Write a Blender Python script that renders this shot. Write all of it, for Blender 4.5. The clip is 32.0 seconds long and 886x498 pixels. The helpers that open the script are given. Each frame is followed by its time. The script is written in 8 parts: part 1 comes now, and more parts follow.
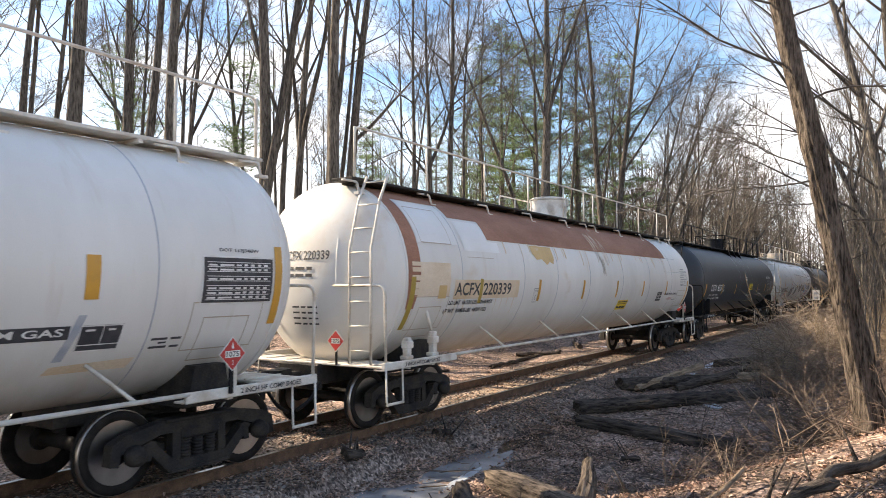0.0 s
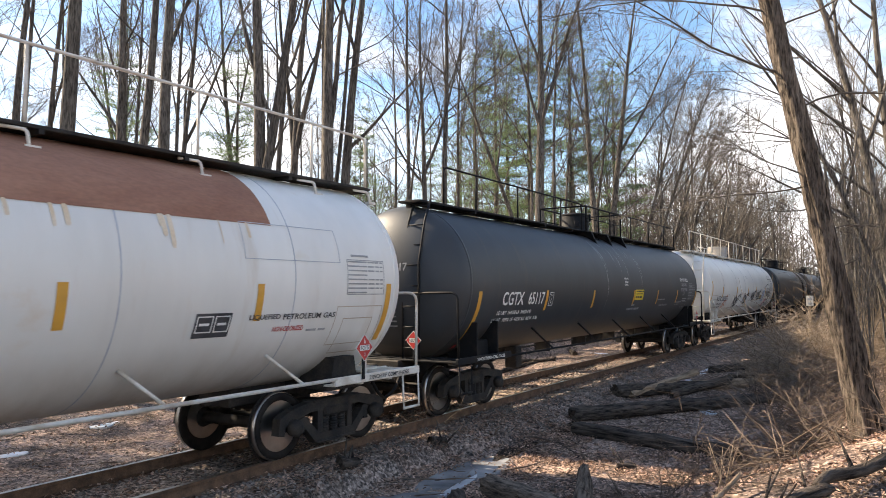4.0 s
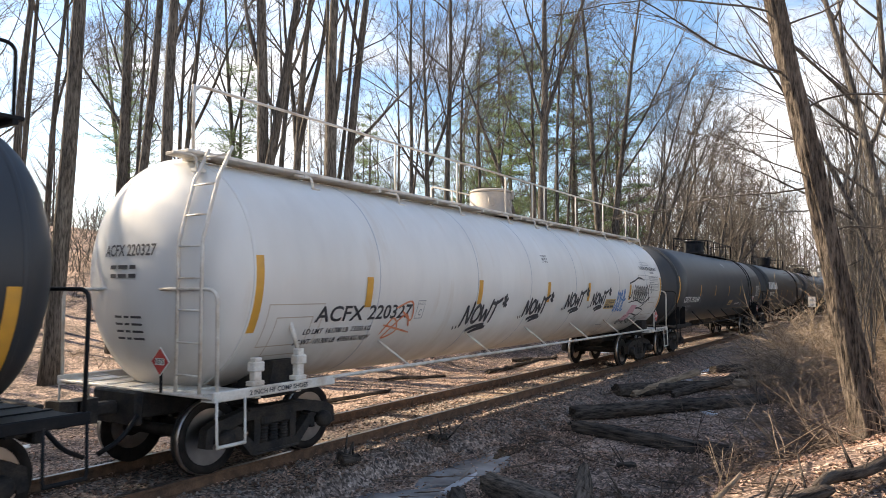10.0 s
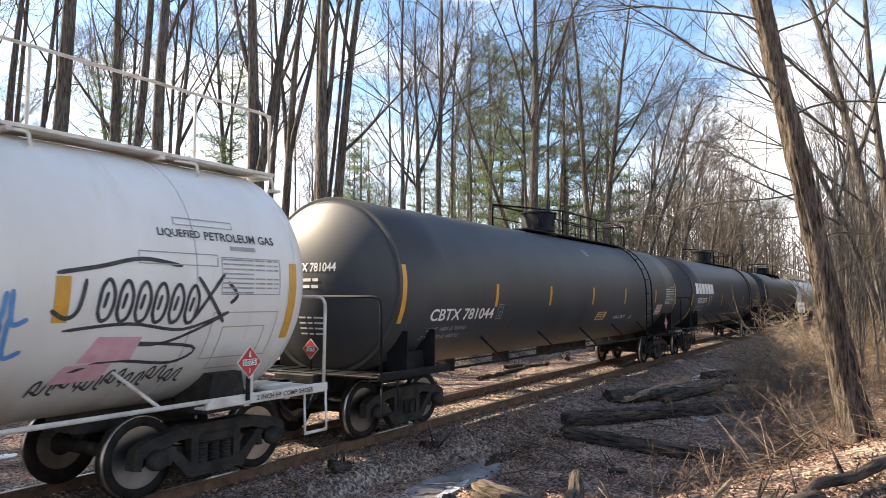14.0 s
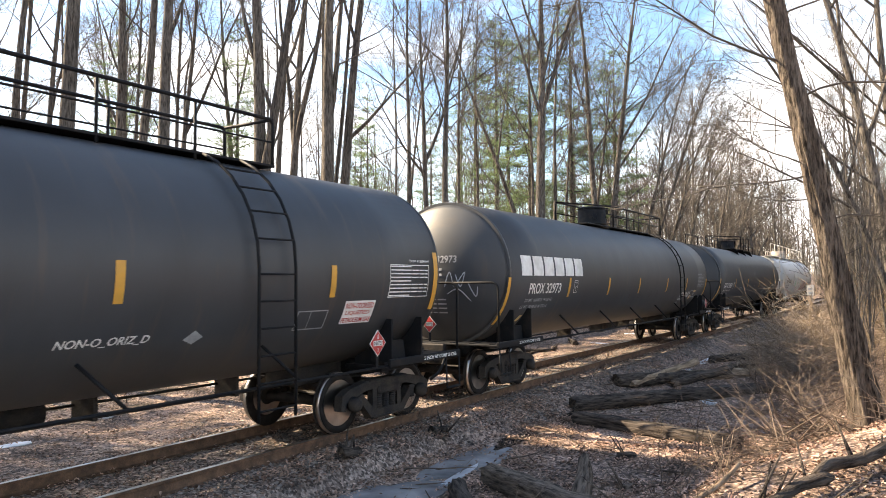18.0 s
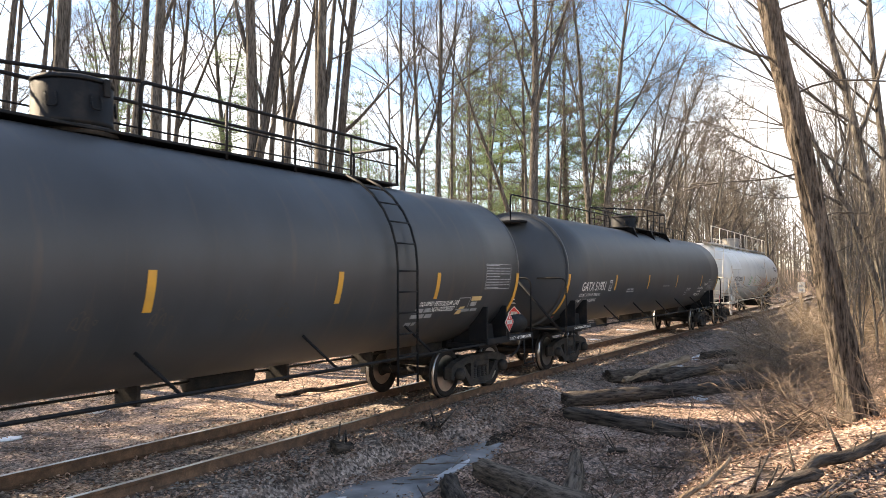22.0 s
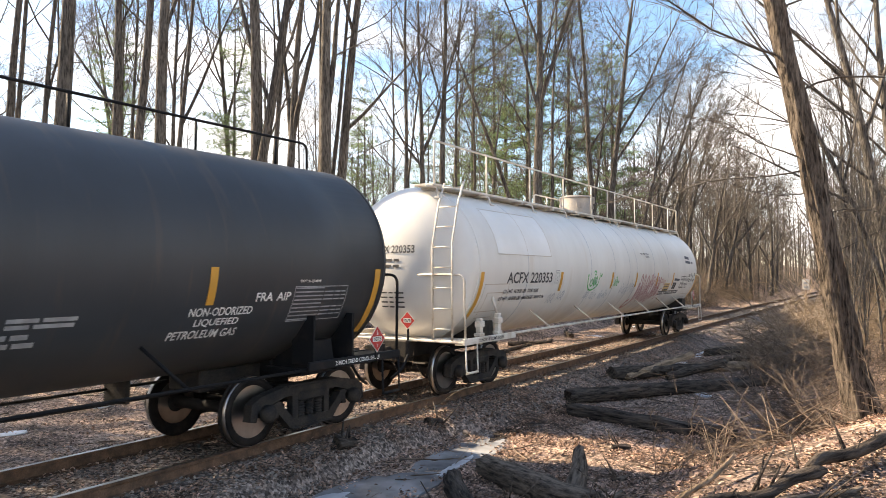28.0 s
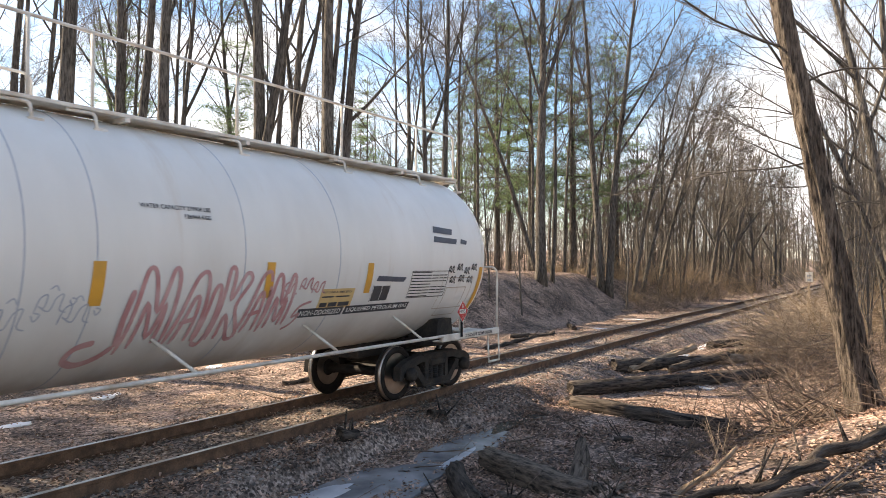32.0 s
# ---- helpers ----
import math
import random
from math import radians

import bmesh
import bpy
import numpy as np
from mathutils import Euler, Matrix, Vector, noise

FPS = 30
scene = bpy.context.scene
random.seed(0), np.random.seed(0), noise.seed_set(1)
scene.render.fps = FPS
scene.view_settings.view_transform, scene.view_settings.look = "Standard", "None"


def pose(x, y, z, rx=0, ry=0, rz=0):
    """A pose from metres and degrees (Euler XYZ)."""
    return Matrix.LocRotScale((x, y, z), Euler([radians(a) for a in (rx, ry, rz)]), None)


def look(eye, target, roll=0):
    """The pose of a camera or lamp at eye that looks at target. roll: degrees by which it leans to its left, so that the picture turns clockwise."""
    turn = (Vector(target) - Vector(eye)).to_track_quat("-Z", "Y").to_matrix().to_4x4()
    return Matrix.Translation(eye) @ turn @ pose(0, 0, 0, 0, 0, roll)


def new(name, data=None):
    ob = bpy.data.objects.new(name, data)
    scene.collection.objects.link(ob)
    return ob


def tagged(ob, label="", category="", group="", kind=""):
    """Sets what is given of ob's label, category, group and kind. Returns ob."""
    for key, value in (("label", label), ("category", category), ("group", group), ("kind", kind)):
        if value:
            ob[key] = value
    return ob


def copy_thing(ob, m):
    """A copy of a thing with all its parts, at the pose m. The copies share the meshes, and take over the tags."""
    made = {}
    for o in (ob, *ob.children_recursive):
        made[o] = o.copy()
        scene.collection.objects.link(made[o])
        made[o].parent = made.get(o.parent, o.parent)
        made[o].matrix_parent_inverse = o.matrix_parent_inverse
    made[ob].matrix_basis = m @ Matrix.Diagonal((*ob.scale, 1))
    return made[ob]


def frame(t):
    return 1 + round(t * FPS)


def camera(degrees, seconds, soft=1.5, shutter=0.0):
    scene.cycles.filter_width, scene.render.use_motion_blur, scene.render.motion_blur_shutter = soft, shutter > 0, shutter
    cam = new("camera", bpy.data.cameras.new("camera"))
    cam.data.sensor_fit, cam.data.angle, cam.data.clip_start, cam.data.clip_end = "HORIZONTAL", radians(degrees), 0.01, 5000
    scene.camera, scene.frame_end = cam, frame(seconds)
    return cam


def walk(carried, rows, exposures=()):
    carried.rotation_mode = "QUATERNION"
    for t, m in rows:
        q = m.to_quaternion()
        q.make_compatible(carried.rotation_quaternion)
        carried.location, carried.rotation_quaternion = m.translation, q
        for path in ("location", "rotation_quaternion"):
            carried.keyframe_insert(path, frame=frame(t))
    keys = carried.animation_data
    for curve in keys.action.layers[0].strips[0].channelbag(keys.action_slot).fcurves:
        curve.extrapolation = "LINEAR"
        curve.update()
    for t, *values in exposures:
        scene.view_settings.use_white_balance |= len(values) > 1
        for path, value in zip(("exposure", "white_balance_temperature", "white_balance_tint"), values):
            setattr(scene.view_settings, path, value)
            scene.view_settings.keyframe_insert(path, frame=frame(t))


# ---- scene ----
EYE_Z = 2.28
cam = camera(62.5, 32.0, soft=0.5, shutter=0.15)
walk(cam, [
    (0, pose(0, 0, 2.28, 92.85, 0.08, -57.70)), (0.5, pose(0, 0, 2.28, 92.93, 0.09, -57.81)), (1, pose(0, 0, 2.28, 93.01, 0.13, -58.01)),
    (1.5, pose(0, 0, 2.28, 93.07, 0.20, -58.15)), (2, pose(0, 0, 2.28, 93.12, 0.14, -58.29)), (2.5, pose(0, 0, 2.28, 93.21, 0.14, -58.37)),
    (3, pose(0, 0, 2.28, 93.29, 0.15, -58.23)), (3.5, pose(0, 0, 2.28, 93.35, 0.24, -58.18)), (5.5, pose(0, 0, 2.28, 93.79, 0.33, -57.67)),
    (6, pose(0, 0, 2.28, 93.95, 0.20, -57.47)), (6.5, pose(0, 0, 2.28, 93.99, 0.05, -57.32)), (7, pose(0, 0, 2.28, 93.89, -0.08, -57.40)),
    (7.5, pose(0, 0, 2.28, 93.72, -0.18, -57.58)), (8, pose(0, 0, 2.28, 93.52, -0.06, -57.74)), (8.5, pose(0, 0, 2.28, 93.44, -0.10, -57.75)),
    (9, pose(0, 0, 2.28, 93.37, -0.05, -57.88)), (9.5, pose(0, 0, 2.28, 93.25, -0.18, -57.97)), (10, pose(0, 0, 2.28, 93.24, -0.21, -57.97)),
    (10.5, pose(0, 0, 2.28, 93.30, -0.28, -57.92)), (11, pose(0, 0, 2.28, 93.50, -0.22, -58.12)), (11.5, pose(0, 0, 2.28, 93.66, -0.17, -58.37)),
    (12, pose(0, 0, 2.28, 93.69, -0.09, -58.58)), (12.5, pose(0, 0, 2.28, 93.73, -0.15, -58.60)), (13, pose(0, 0, 2.28, 93.73, -0.06, -58.66)),
    (13.5, pose(0, 0, 2.28, 93.72, -0.17, -58.61)), (14, pose(0, 0, 2.28, 93.75, -0.10, -58.65)), (14.5, pose(0, 0, 2.28, 93.96, 0.12, -58.64)),
    (16.5, pose(0, 0, 2.28, 93.01, 0.36, -58.27)), (17, pose(0, 0, 2.28, 92.88, 0.31, -58.04)), (17.5, pose(0, 0, 2.28, 92.76, 0.36, -58.04)),
    (18, pose(0, 0, 2.28, 92.65, 0.39, -58.05)), (18.5, pose(0, 0, 2.28, 92.54, 0.35, -58.12)), (19, pose(0, 0, 2.28, 92.45, 0.34, -58.14)),
    (19.5, pose(0, 0, 2.28, 92.42, 0.31, -58.22)), (20, pose(0, 0, 2.28, 92.43, 0.33, -58.26)), (20.5, pose(0, 0, 2.28, 92.30, 0.23, -58.28)),
    (21, pose(0, 0, 2.28, 92.28, 0.25, -58.31)), (21.5, pose(0, 0, 2.28, 92.34, 0.22, -58.51)), (22, pose(0, 0, 2.28, 92.31, 0.17, -58.62)),
    (22.5, pose(0, 0, 2.28, 92.45, 0.14, -58.63)), (23, pose(0, 0, 2.28, 92.49, 0.14, -58.63)), (23.5, pose(0, 0, 2.28, 92.38, 0.25, -58.71)),
    (24, pose(0, 0, 2.28, 92.23, 0.22, -58.61)), (24.5, pose(0, 0, 2.28, 92.16, 0.10, -58.62)), (25, pose(0, 0, 2.28, 92.03, 0.05, -58.71)),
    (25.5, pose(0, 0, 2.28, 91.99, 0.01, -58.82)), (27.5, pose(0, 0, 2.28, 92.09, -0.05, -58.31)), (28, pose(0, 0, 2.28, 92.01, 0.02, -58.32)),
    (28.5, pose(0, 0, 2.28, 91.88, 0.06, -58.30)), (29, pose(0, 0, 2.28, 91.79, 0.14, -58.35)), (29.5, pose(0, 0, 2.28, 91.64, 0.21, -58.30)),
    (30, pose(0, 0, 2.28, 91.56, 0.19, -58.21)), (30.5, pose(0, 0, 2.28, 91.49, 0.07, -58.11)), (31, pose(0, 0, 2.28, 91.42, 0.03, -58.11)),
    (31.5, pose(0, 0, 2.28, 91.44, 0.06, -58.13)), (32, pose(0, 0, 2.28, 91.42, -0.00, -58.11))], exposures=((0, 1.78, 7040, 11), (3.5, 1.78, 7040, 11), (5.5, 2.18, 7040, 11), (7.5, 2.18, 7040, 11), (9, 1.88, 7040, 11), (10, 1.73, 7040, 11), (13.5, 1.83, 7040, 11),
                  (16.5, 2.23, 7340, 11), (19, 2.28, 7490, 11), (23, 2.28, 7590, 11), (26, 2.23, 7590, 11), (28, 2.03, 7490, 11), (30, 1.83, 7290, 11), (32, 1.83, 7240, 11)))

# ---- world, sun ----
SUN_AZ, SUN_EL = 99.0, 33.5
world = bpy.data.worlds.new("sky")
scene.world = world
world.use_nodes = True


def build_sky():
    nt = world.node_tree
    nt.nodes.clear()
    N, L = nt.nodes.new, nt.links.new
    sky = N("ShaderNodeTexSky")
    sky.sky_type, sky.sun_disc = "NISHITA", False
    sky.sun_elevation, sky.sun_rotation = radians(SUN_EL), radians(90 - SUN_AZ)
    sky.altitude, sky.air_density, sky.dust_density, sky.ozone_density = 50, 1.0, 0.6, 1.6
    hs = N("ShaderNodeHueSaturation")
    hs.inputs["Saturation"].default_value, hs.inputs["Value"].default_value = 1.15, 1.0
    L(sky.outputs[0], hs.inputs["Color"])
    blue = N("ShaderNodeBackground")
    blue.inputs[1].default_value = 0.085
    L(hs.outputs[0], blue.inputs[0])
    tc = N("ShaderNodeTexCoord")
    mp = N("ShaderNodeMapping")
    mp.inputs["Scale"].default_value = (1, 1, 2.6)
    mp.inputs["Location"].default_value = (0.35, 0.1, 0.2)
    L(tc.outputs["Generated"], mp.inputs[0])
    nz = N("ShaderNodeTexNoise")
    nz.inputs["Scale"].default_value, nz.inputs["Detail"].default_value, nz.inputs["Roughness"].default_value = 3.2, 7, 0.58
    L(mp.outputs[0], nz.inputs["Vector"])
    cr = N("ShaderNodeValToRGB")
    cr.color_ramp.elements[0].position, cr.color_ramp.elements[1].position = 0.495, 0.70
    gap = N("ShaderNodeVectorMath")
    gap.operation = "DOT_PRODUCT"
    gap.inputs[1].default_value = tuple(Vector((0.83, 0.44, 0.36)).normalized())
    L(tc.outputs["Generated"], gap.inputs[0])
    rim = N("ShaderNodeMapRange")
    rim.inputs["From Min"].default_value, rim.inputs["From Max"].default_value = 0.93, 1.0
    rim.inputs["To Min"].default_value, rim.inputs["To Max"].default_value = 0.0, -0.15
    up = N("ShaderNodeSeparateXYZ")
    L(tc.outputs["Generated"], up.inputs[0])
    low = N("ShaderNodeMapRange")
    low.inputs["From Min"].default_value, low.inputs["From Max"].default_value = 0.05, 0.52
    low.inputs["To Min"].default_value, low.inputs["To Max"].default_value = 0.16, -0.03
    L(up.outputs[2], low.inputs[0])
    bank = N("ShaderNodeMath")
    L(rim.outputs[0], bank.inputs[0]), L(low.outputs[0], bank.inputs[1])
    L(gap.outputs["Value"], rim.inputs[0])
    cover = N("ShaderNodeMath")
    L(nz.outputs[0], cover.inputs[0]), L(bank.outputs[0], cover.inputs[1]), L(cover.outputs[0], cr.inputs[0])
    white = N("ShaderNodeBackground")
    white.inputs[0].default_value, white.inputs[1].default_value = (0.95, 0.98, 1.04, 1), 0.475
    mix = N("ShaderNodeMixShader")
    L(cr.outputs[0], mix.inputs[0]), L(blue.outputs[0], mix.inputs[1]), L(white.outputs[0], mix.inputs[2])
    out = N("ShaderNodeOutputWorld")
    L(mix.outputs[0], out.inputs[0])


build_sky()
sun = new("sun", bpy.data.lights.new("sun", "SUN"))
sun.data.energy, sun.data.angle, sun.data.color = 4.3, radians(0.53), (1.0, 0.86, 0.68)
_d = Vector((math.cos(radians(SUN_AZ)) * math.cos(radians(SUN_EL)), math.sin(radians(SUN_AZ)) * math.cos(radians(SUN_EL)), math.sin(radians(SUN_EL))))
sun.matrix_basis = look(_d * 80, (0, 0, 0))


# ---- materials ----
def material(name, base, rough=0.7, metal=0.0, second=None, scale=4.0, detail=6.0, stretch=(1, 1, 1), lo=0.35, hi=0.65,
             bump=0.0, bump_scale=40.0, fine=0.0, spec=0.5, per_object=0.0, per_island=0.0):
    """Two-scale noise material: base to second by a broad noise, fine grain over it, bump."""
    m = bpy.data.materials.new(name)
    m.use_nodes = True
    nt = m.node_tree
    N, L = nt.nodes.new, nt.links.new
    b = nt.nodes["Principled BSDF"]
    b.inputs["Roughness"].default_value, b.inputs["Metallic"].default_value = rough, metal
    b.inputs["Specular IOR Level"].default_value = spec
    tc = N("ShaderNodeTexCoord")
    mp = N("ShaderNodeMapping")
    mp.inputs["Scale"].default_value = stretch
    L(tc.outputs["Object"], mp.inputs[0])
    nz = N("ShaderNodeTexNoise")
    nz.inputs["Scale"].default_value, nz.inputs["Detail"].default_value = scale, detail
    L(mp.outputs[0], nz.inputs["Vector"])
    cr = N("ShaderNodeValToRGB")
    cr.color_ramp.elements[0].position, cr.color_ramp.elements[1].position = lo, hi
    cr.color_ramp.elements[0].color = (*base, 1)
    cr.color_ramp.elements[1].color = (*(second or base), 1)
    L(nz.outputs[0], cr.inputs[0])
    col = cr.outputs[0]
    if fine:
        n2 = N("ShaderNodeTexNoise")
        n2.inputs["Scale"].default_value, n2.inputs["Detail"].default_value = bump_scale, 4
        L(mp.outputs[0], n2.inputs["Vector"])
        mr = N("ShaderNodeMapRange")
        mr.inputs["To Min"].default_value, mr.inputs["To Max"].default_value = 1 - fine, 1 + fine
        mr.inputs["From Min"].default_value, mr.inputs["From Max"].default_value = 0.3, 0.7
        L(n2.outputs[0], mr.inputs[0])
        vm = N("ShaderNodeVectorMath")
        vm.operation = "SCALE"
        L(col, vm.inputs[0]), L(mr.outputs[0], vm.inputs["Scale"])
        col = vm.outputs[0]
    if per_object or per_island:
        src = N("ShaderNodeObjectInfo").outputs["Random"] if per_object else N("ShaderNodeNewGeometry").outputs["Random Per Island"]
        k = per_object or per_island
        mr = N("ShaderNodeMapRange")
        mr.inputs["To Min"].default_value, mr.inputs["To Max"].default_value = 1 - k, 1 + k
        L(src, mr.inputs[0])
        vm = N("ShaderNodeVectorMath")
        vm.operation = "SCALE"
        L(col, vm.inputs[0]), L(mr.outputs[0], vm.inputs["Scale"])
        col = vm.outputs[0]
    L(col, b.inputs["Base Color"])
    if bump:
        n3 = N("ShaderNodeTexNoise")
        n3.inputs["Scale"].default_value, n3.inputs["Detail"].default_value = bump_scale, 5
        L(mp.outputs[0], n3.inputs["Vector"])
        bp = N("ShaderNodeBump")
        bp.inputs["Strength"].default_value, bp.inputs["Distance"].default_value = min(1.0, bump), 0.02
        L(n3.outputs[0], bp.inputs["Height"]), L(bp.outputs[0], b.inputs["Normal"])
    return m


def add_layer(m, colour, vec_scale, noise_scale, lo, hi, axis=None, a0=0.0, a1=1.0, rough=None, offset=(0, 0, 0)):
    """Lays a stain of another colour over a material: noise times an optional ramp along one object axis."""
    nt = m.node_tree
    N, L = nt.nodes.new, nt.links.new
    b = nt.nodes["Principled BSDF"]
    old = b.inputs["Base Color"].links[0].from_socket
    tc = N("ShaderNodeTexCoord")
    mp = N("ShaderNodeMapping")
    mp.inputs["Scale"].default_value, mp.inputs["Location"].default_value = vec_scale, offset
    L(tc.outputs["Object"], mp.inputs[0])
    nz = N("ShaderNodeTexNoise")
    nz.inputs["Scale"].default_value, nz.inputs["Detail"].default_value, nz.inputs["Roughness"].default_value = noise_scale, 7, 0.6
    L(mp.outputs[0], nz.inputs["Vector"])
    mr = N("ShaderNodeMapRange")
    mr.inputs["From Min"].default_value, mr.inputs["From Max"].default_value = lo, hi
    L(nz.outputs[0], mr.inputs[0])
    fac = mr.outputs[0]
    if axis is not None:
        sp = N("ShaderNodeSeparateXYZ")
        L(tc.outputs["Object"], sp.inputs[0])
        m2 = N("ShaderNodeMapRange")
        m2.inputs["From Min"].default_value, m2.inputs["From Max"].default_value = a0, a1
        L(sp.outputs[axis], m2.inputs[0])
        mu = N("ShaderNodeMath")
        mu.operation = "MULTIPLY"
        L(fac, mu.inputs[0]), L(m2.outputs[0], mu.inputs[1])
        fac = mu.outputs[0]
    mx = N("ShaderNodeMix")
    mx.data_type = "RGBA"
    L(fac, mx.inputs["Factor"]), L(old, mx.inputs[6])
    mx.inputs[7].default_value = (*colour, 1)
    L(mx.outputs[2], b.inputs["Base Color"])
    return m


def bark(name, c1, c2, ridges=9.0, deep=0.45, high=1.15):
    m = material(name, c1, 0.95, second=c2, scale=3.0, stretch=(1, 1, 0.16), lo=0.3, hi=0.7, spec=0.15)
    nt = m.node_tree
    N, L = nt.nodes.new, nt.links.new
    b = nt.nodes["Principled BSDF"]
    tc = N("ShaderNodeTexCoord")
    mp = N("ShaderNodeMapping")
    mp.inputs["Scale"].default_value = (ridges, ridges, ridges * 0.16)
    L(tc.outputs["Object"], mp.inputs[0])
    vo = N("ShaderNodeTexNoise")
    vo.inputs["Scale"].default_value, vo.inputs["Detail"].default_value, vo.inputs["Roughness"].default_value = 2.0, 5, 0.65
    L(mp.outputs[0], vo.inputs["Vector"])
    bp = N("ShaderNodeBump")
    bp.inputs["Strength"].default_value, bp.inputs["Distance"].default_value = 1.0, 0.05
    L(vo.outputs[0], bp.inputs["Height"]), L(bp.outputs[0], b.inputs["Normal"])
    # furrow shade is put into the colour: low bump darkened, ridges lightened
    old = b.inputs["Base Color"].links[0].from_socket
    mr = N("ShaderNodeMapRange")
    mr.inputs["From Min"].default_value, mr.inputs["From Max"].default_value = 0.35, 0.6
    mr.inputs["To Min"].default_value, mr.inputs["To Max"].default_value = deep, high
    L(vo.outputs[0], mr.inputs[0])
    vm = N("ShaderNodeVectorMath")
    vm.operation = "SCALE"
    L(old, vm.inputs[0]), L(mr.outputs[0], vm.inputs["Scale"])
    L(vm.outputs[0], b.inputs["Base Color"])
    return m


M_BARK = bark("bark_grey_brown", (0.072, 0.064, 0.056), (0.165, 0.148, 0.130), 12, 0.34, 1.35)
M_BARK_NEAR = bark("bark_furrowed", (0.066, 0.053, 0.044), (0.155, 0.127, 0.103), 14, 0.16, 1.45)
M_TWIG = material("twig_bark", (0.058, 0.051, 0.045), 0.95, second=(0.135, 0.119, 0.104), scale=0.6, spec=0.15)
M_NEEDLE = material("pine_needles", (0.10, 0.148, 0.075), 0.75, second=(0.20, 0.265, 0.135), scale=1.2, per_island=0.35, spec=0.25)


def let_through(m, share):
    """Thin leaves and needles pass part of the light on."""
    nt = m.node_tree
    b = nt.nodes["Principled BSDF"]
    t, mix = nt.nodes.new("ShaderNodeBsdfTranslucent"), nt.nodes.new("ShaderNodeMixShader")
    nt.links.new(b.inputs["Base Color"].links[0].from_socket, t.inputs[0])
    mix.inputs[0].default_value = share
    nt.links.new(b.outputs[0], mix.inputs[1]), nt.links.new(t.outputs[0], mix.inputs[2])
    nt.links.new(mix.outputs[0], nt.nodes["Material Output"].inputs["Surface"])


let_through(M_NEEDLE, 0.45)
M_LEAF = material("dead_leaves", (0.15, 0.094, 0.068), 0.8, second=(0.44, 0.305, 0.235), scale=2.2, per_island=0.8, spec=0.25)
M_STRAW = material("dry_stems", (0.155, 0.115, 0.078), 0.9, second=(0.30, 0.225, 0.15), scale=1.5, per_object=0.2, spec=0.2)
M_BRUSH = material("brush_stems", (0.060, 0.046, 0.037), 0.9, second=(0.20, 0.15, 0.115), scale=1.5, per_object=0.2, per_island=0.6, spec=0.2)
M_BRUSH_PALE = material("brush_bleached", (0.20, 0.155, 0.115), 0.9, second=(0.40, 0.32, 0.245), scale=2.5, per_object=0.1, per_island=0.3, spec=0.2)
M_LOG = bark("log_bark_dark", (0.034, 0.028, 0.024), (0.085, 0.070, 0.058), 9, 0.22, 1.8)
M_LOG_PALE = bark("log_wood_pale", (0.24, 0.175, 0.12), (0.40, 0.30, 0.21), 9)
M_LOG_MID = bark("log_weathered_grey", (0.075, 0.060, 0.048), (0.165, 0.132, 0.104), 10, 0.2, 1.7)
M_WOOD_CUT = material("splintered_wood", (0.38, 0.26, 0.16), 0.9, second=(0.55, 0.42, 0.28), scale=6, stretch=(1, 1, 0.2), bump=0.5)
M_TIE = material("tie_wood", (0.20, 0.145, 0.10), 0.95, second=(0.42, 0.32, 0.23), scale=5, stretch=(6, 0.7, 6), bump=0.8, bump_scale=14, per_object=0.25)
M_RAIL = material("rail_rust", (0.075, 0.043, 0.026), 0.85, second=(0.17, 0.095, 0.055), scale=7, bump=0.25, bump_scale=60, fine=0.2)
M_RAIL_TOP = material("rail_polished", (0.42, 0.40, 0.38), 0.28, 1.0, second=(0.30, 0.27, 0.25), scale=6, stretch=(0.3, 6, 1))
M_STONE = material("ballast_stone", (0.092, 0.081, 0.073), 0.9, second=(0.25, 0.22, 0.195), scale=9, bump=0.6, bump_scale=50, per_island=0.5)
M_ICE = material("ice_sheet", (0.14, 0.145, 0.155), 0.24, second=(0.36, 0.37, 0.385), scale=1.6, bump=0.12, bump_scale=7, spec=0.5)
M_ICE_PALE = material("ice_pale", (0.34, 0.37, 0.41), 0.35, second=(0.60, 0.62, 0.65), scale=2.2, bump=0.3, bump_scale=8, spec=0.5)
M_SNOW = material("old_snow", (0.78, 0.80, 0.83), 0.7, second=(0.62, 0.63, 0.64), scale=2.5, bump=0.5, bump_scale=9)


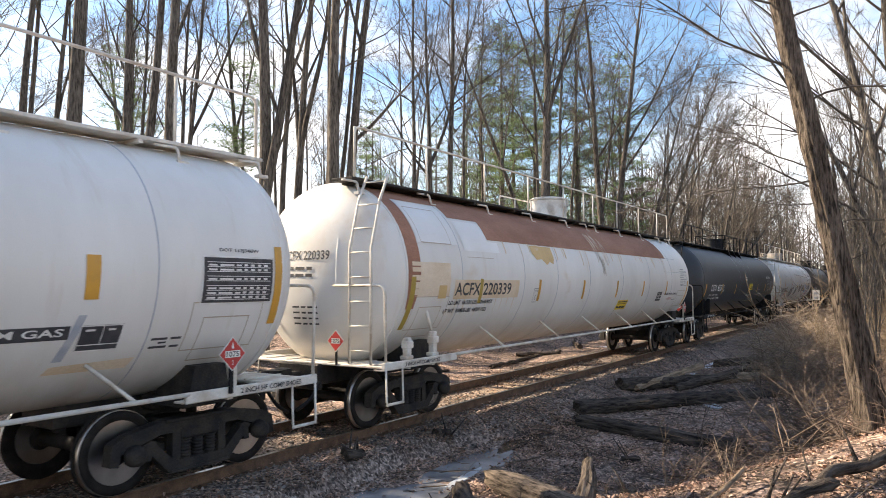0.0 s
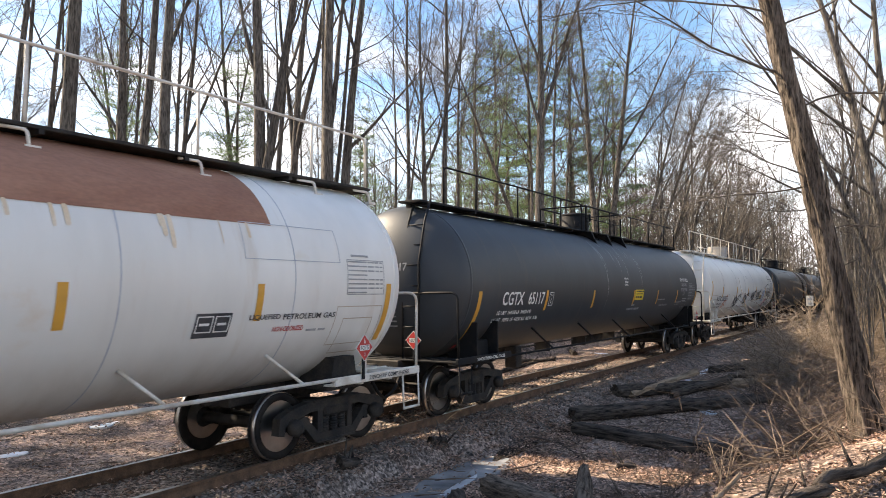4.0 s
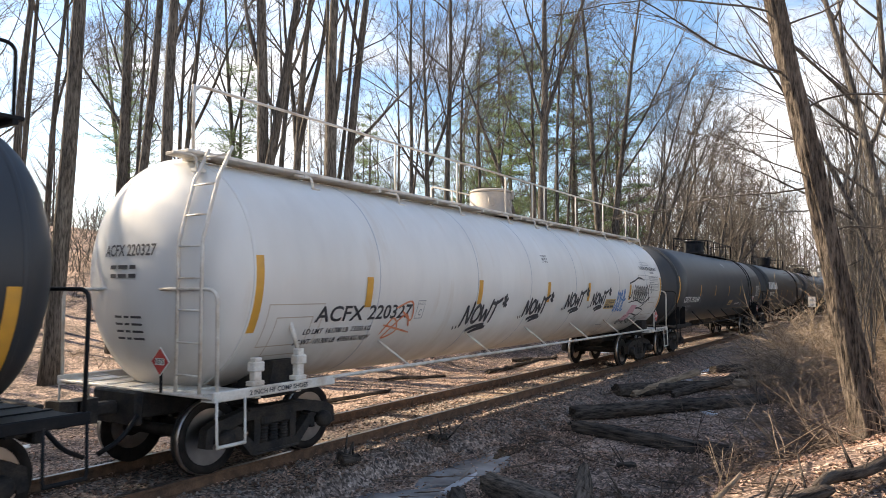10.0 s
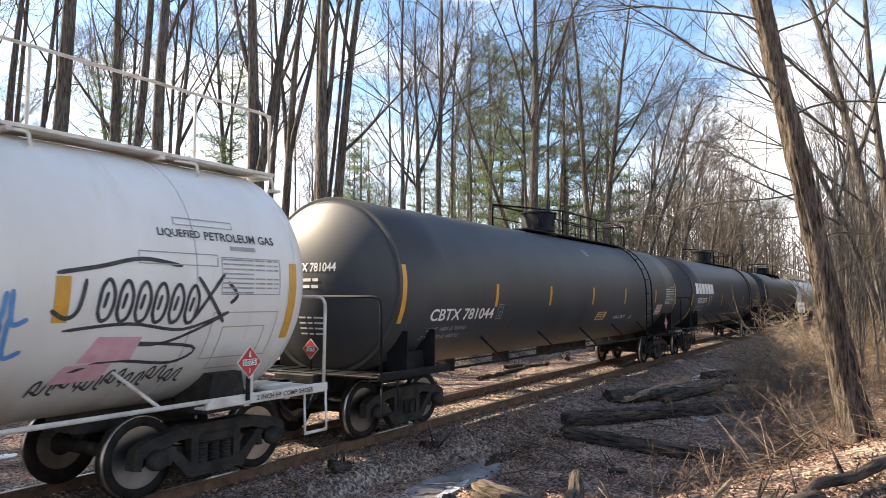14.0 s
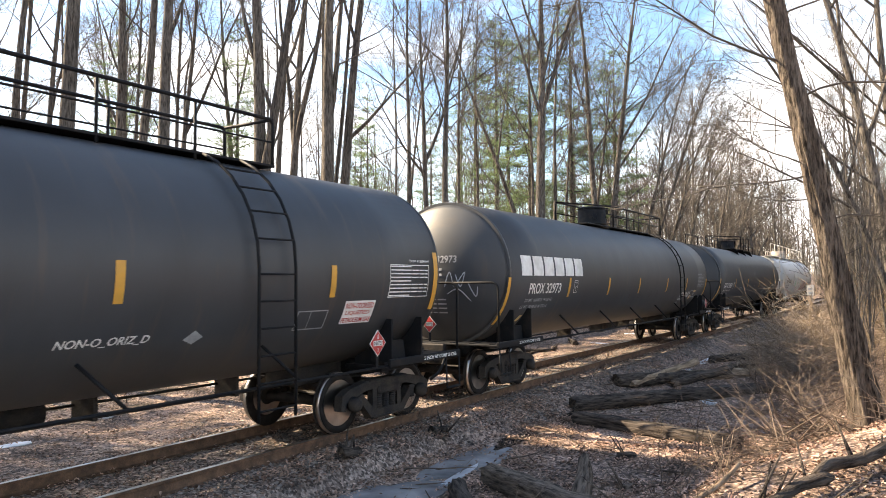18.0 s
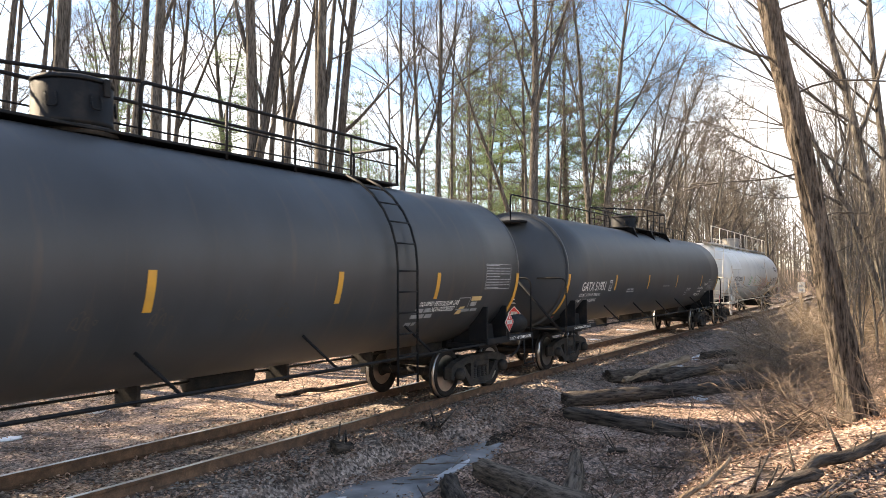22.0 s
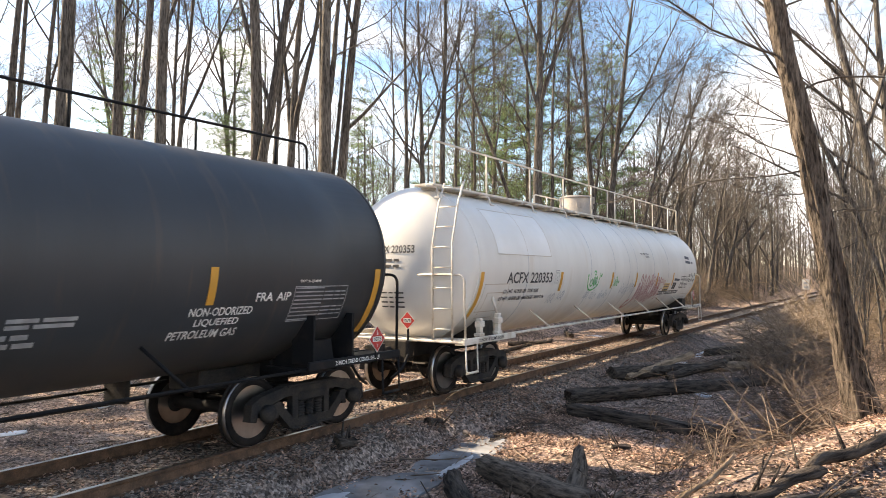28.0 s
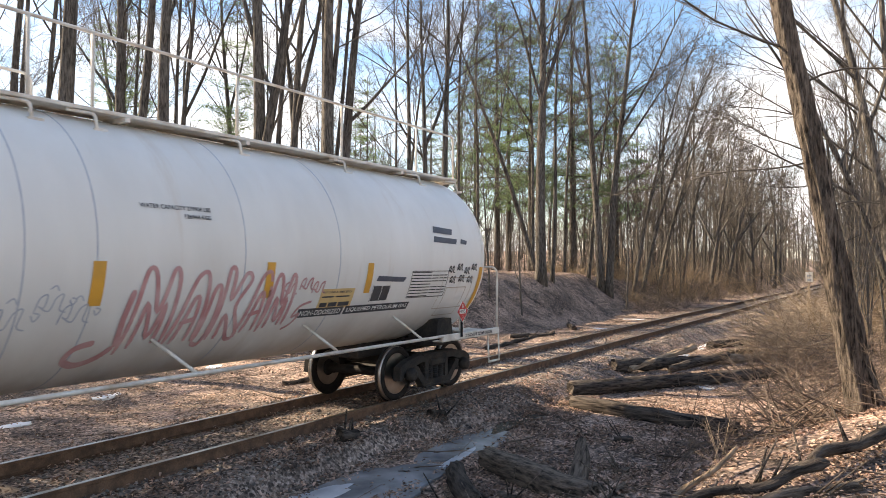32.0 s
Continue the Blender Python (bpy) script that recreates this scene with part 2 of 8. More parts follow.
def ground_material():
    """Leaf mould and soil; a strip of grey cinders and fines along the track."""
    m = material("leaf_litter_ground", (0.105, 0.077, 0.062), 0.95, second=(0.36, 0.255, 0.20), scale=0.9, lo=0.35, hi=0.68,
                 bump=1.0, bump_scale=11.0, fine=0.35, spec=0.2)
    add_layer(m, (0.42, 0.305, 0.235), (1, 1, 1), 11.0, 0.56, 0.66)
    add_layer(m, (0.030, 0.024, 0.020), (1, 1, 1), 3.1, 0.54, 0.68, offset=(4, 2, 1))
    add_layer(m, (0.30, 0.285, 0.27), (1, 1, 1), 23.0, 0.60, 0.70, offset=(7, 3, 1))
    nt = m.node_tree
    N, L = nt.nodes.new, nt.links.new
    b = nt.nodes["Principled BSDF"]
    old = b.inputs["Base Color"].links[0].from_socket
    tc = N("ShaderNodeTexCoord")
    # cinders: distance from the middle of the track, with a ragged edge
    sp = N("ShaderNodeSeparateXYZ")
    L(tc.outputs["Object"], sp.inputs[0])
    off = N("ShaderNodeMath")
    off.operation = "SUBTRACT"
    L(sp.outputs[1], off.inputs[0])
    off.inputs[1].default_value = TRACK_Y
    far = N("ShaderNodeMath")
    far.operation = "ABSOLUTE"
    L(off.outputs[0], far.inputs[0])
    nz = N("ShaderNodeTexNoise")
    nz.inputs["Scale"].default_value, nz.inputs["Detail"].default_value = 1.7, 8
    L(tc.outputs["Object"], nz.inputs["Vector"])
    edge = N("ShaderNodeMath")
    edge.operation = "MULTIPLY_ADD"
    L(nz.outputs[0], edge.inputs[0]), L(far.outputs[0], edge.inputs[2])
    edge.inputs[1].default_value = 5.0
    strip = N("ShaderNodeMapRange")
    strip.inputs["From Min"].default_value, strip.inputs["From Max"].default_value = 5.1, 3.9
    strip.inputs["To Max"].default_value = 0.6
    L(edge.outputs[0], strip.inputs[0])
    grit = N("ShaderNodeTexNoise")
    grit.inputs["Scale"].default_value, grit.inputs["Detail"].default_value = 26.0, 5
    L(tc.outputs["Object"], grit.inputs["Vector"])
    tone = N("ShaderNodeValToRGB")
    tone.color_ramp.elements[0].position, tone.color_ramp.elements[1].position = 0.40, 0.66
    tone.color_ramp.elements[0].color, tone.color_ramp.elements[1].color = (0.070, 0.061, 0.054, 1), (0.36, 0.312, 0.275, 1)
    L(grit.outputs[0], tone.inputs[0])
    mx = N("ShaderNodeMix")
    mx.data_type = "RGBA"
    L(strip.outputs[0], mx.inputs["Factor"]), L(old, mx.inputs[6]), L(tone.outputs[0], mx.inputs[7])
    # single leaves and crumbs
    vo = N("ShaderNodeTexVoronoi")
    vo.inputs["Scale"].default_value, vo.inputs["Randomness"].default_value = 27.0, 1.0
    L(tc.outputs["Object"], vo.inputs["Vector"])
    sc = N("ShaderNodeSeparateColor")
    L(vo.outputs["Color"], sc.inputs[0])
    mr = N("ShaderNodeMapRange")
    mr.inputs["From Min"].default_value, mr.inputs["From Max"].default_value = 0.1, 0.95
    mr.inputs["To Min"].default_value, mr.inputs["To Max"].default_value = 0.35, 1.9
    L(sc.outputs[0], mr.inputs[0])
    vm = N("ShaderNodeVectorMath")
    vm.operation = "SCALE"
    L(mx.outputs[2], vm.inputs[0]), L(mr.outputs[0], vm.inputs["Scale"])
    L(vm.outputs[0], b.inputs["Base Color"])
    bp = N("ShaderNodeBump")
    bp.inputs["Strength"].default_value, bp.inputs["Distance"].default_value = 0.8, 0.025
    L(sc.outputs[1], bp.inputs["Height"])
    L(b.inputs["Normal"].links[0].from_socket, bp.inputs["Normal"])
    L(bp.outputs[0], b.inputs["Normal"])
    return m


TRACK_Y = 8.12
M_GROUND = ground_material()


def tank_white(name, streak, rust_top=False):
    m = material(name, (0.74, 0.735, 0.71), 0.42, second=(0.64, 0.625, 0.59), scale=0.5, stretch=(1.2, 1, 0.35), lo=0.35, hi=0.7, bump=0.04, bump_scale=3, fine=0.03)
    add_layer(m, (0.56, 0.49, 0.41), (1.3, 0.2, 0.22), 2.3, 0.58, 0.86, offset=(streak, 0, 0))
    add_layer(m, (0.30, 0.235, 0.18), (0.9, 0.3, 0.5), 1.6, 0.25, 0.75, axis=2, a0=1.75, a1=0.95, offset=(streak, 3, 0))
    return m


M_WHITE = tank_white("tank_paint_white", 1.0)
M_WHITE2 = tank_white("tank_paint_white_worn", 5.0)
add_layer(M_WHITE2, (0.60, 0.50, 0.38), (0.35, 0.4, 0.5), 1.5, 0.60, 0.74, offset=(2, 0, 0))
M_RUSTPRIMER = material("rust_primer", (0.26, 0.12, 0.075), 0.8, second=(0.36, 0.185, 0.12), scale=1.2, stretch=(0.6, 1, 1.6), fine=0.12, bump_scale=20)
M_TANSTAIN = material("tan_stain", (0.60, 0.45, 0.28), 0.7, second=(0.70, 0.60, 0.47), scale=1.5, fine=0.08)
M_PATCHW = material("patch_white", (0.80, 0.80, 0.79), 0.45, second=(0.72, 0.72, 0.70), scale=1.0)
M_FAINT = material("faded_brown_paint", (0.085, 0.074, 0.064), 0.7, second=(0.06, 0.053, 0.047), scale=3.0)
M_PATCHGREY = material("patch_grey_panel", (0.50, 0.43, 0.35), 0.6, second=(0.42, 0.36, 0.30), scale=2.0)
M_DOMEGREY = material("dome_grey_weathered", (0.30, 0.28, 0.255), 0.7, second=(0.44, 0.37, 0.30), scale=3, lo=0.4, hi=0.75, fine=0.12)
M_WHITEFIT = material("fittings_white_dirty", (0.66, 0.63, 0.57), 0.6, second=(0.42, 0.34, 0.26), scale=4, lo=0.45, hi=0.75, fine=0.08)


def tank_black(name, base, seed):
    m = material(name, base, 0.48, second=tuple(c * 1.5 for c in base), scale=0.6, stretch=(1.0, 1, 0.5), lo=0.35, hi=0.7, bump=0.05, bump_scale=2.5, fine=0.06, spec=0.4)
    add_layer(m, (0.10, 0.075, 0.055), (2.0, 0.3, 0.2), 2.2, 0.56, 0.85, offset=(seed, 0, 0))
    add_layer(m, (0.11, 0.085, 0.062), (0.8, 0.3, 0.6), 1.4, 0.2, 0.7, axis=2, a0=1.7, a1=0.95, offset=(seed, 2, 0))
    return m


M_BLACK = tank_black("tank_paint_black", (0.030, 0.034, 0.039), 1.0)
M_BLACK2 = tank_black("tank_paint_black_faded", (0.034, 0.037, 0.041), 7.0)
M_BLACKFIT = material("fittings_black", (0.012, 0.013, 0.015), 0.6, second=(0.032, 0.028, 0.025), scale=4, lo=0.5, hi=0.8, fine=0.1, spec=0.12)
M_MUD = material("wet_mud", (0.020, 0.018, 0.017), 0.22, second=(0.055, 0.045, 0.038), scale=3.0, bump=0.6, bump_scale=14, fine=0.2)
M_TRUCK = material("truck_iron_grimy", (0.018, 0.018, 0.019), 0.7, second=(0.046, 0.039, 0.033), spec=0.2, scale=5, fine=0.2, bump=0.3, bump_scale=40)
M_WHEEL = material("wheel_steel_brown", (0.012, 0.011, 0.011), 0.65, 0.0, second=(0.030, 0.025, 0.022), scale=6, fine=0.15, spec=0.12)
M_TREAD = material("wheel_tread_polished", (0.55, 0.53, 0.50), 0.3, 1.0, second=(0.42, 0.40, 0.38), scale=5)
M_INKB = material("lettering_black", (0.03, 0.03, 0.035), 0.6, second=(0.06, 0.06, 0.065), scale=8)
M_INKW = material("lettering_white", (0.80, 0.80, 0.78), 0.6, second=(0.62, 0.61, 0.58), scale=5)
M_INKG = material("lettering_grey", (0.36, 0.37, 0.38), 0.7, second=(0.25, 0.26, 0.27), scale=8)
M_YELLOW = material("reflective_yellow", (0.66, 0.335, 0.045), 0.45, second=(0.55, 0.29, 0.05), scale=6)
M_OLIVE = material("reflective_yellow_dirty", (0.42, 0.30, 0.05), 0.6, second=(0.34, 0.24, 0.05), scale=6)
M_LABELY = material("label_yellow", (0.78, 0.58, 0.03), 0.5, second=(0.72, 0.52, 0.04), scale=5)
M_LABELT = material("label_tan", (0.62, 0.44, 0.20), 0.6, second=(0.56, 0.39, 0.18), scale=5)
M_RED = material("placard_red", (0.50, 0.035, 0.03), 0.45, second=(0.42, 0.03, 0.03), scale=8)
M_GBLACK = material("spray_black", (0.03, 0.03, 0.035), 0.7, second=(0.07, 0.07, 0.075), scale=10)
M_GBLUE = material("spray_blue", (0.08, 0.22, 0.50), 0.7, second=(0.12, 0.28, 0.55), scale=10)
M_GRED = material("spray_faded_red", (0.42, 0.20, 0.20), 0.7, second=(0.52, 0.33, 0.32), scale=4)
M_GORANGE = material("spray_orange", (0.62, 0.20, 0.10), 0.7, second=(0.66, 0.30, 0.18), scale=6)
M_GGREEN = material("spray_green", (0.05, 0.40, 0.10), 0.7, second=(0.15, 0.46, 0.18), scale=6)
M_GGREY = material("spray_grey_blue", (0.34, 0.37, 0.43), 0.7, second=(0.45, 0.47, 0.50), scale=6)
M_SLATE = material("paint_out_slate", (0.055, 0.065, 0.090), 0.6, second=(0.085, 0.095, 0.12), scale=5)
M_PINK = material("spray_pink", (0.62, 0.32, 0.38), 0.7, second=(0.66, 0.42, 0.45), scale=6)


# ---- mesh helpers ----
class Geo:
    """Collects vertices and faces for one mesh."""

    def __init__(self):
        self.v, self.f, self.sm = [], [], []

    def add(self, verts, faces, smooth=False):
        o = len(self.v)
        self.v.extend(verts)
        self.f.extend([tuple(i + o for i in f) for f in faces])
        self.sm.extend([smooth] * len(faces))
        return self

    def box(self, x0, x1, y0, y1, z0, z1, bev=0.0):
        b = min(bev, (x1 - x0) * 0.45, (y1 - y0) * 0.45, (z1 - z0) * 0.45)
        if b <= 0:
            v = [(x, y, z) for z in (z0, z1) for y in (y0, y1) for x in (x0, x1)]
            return self.add(v, [(0, 2, 3, 1), (4, 5, 7, 6), (0, 1, 5, 4), (2, 6, 7, 3), (0, 4, 6, 2), (1, 3, 7, 5)])
        rings = []
        for z, i in ((z0, b), (z0 + b, 0), (z1 - b, 0), (z1, b)):
            rings.append([(x0 + b, y0 + i, z), (x1 - b, y0 + i, z), (x1 - i, y0 + b, z), (x1 - i, y1 - b, z),
                          (x1 - b, y1 - i, z), (x0 + b, y1 - i, z), (x0 + i, y1 - b, z), (x0 + i, y0 + b, z)])
        v = [p for r in rings for p in r]
        f = [tuple(range(7, -1, -1)), tuple(range(24, 32))]
        for k in range(3):
            f += [(k * 8 + i, k * 8 + (i + 1) % 8, k * 8 + 8 + (i + 1) % 8, k * 8 + 8 + i) for i in range(8)]
        return self.add(v, f)

    def tube(self, pts, radii, n=6, caps=True, smooth=True):
        if not hasattr(radii, "__len__"):
            radii = [radii] * len(pts)
        pts = [Vector(p) for p in pts]
        v, f = [], []
        up = None
        for i, p in enumerate(pts):
            d = (pts[min(i + 1, len(pts) - 1)] - pts[max(i - 1, 0)])
            if d.length < 1e-9:
                d = Vector((0, 0, 1))
            d.normalize()
            if up is None:
                up = Vector((0, 0, 1)) if abs(d.z) < 0.9 else Vector((1, 0, 0))
            a = d.cross(up)
            if a.length < 1e-6:
                a = d.orthogonal()
            a.normalize()
            up = a.cross(d)
            r = radii[i]
            for k in range(n):
                an = 2 * math.pi * k / n
                q = p + (a * math.cos(an) + up * math.sin(an)) * r
                v.append((q.x, q.y, q.z))
        for i in range(len(pts) - 1):
            f += [(i * n + k, i * n + (k + 1) % n, i * n + n + (k + 1) % n, i * n + n + k) for k in range(n)]
        self.add(v, f, smooth)
        if caps and n > 2:
            o = len(self.v) - len(v)
            self.f += [tuple(o + k for k in range(n - 1, -1, -1)), tuple(o + len(v) - n + k for k in range(n))]
            self.sm += [False, False]
        return self

    def rod(self, a, b, r, n=6):
        return self.tube([a, b], r, n)

    def lathe(self, prof, axis="x", n=32, at=(0, 0, 0), smooth=True):
        """prof: (along, radius) pairs."""
        v, f = [], []
        for s, r in prof:
            for k in range(n):
                an = 2 * math.pi * k / n
                c, q = r * math.cos(an), r * math.sin(an)
                p = {"x": (s, c, q), "y": (q, s, c), "z": (c, q, s)}[axis]
                v.append((p[0] + at[0], p[1] + at[1], p[2] + at[2]))
        for i in range(len(prof) - 1):
            f += [(i * n + k, i * n + (k + 1) % n, i * n + n + (k + 1) % n, i * n + n + k) for k in range(n)]
        self.add(v, f, smooth)
        o = len(self.v) - len(v)
        if prof[0][1] > 1e-4:
            self.f.append(tuple(o + k for k in range(n - 1, -1, -1))), self.sm.append(False)
        if prof[-1][1] > 1e-4:
            self.f.append(tuple(o + len(v) - n + k for k in range(n))), self.sm.append(False)
        return self

    def prism(self, poly, y0, y1, bev=0.0):
        """A polygon in x and z, pushed from y0 to y1."""
        n = len(poly)
        v = [(x, y0, z) for x, z in poly] + [(x, y1, z) for x, z in poly]
        return self.add(v, [tuple(range(n)), tuple(range(2 * n - 1, n - 1, -1))] + [(i, i + n, (i + 1) % n + n, (i + 1) % n) for i in range(n)])

    def mesh(self, name, fix=True):
        me = bpy.data.meshes.new(name)
        me.from_pydata(self.v, [], self.f)
        me.polygons.foreach_set("use_smooth", self.sm)
        if fix and len(self.f) < 6000:
            bm = bmesh.new()
            bm.from_mesh(me)
            bmesh.ops.recalc_face_normals(bm, faces=bm.faces)
            bm.to_mesh(me)
            bm.free()
        me.update()
        return me


def part(name, geo, mat, parent, label="", mats=None):
    me = geo if isinstance(geo, bpy.types.Mesh) else geo.mesh(name)
    if not me.materials:
        me.materials.append(mat)
    ob = new(name, me)
    ob.parent = parent
    if label:
        ob["label"] = label
    return ob


def thing(name, geo, mat, label, category, group="", kind="", m=None):
    me = geo if isinstance(geo, bpy.types.Mesh) else geo.mesh(name)
    if mat and not me.materials:
        me.materials.append(mat)
    ob = new(name, me)
    tagged(ob, label, category, group, kind)
    if m is not None:
        ob.matrix_basis = m
    return ob


def base(name, label, category, group="", m=None):
    ob = new(name)
    ob.empty_display_size = 0.2
    tagged(ob, label, category, group)
    if m is not None:
        ob.matrix_basis = m
    return ob


def smooth01(a, b, x):
    t = min(1.0, max(0.0, (x - a) / (b - a)))
    return t * t * (3 - 2 * t)



# ---- ground ----
def ground_z(x, y):
    """Height of the ground: ballast bed, ditch, the bank under the camera, the cutting and the hillside behind the track."""
    n = noise.noise(Vector((x * 0.35, y * 0.35, 0))) * 0.10 + noise.noise(Vector((x * 1.3, y * 1.3, 3))) * 0.035 + noise.noise(Vector((x * 2.9, y * 2.9, 8))) * 0.02
    if y < TRACK_Y:
        d = TRACK_Y - y
        if d < 1.35:
            z = -0.17
            n *= 0.25
        elif d < 2.3:
            z = -0.17 - 0.33 * smooth01(1.35, 2.3, d)
            n *= 0.6
        else:
            z = -0.50
        wide = 2.6 * smooth01(7, 13, x)
        top = 0.82 - 0.50 * smooth01(0.8, 4.0, x) + 0.42 * smooth01(6.5, 10, x) - 0.55 * smooth01(14, 24, x)
        z += (top + 0.50) * smooth01(4.6 - wide, 0.2 - wide * 0.8, y) + 0.9 * smooth01(-0.5, -9, y)
        if x > 26:
            z += 0.25 * smooth01(26, 40, x) * smooth01(6.5, 4.5, y)
        puddle = math.hypot((x - 8.3) / 3.1, (y - 5.62) / 0.52)
        if puddle < 1.6:
            n *= smooth01(0.7, 1.6, puddle)
            z = min(z, -0.50 + 0.06 * smooth01(0.8, 1.6, puddle)) if y > 4.9 else z
        z += 4.0 * smooth01(70, 180, x) * smooth01(6, 30, d) + 2.2 * smooth01(4, 26, -y) * smooth01(10, 30, x)
        return z + n
    d = y - TRACK_Y
    z = -0.17 if d < 1.35 else -0.17 - 0.16 * smooth01(1.35, 2.2, d)
    cut = smooth01(17, 25, x) * (1 - 0.45 * smooth01(36, 60, x))
    z += cut * 2.35 * smooth01(4.0, 8.2, d)
    z += (1 - cut) * 0.35 * smooth01(4, 12, d)
    z += 4.0 * smooth01(70, 180, x) * smooth01(6, 30, d)
    z += 5.0 * smooth01(10, 48, d) * (1 - 0.7 * smooth01(30, 70, x))
    if d < 1.35:
        n *= 0.25
    return z + n * (1 + 0.8 * smooth01(8, 20, d))


def graded(lo, hi, fine_lo, fine_hi, step):
    xs = list(np.arange(fine_lo, fine_hi + 1e-6, step))
    s, a = step, fine_hi
    while a < hi:
        s *= 1.22
        a += s
        xs.append(a)
    s, a = step, fine_lo
    while a > lo:
        s *= 1.22
        a -= s
        xs.insert(0, a)
    return xs


def build_ground():
    xs, ys = graded(-700, 1500, -4, 34, 0.22), graded(-700, 900, -4, 17, 0.22)
    v = [(x, y, ground_z(x, y)) for y in ys for x in xs]
    w = len(xs)
    f = [(j * w + i, j * w + i + 1, j * w + w + i + 1, j * w + w + i) for j in range(len(ys) - 1) for i in range(w - 1)]
    g = Geo()
    g.v, g.f, g.sm = v, f, [True] * len(f)
    thing("ground", g.mesh("ground", fix=False), M_GROUND, "brown leaf-littered woodland floor with bare soil", "ground", kind="structure")


build_ground()


# ---- track ----
def build_track():
    track = base("railway_track", "single railway track with rusty rails on weathered wooden ties", "railway track")
    track["kind"] = "structure"
    for side in (-1, 1):
        y = TRACK_Y + side * 0.7525
        prof = [(-0.07, -0.172), (0.07, -0.172), (0.07, -0.160), (0.014, -0.145), (0.010, -0.045), (0.036, -0.034), (0.037, -0.006), (0.028, -0.001),
                (-0.028, -0.001), (-0.037, -0.006), (-0.036, -0.034), (-0.010, -0.045), (-0.014, -0.145), (-0.07, -0.160)]
        g = Geo()
        xs = [-120, -60, -20, 0, 20, 40, 80, 160, 400]
        n = len(prof)
        for x in xs:
            g.v += [(x, y + a, b) for a, b in prof]
        for i in range(len(xs) - 1):
            for k in range(n):
                g.f.append((i * n + k, i * n + (k + 1) % n, i * n + n + (k + 1) % n, i * n + n + k))
                g.sm.append(False)
        rail = part("rail", g, M_RAIL, track, "rust-brown steel rail")
        top = Geo()
        top.box(-120, 400, y - 0.030, y + 0.030, -0.002, 0.002)
        part("running_surface", top, M_RAIL_TOP, rail, "worn bright rail top")
    tie = Geo().box(-0.115, 0.115, -1.30, 1.30, -0.18, 0.0, 0.018).mesh("tie")
    tie.materials.append(M_TIE)
    plate = Geo()
    for s in (-1, 1):
        plate.box(-0.09, 0.09, s * 0.7525 - 0.17, s * 0.7525 + 0.17, 0.001, 0.016, 0.004)
        for sx, sy in ((-0.055, 0.095), (0.055, -0.095), (0.055, 0.125), (-0.055, -0.125)):
            plate.box(sx - 0.014, sx + 0.014, s * 0.7525 + sy - 0.018, s * 0.7525 + sy + 0.018, 0.014, 0.04, 0.004)
    plate = plate.mesh("tie_plate")
    plate.materials.append(M_RAIL)
    rng = random.Random(5)
    far = Geo()
    for i in range(-10, 330):
        x = -2.0 + i * 0.53 + rng.uniform(-0.03, 0.03)
        m = pose(x, TRACK_Y + rng.uniform(-0.05, 0.05), -0.176 + rng.uniform(-0.012, 0.006), 0, 0, rng.uniform(-1.5, 1.5))
        if -6 < i < 120:
            t = new("tie", tie)
            t.parent, t.matrix_basis = track, m
            p = new("tie_plate", plate)
            p.parent, p.matrix_basis = t, Matrix.Translation((0, 0, 0))
        else:
            far.box(x - 0.115, x + 0.115, TRACK_Y - 1.3, TRACK_Y + 1.3, -0.36, -0.176)
    ob = part("tie_row", far, M_TIE, track)
    ob["kind"] = "stuff"


build_track()


# ---- train ----
TANK_Z = 2.47
DISH = 2.0  # how flat the middle of a dished jacket head is
_glyphs = {}


def text_flat(body):
    """Flat letters from the built-in font, one unit high, as (verts, faces, width)."""
    if body not in _glyphs:
        cu = bpy.data.curves.new("letters", "FONT")
        cu.body, cu.resolution_u, cu.size, cu.offset = body, 3, 1.0, 0.018
        ob = bpy.data.objects.new("letters", cu)
        scene.collection.objects.link(ob)
        dg = bpy.context.evaluated_depsgraph_get()
        me = bpy.data.meshes.new_from_object(ob.evaluated_get(dg))
        v = np.array([tuple(p.co) for p in me.vertices])
        f = [tuple(p.vertices) for p in me.polygons]
        bpy.data.objects.remove(ob)
        bpy.data.curves.remove(cu)
        bpy.data.meshes.remove(me)
        lo, hi = v.min(0), v.max(0)
        v = (v - lo) / (hi[1] - lo[1])
        _glyphs[body] = (v, f, float((hi[0] - lo[0]) / (hi[1] - lo[1])))
    return _glyphs[body]


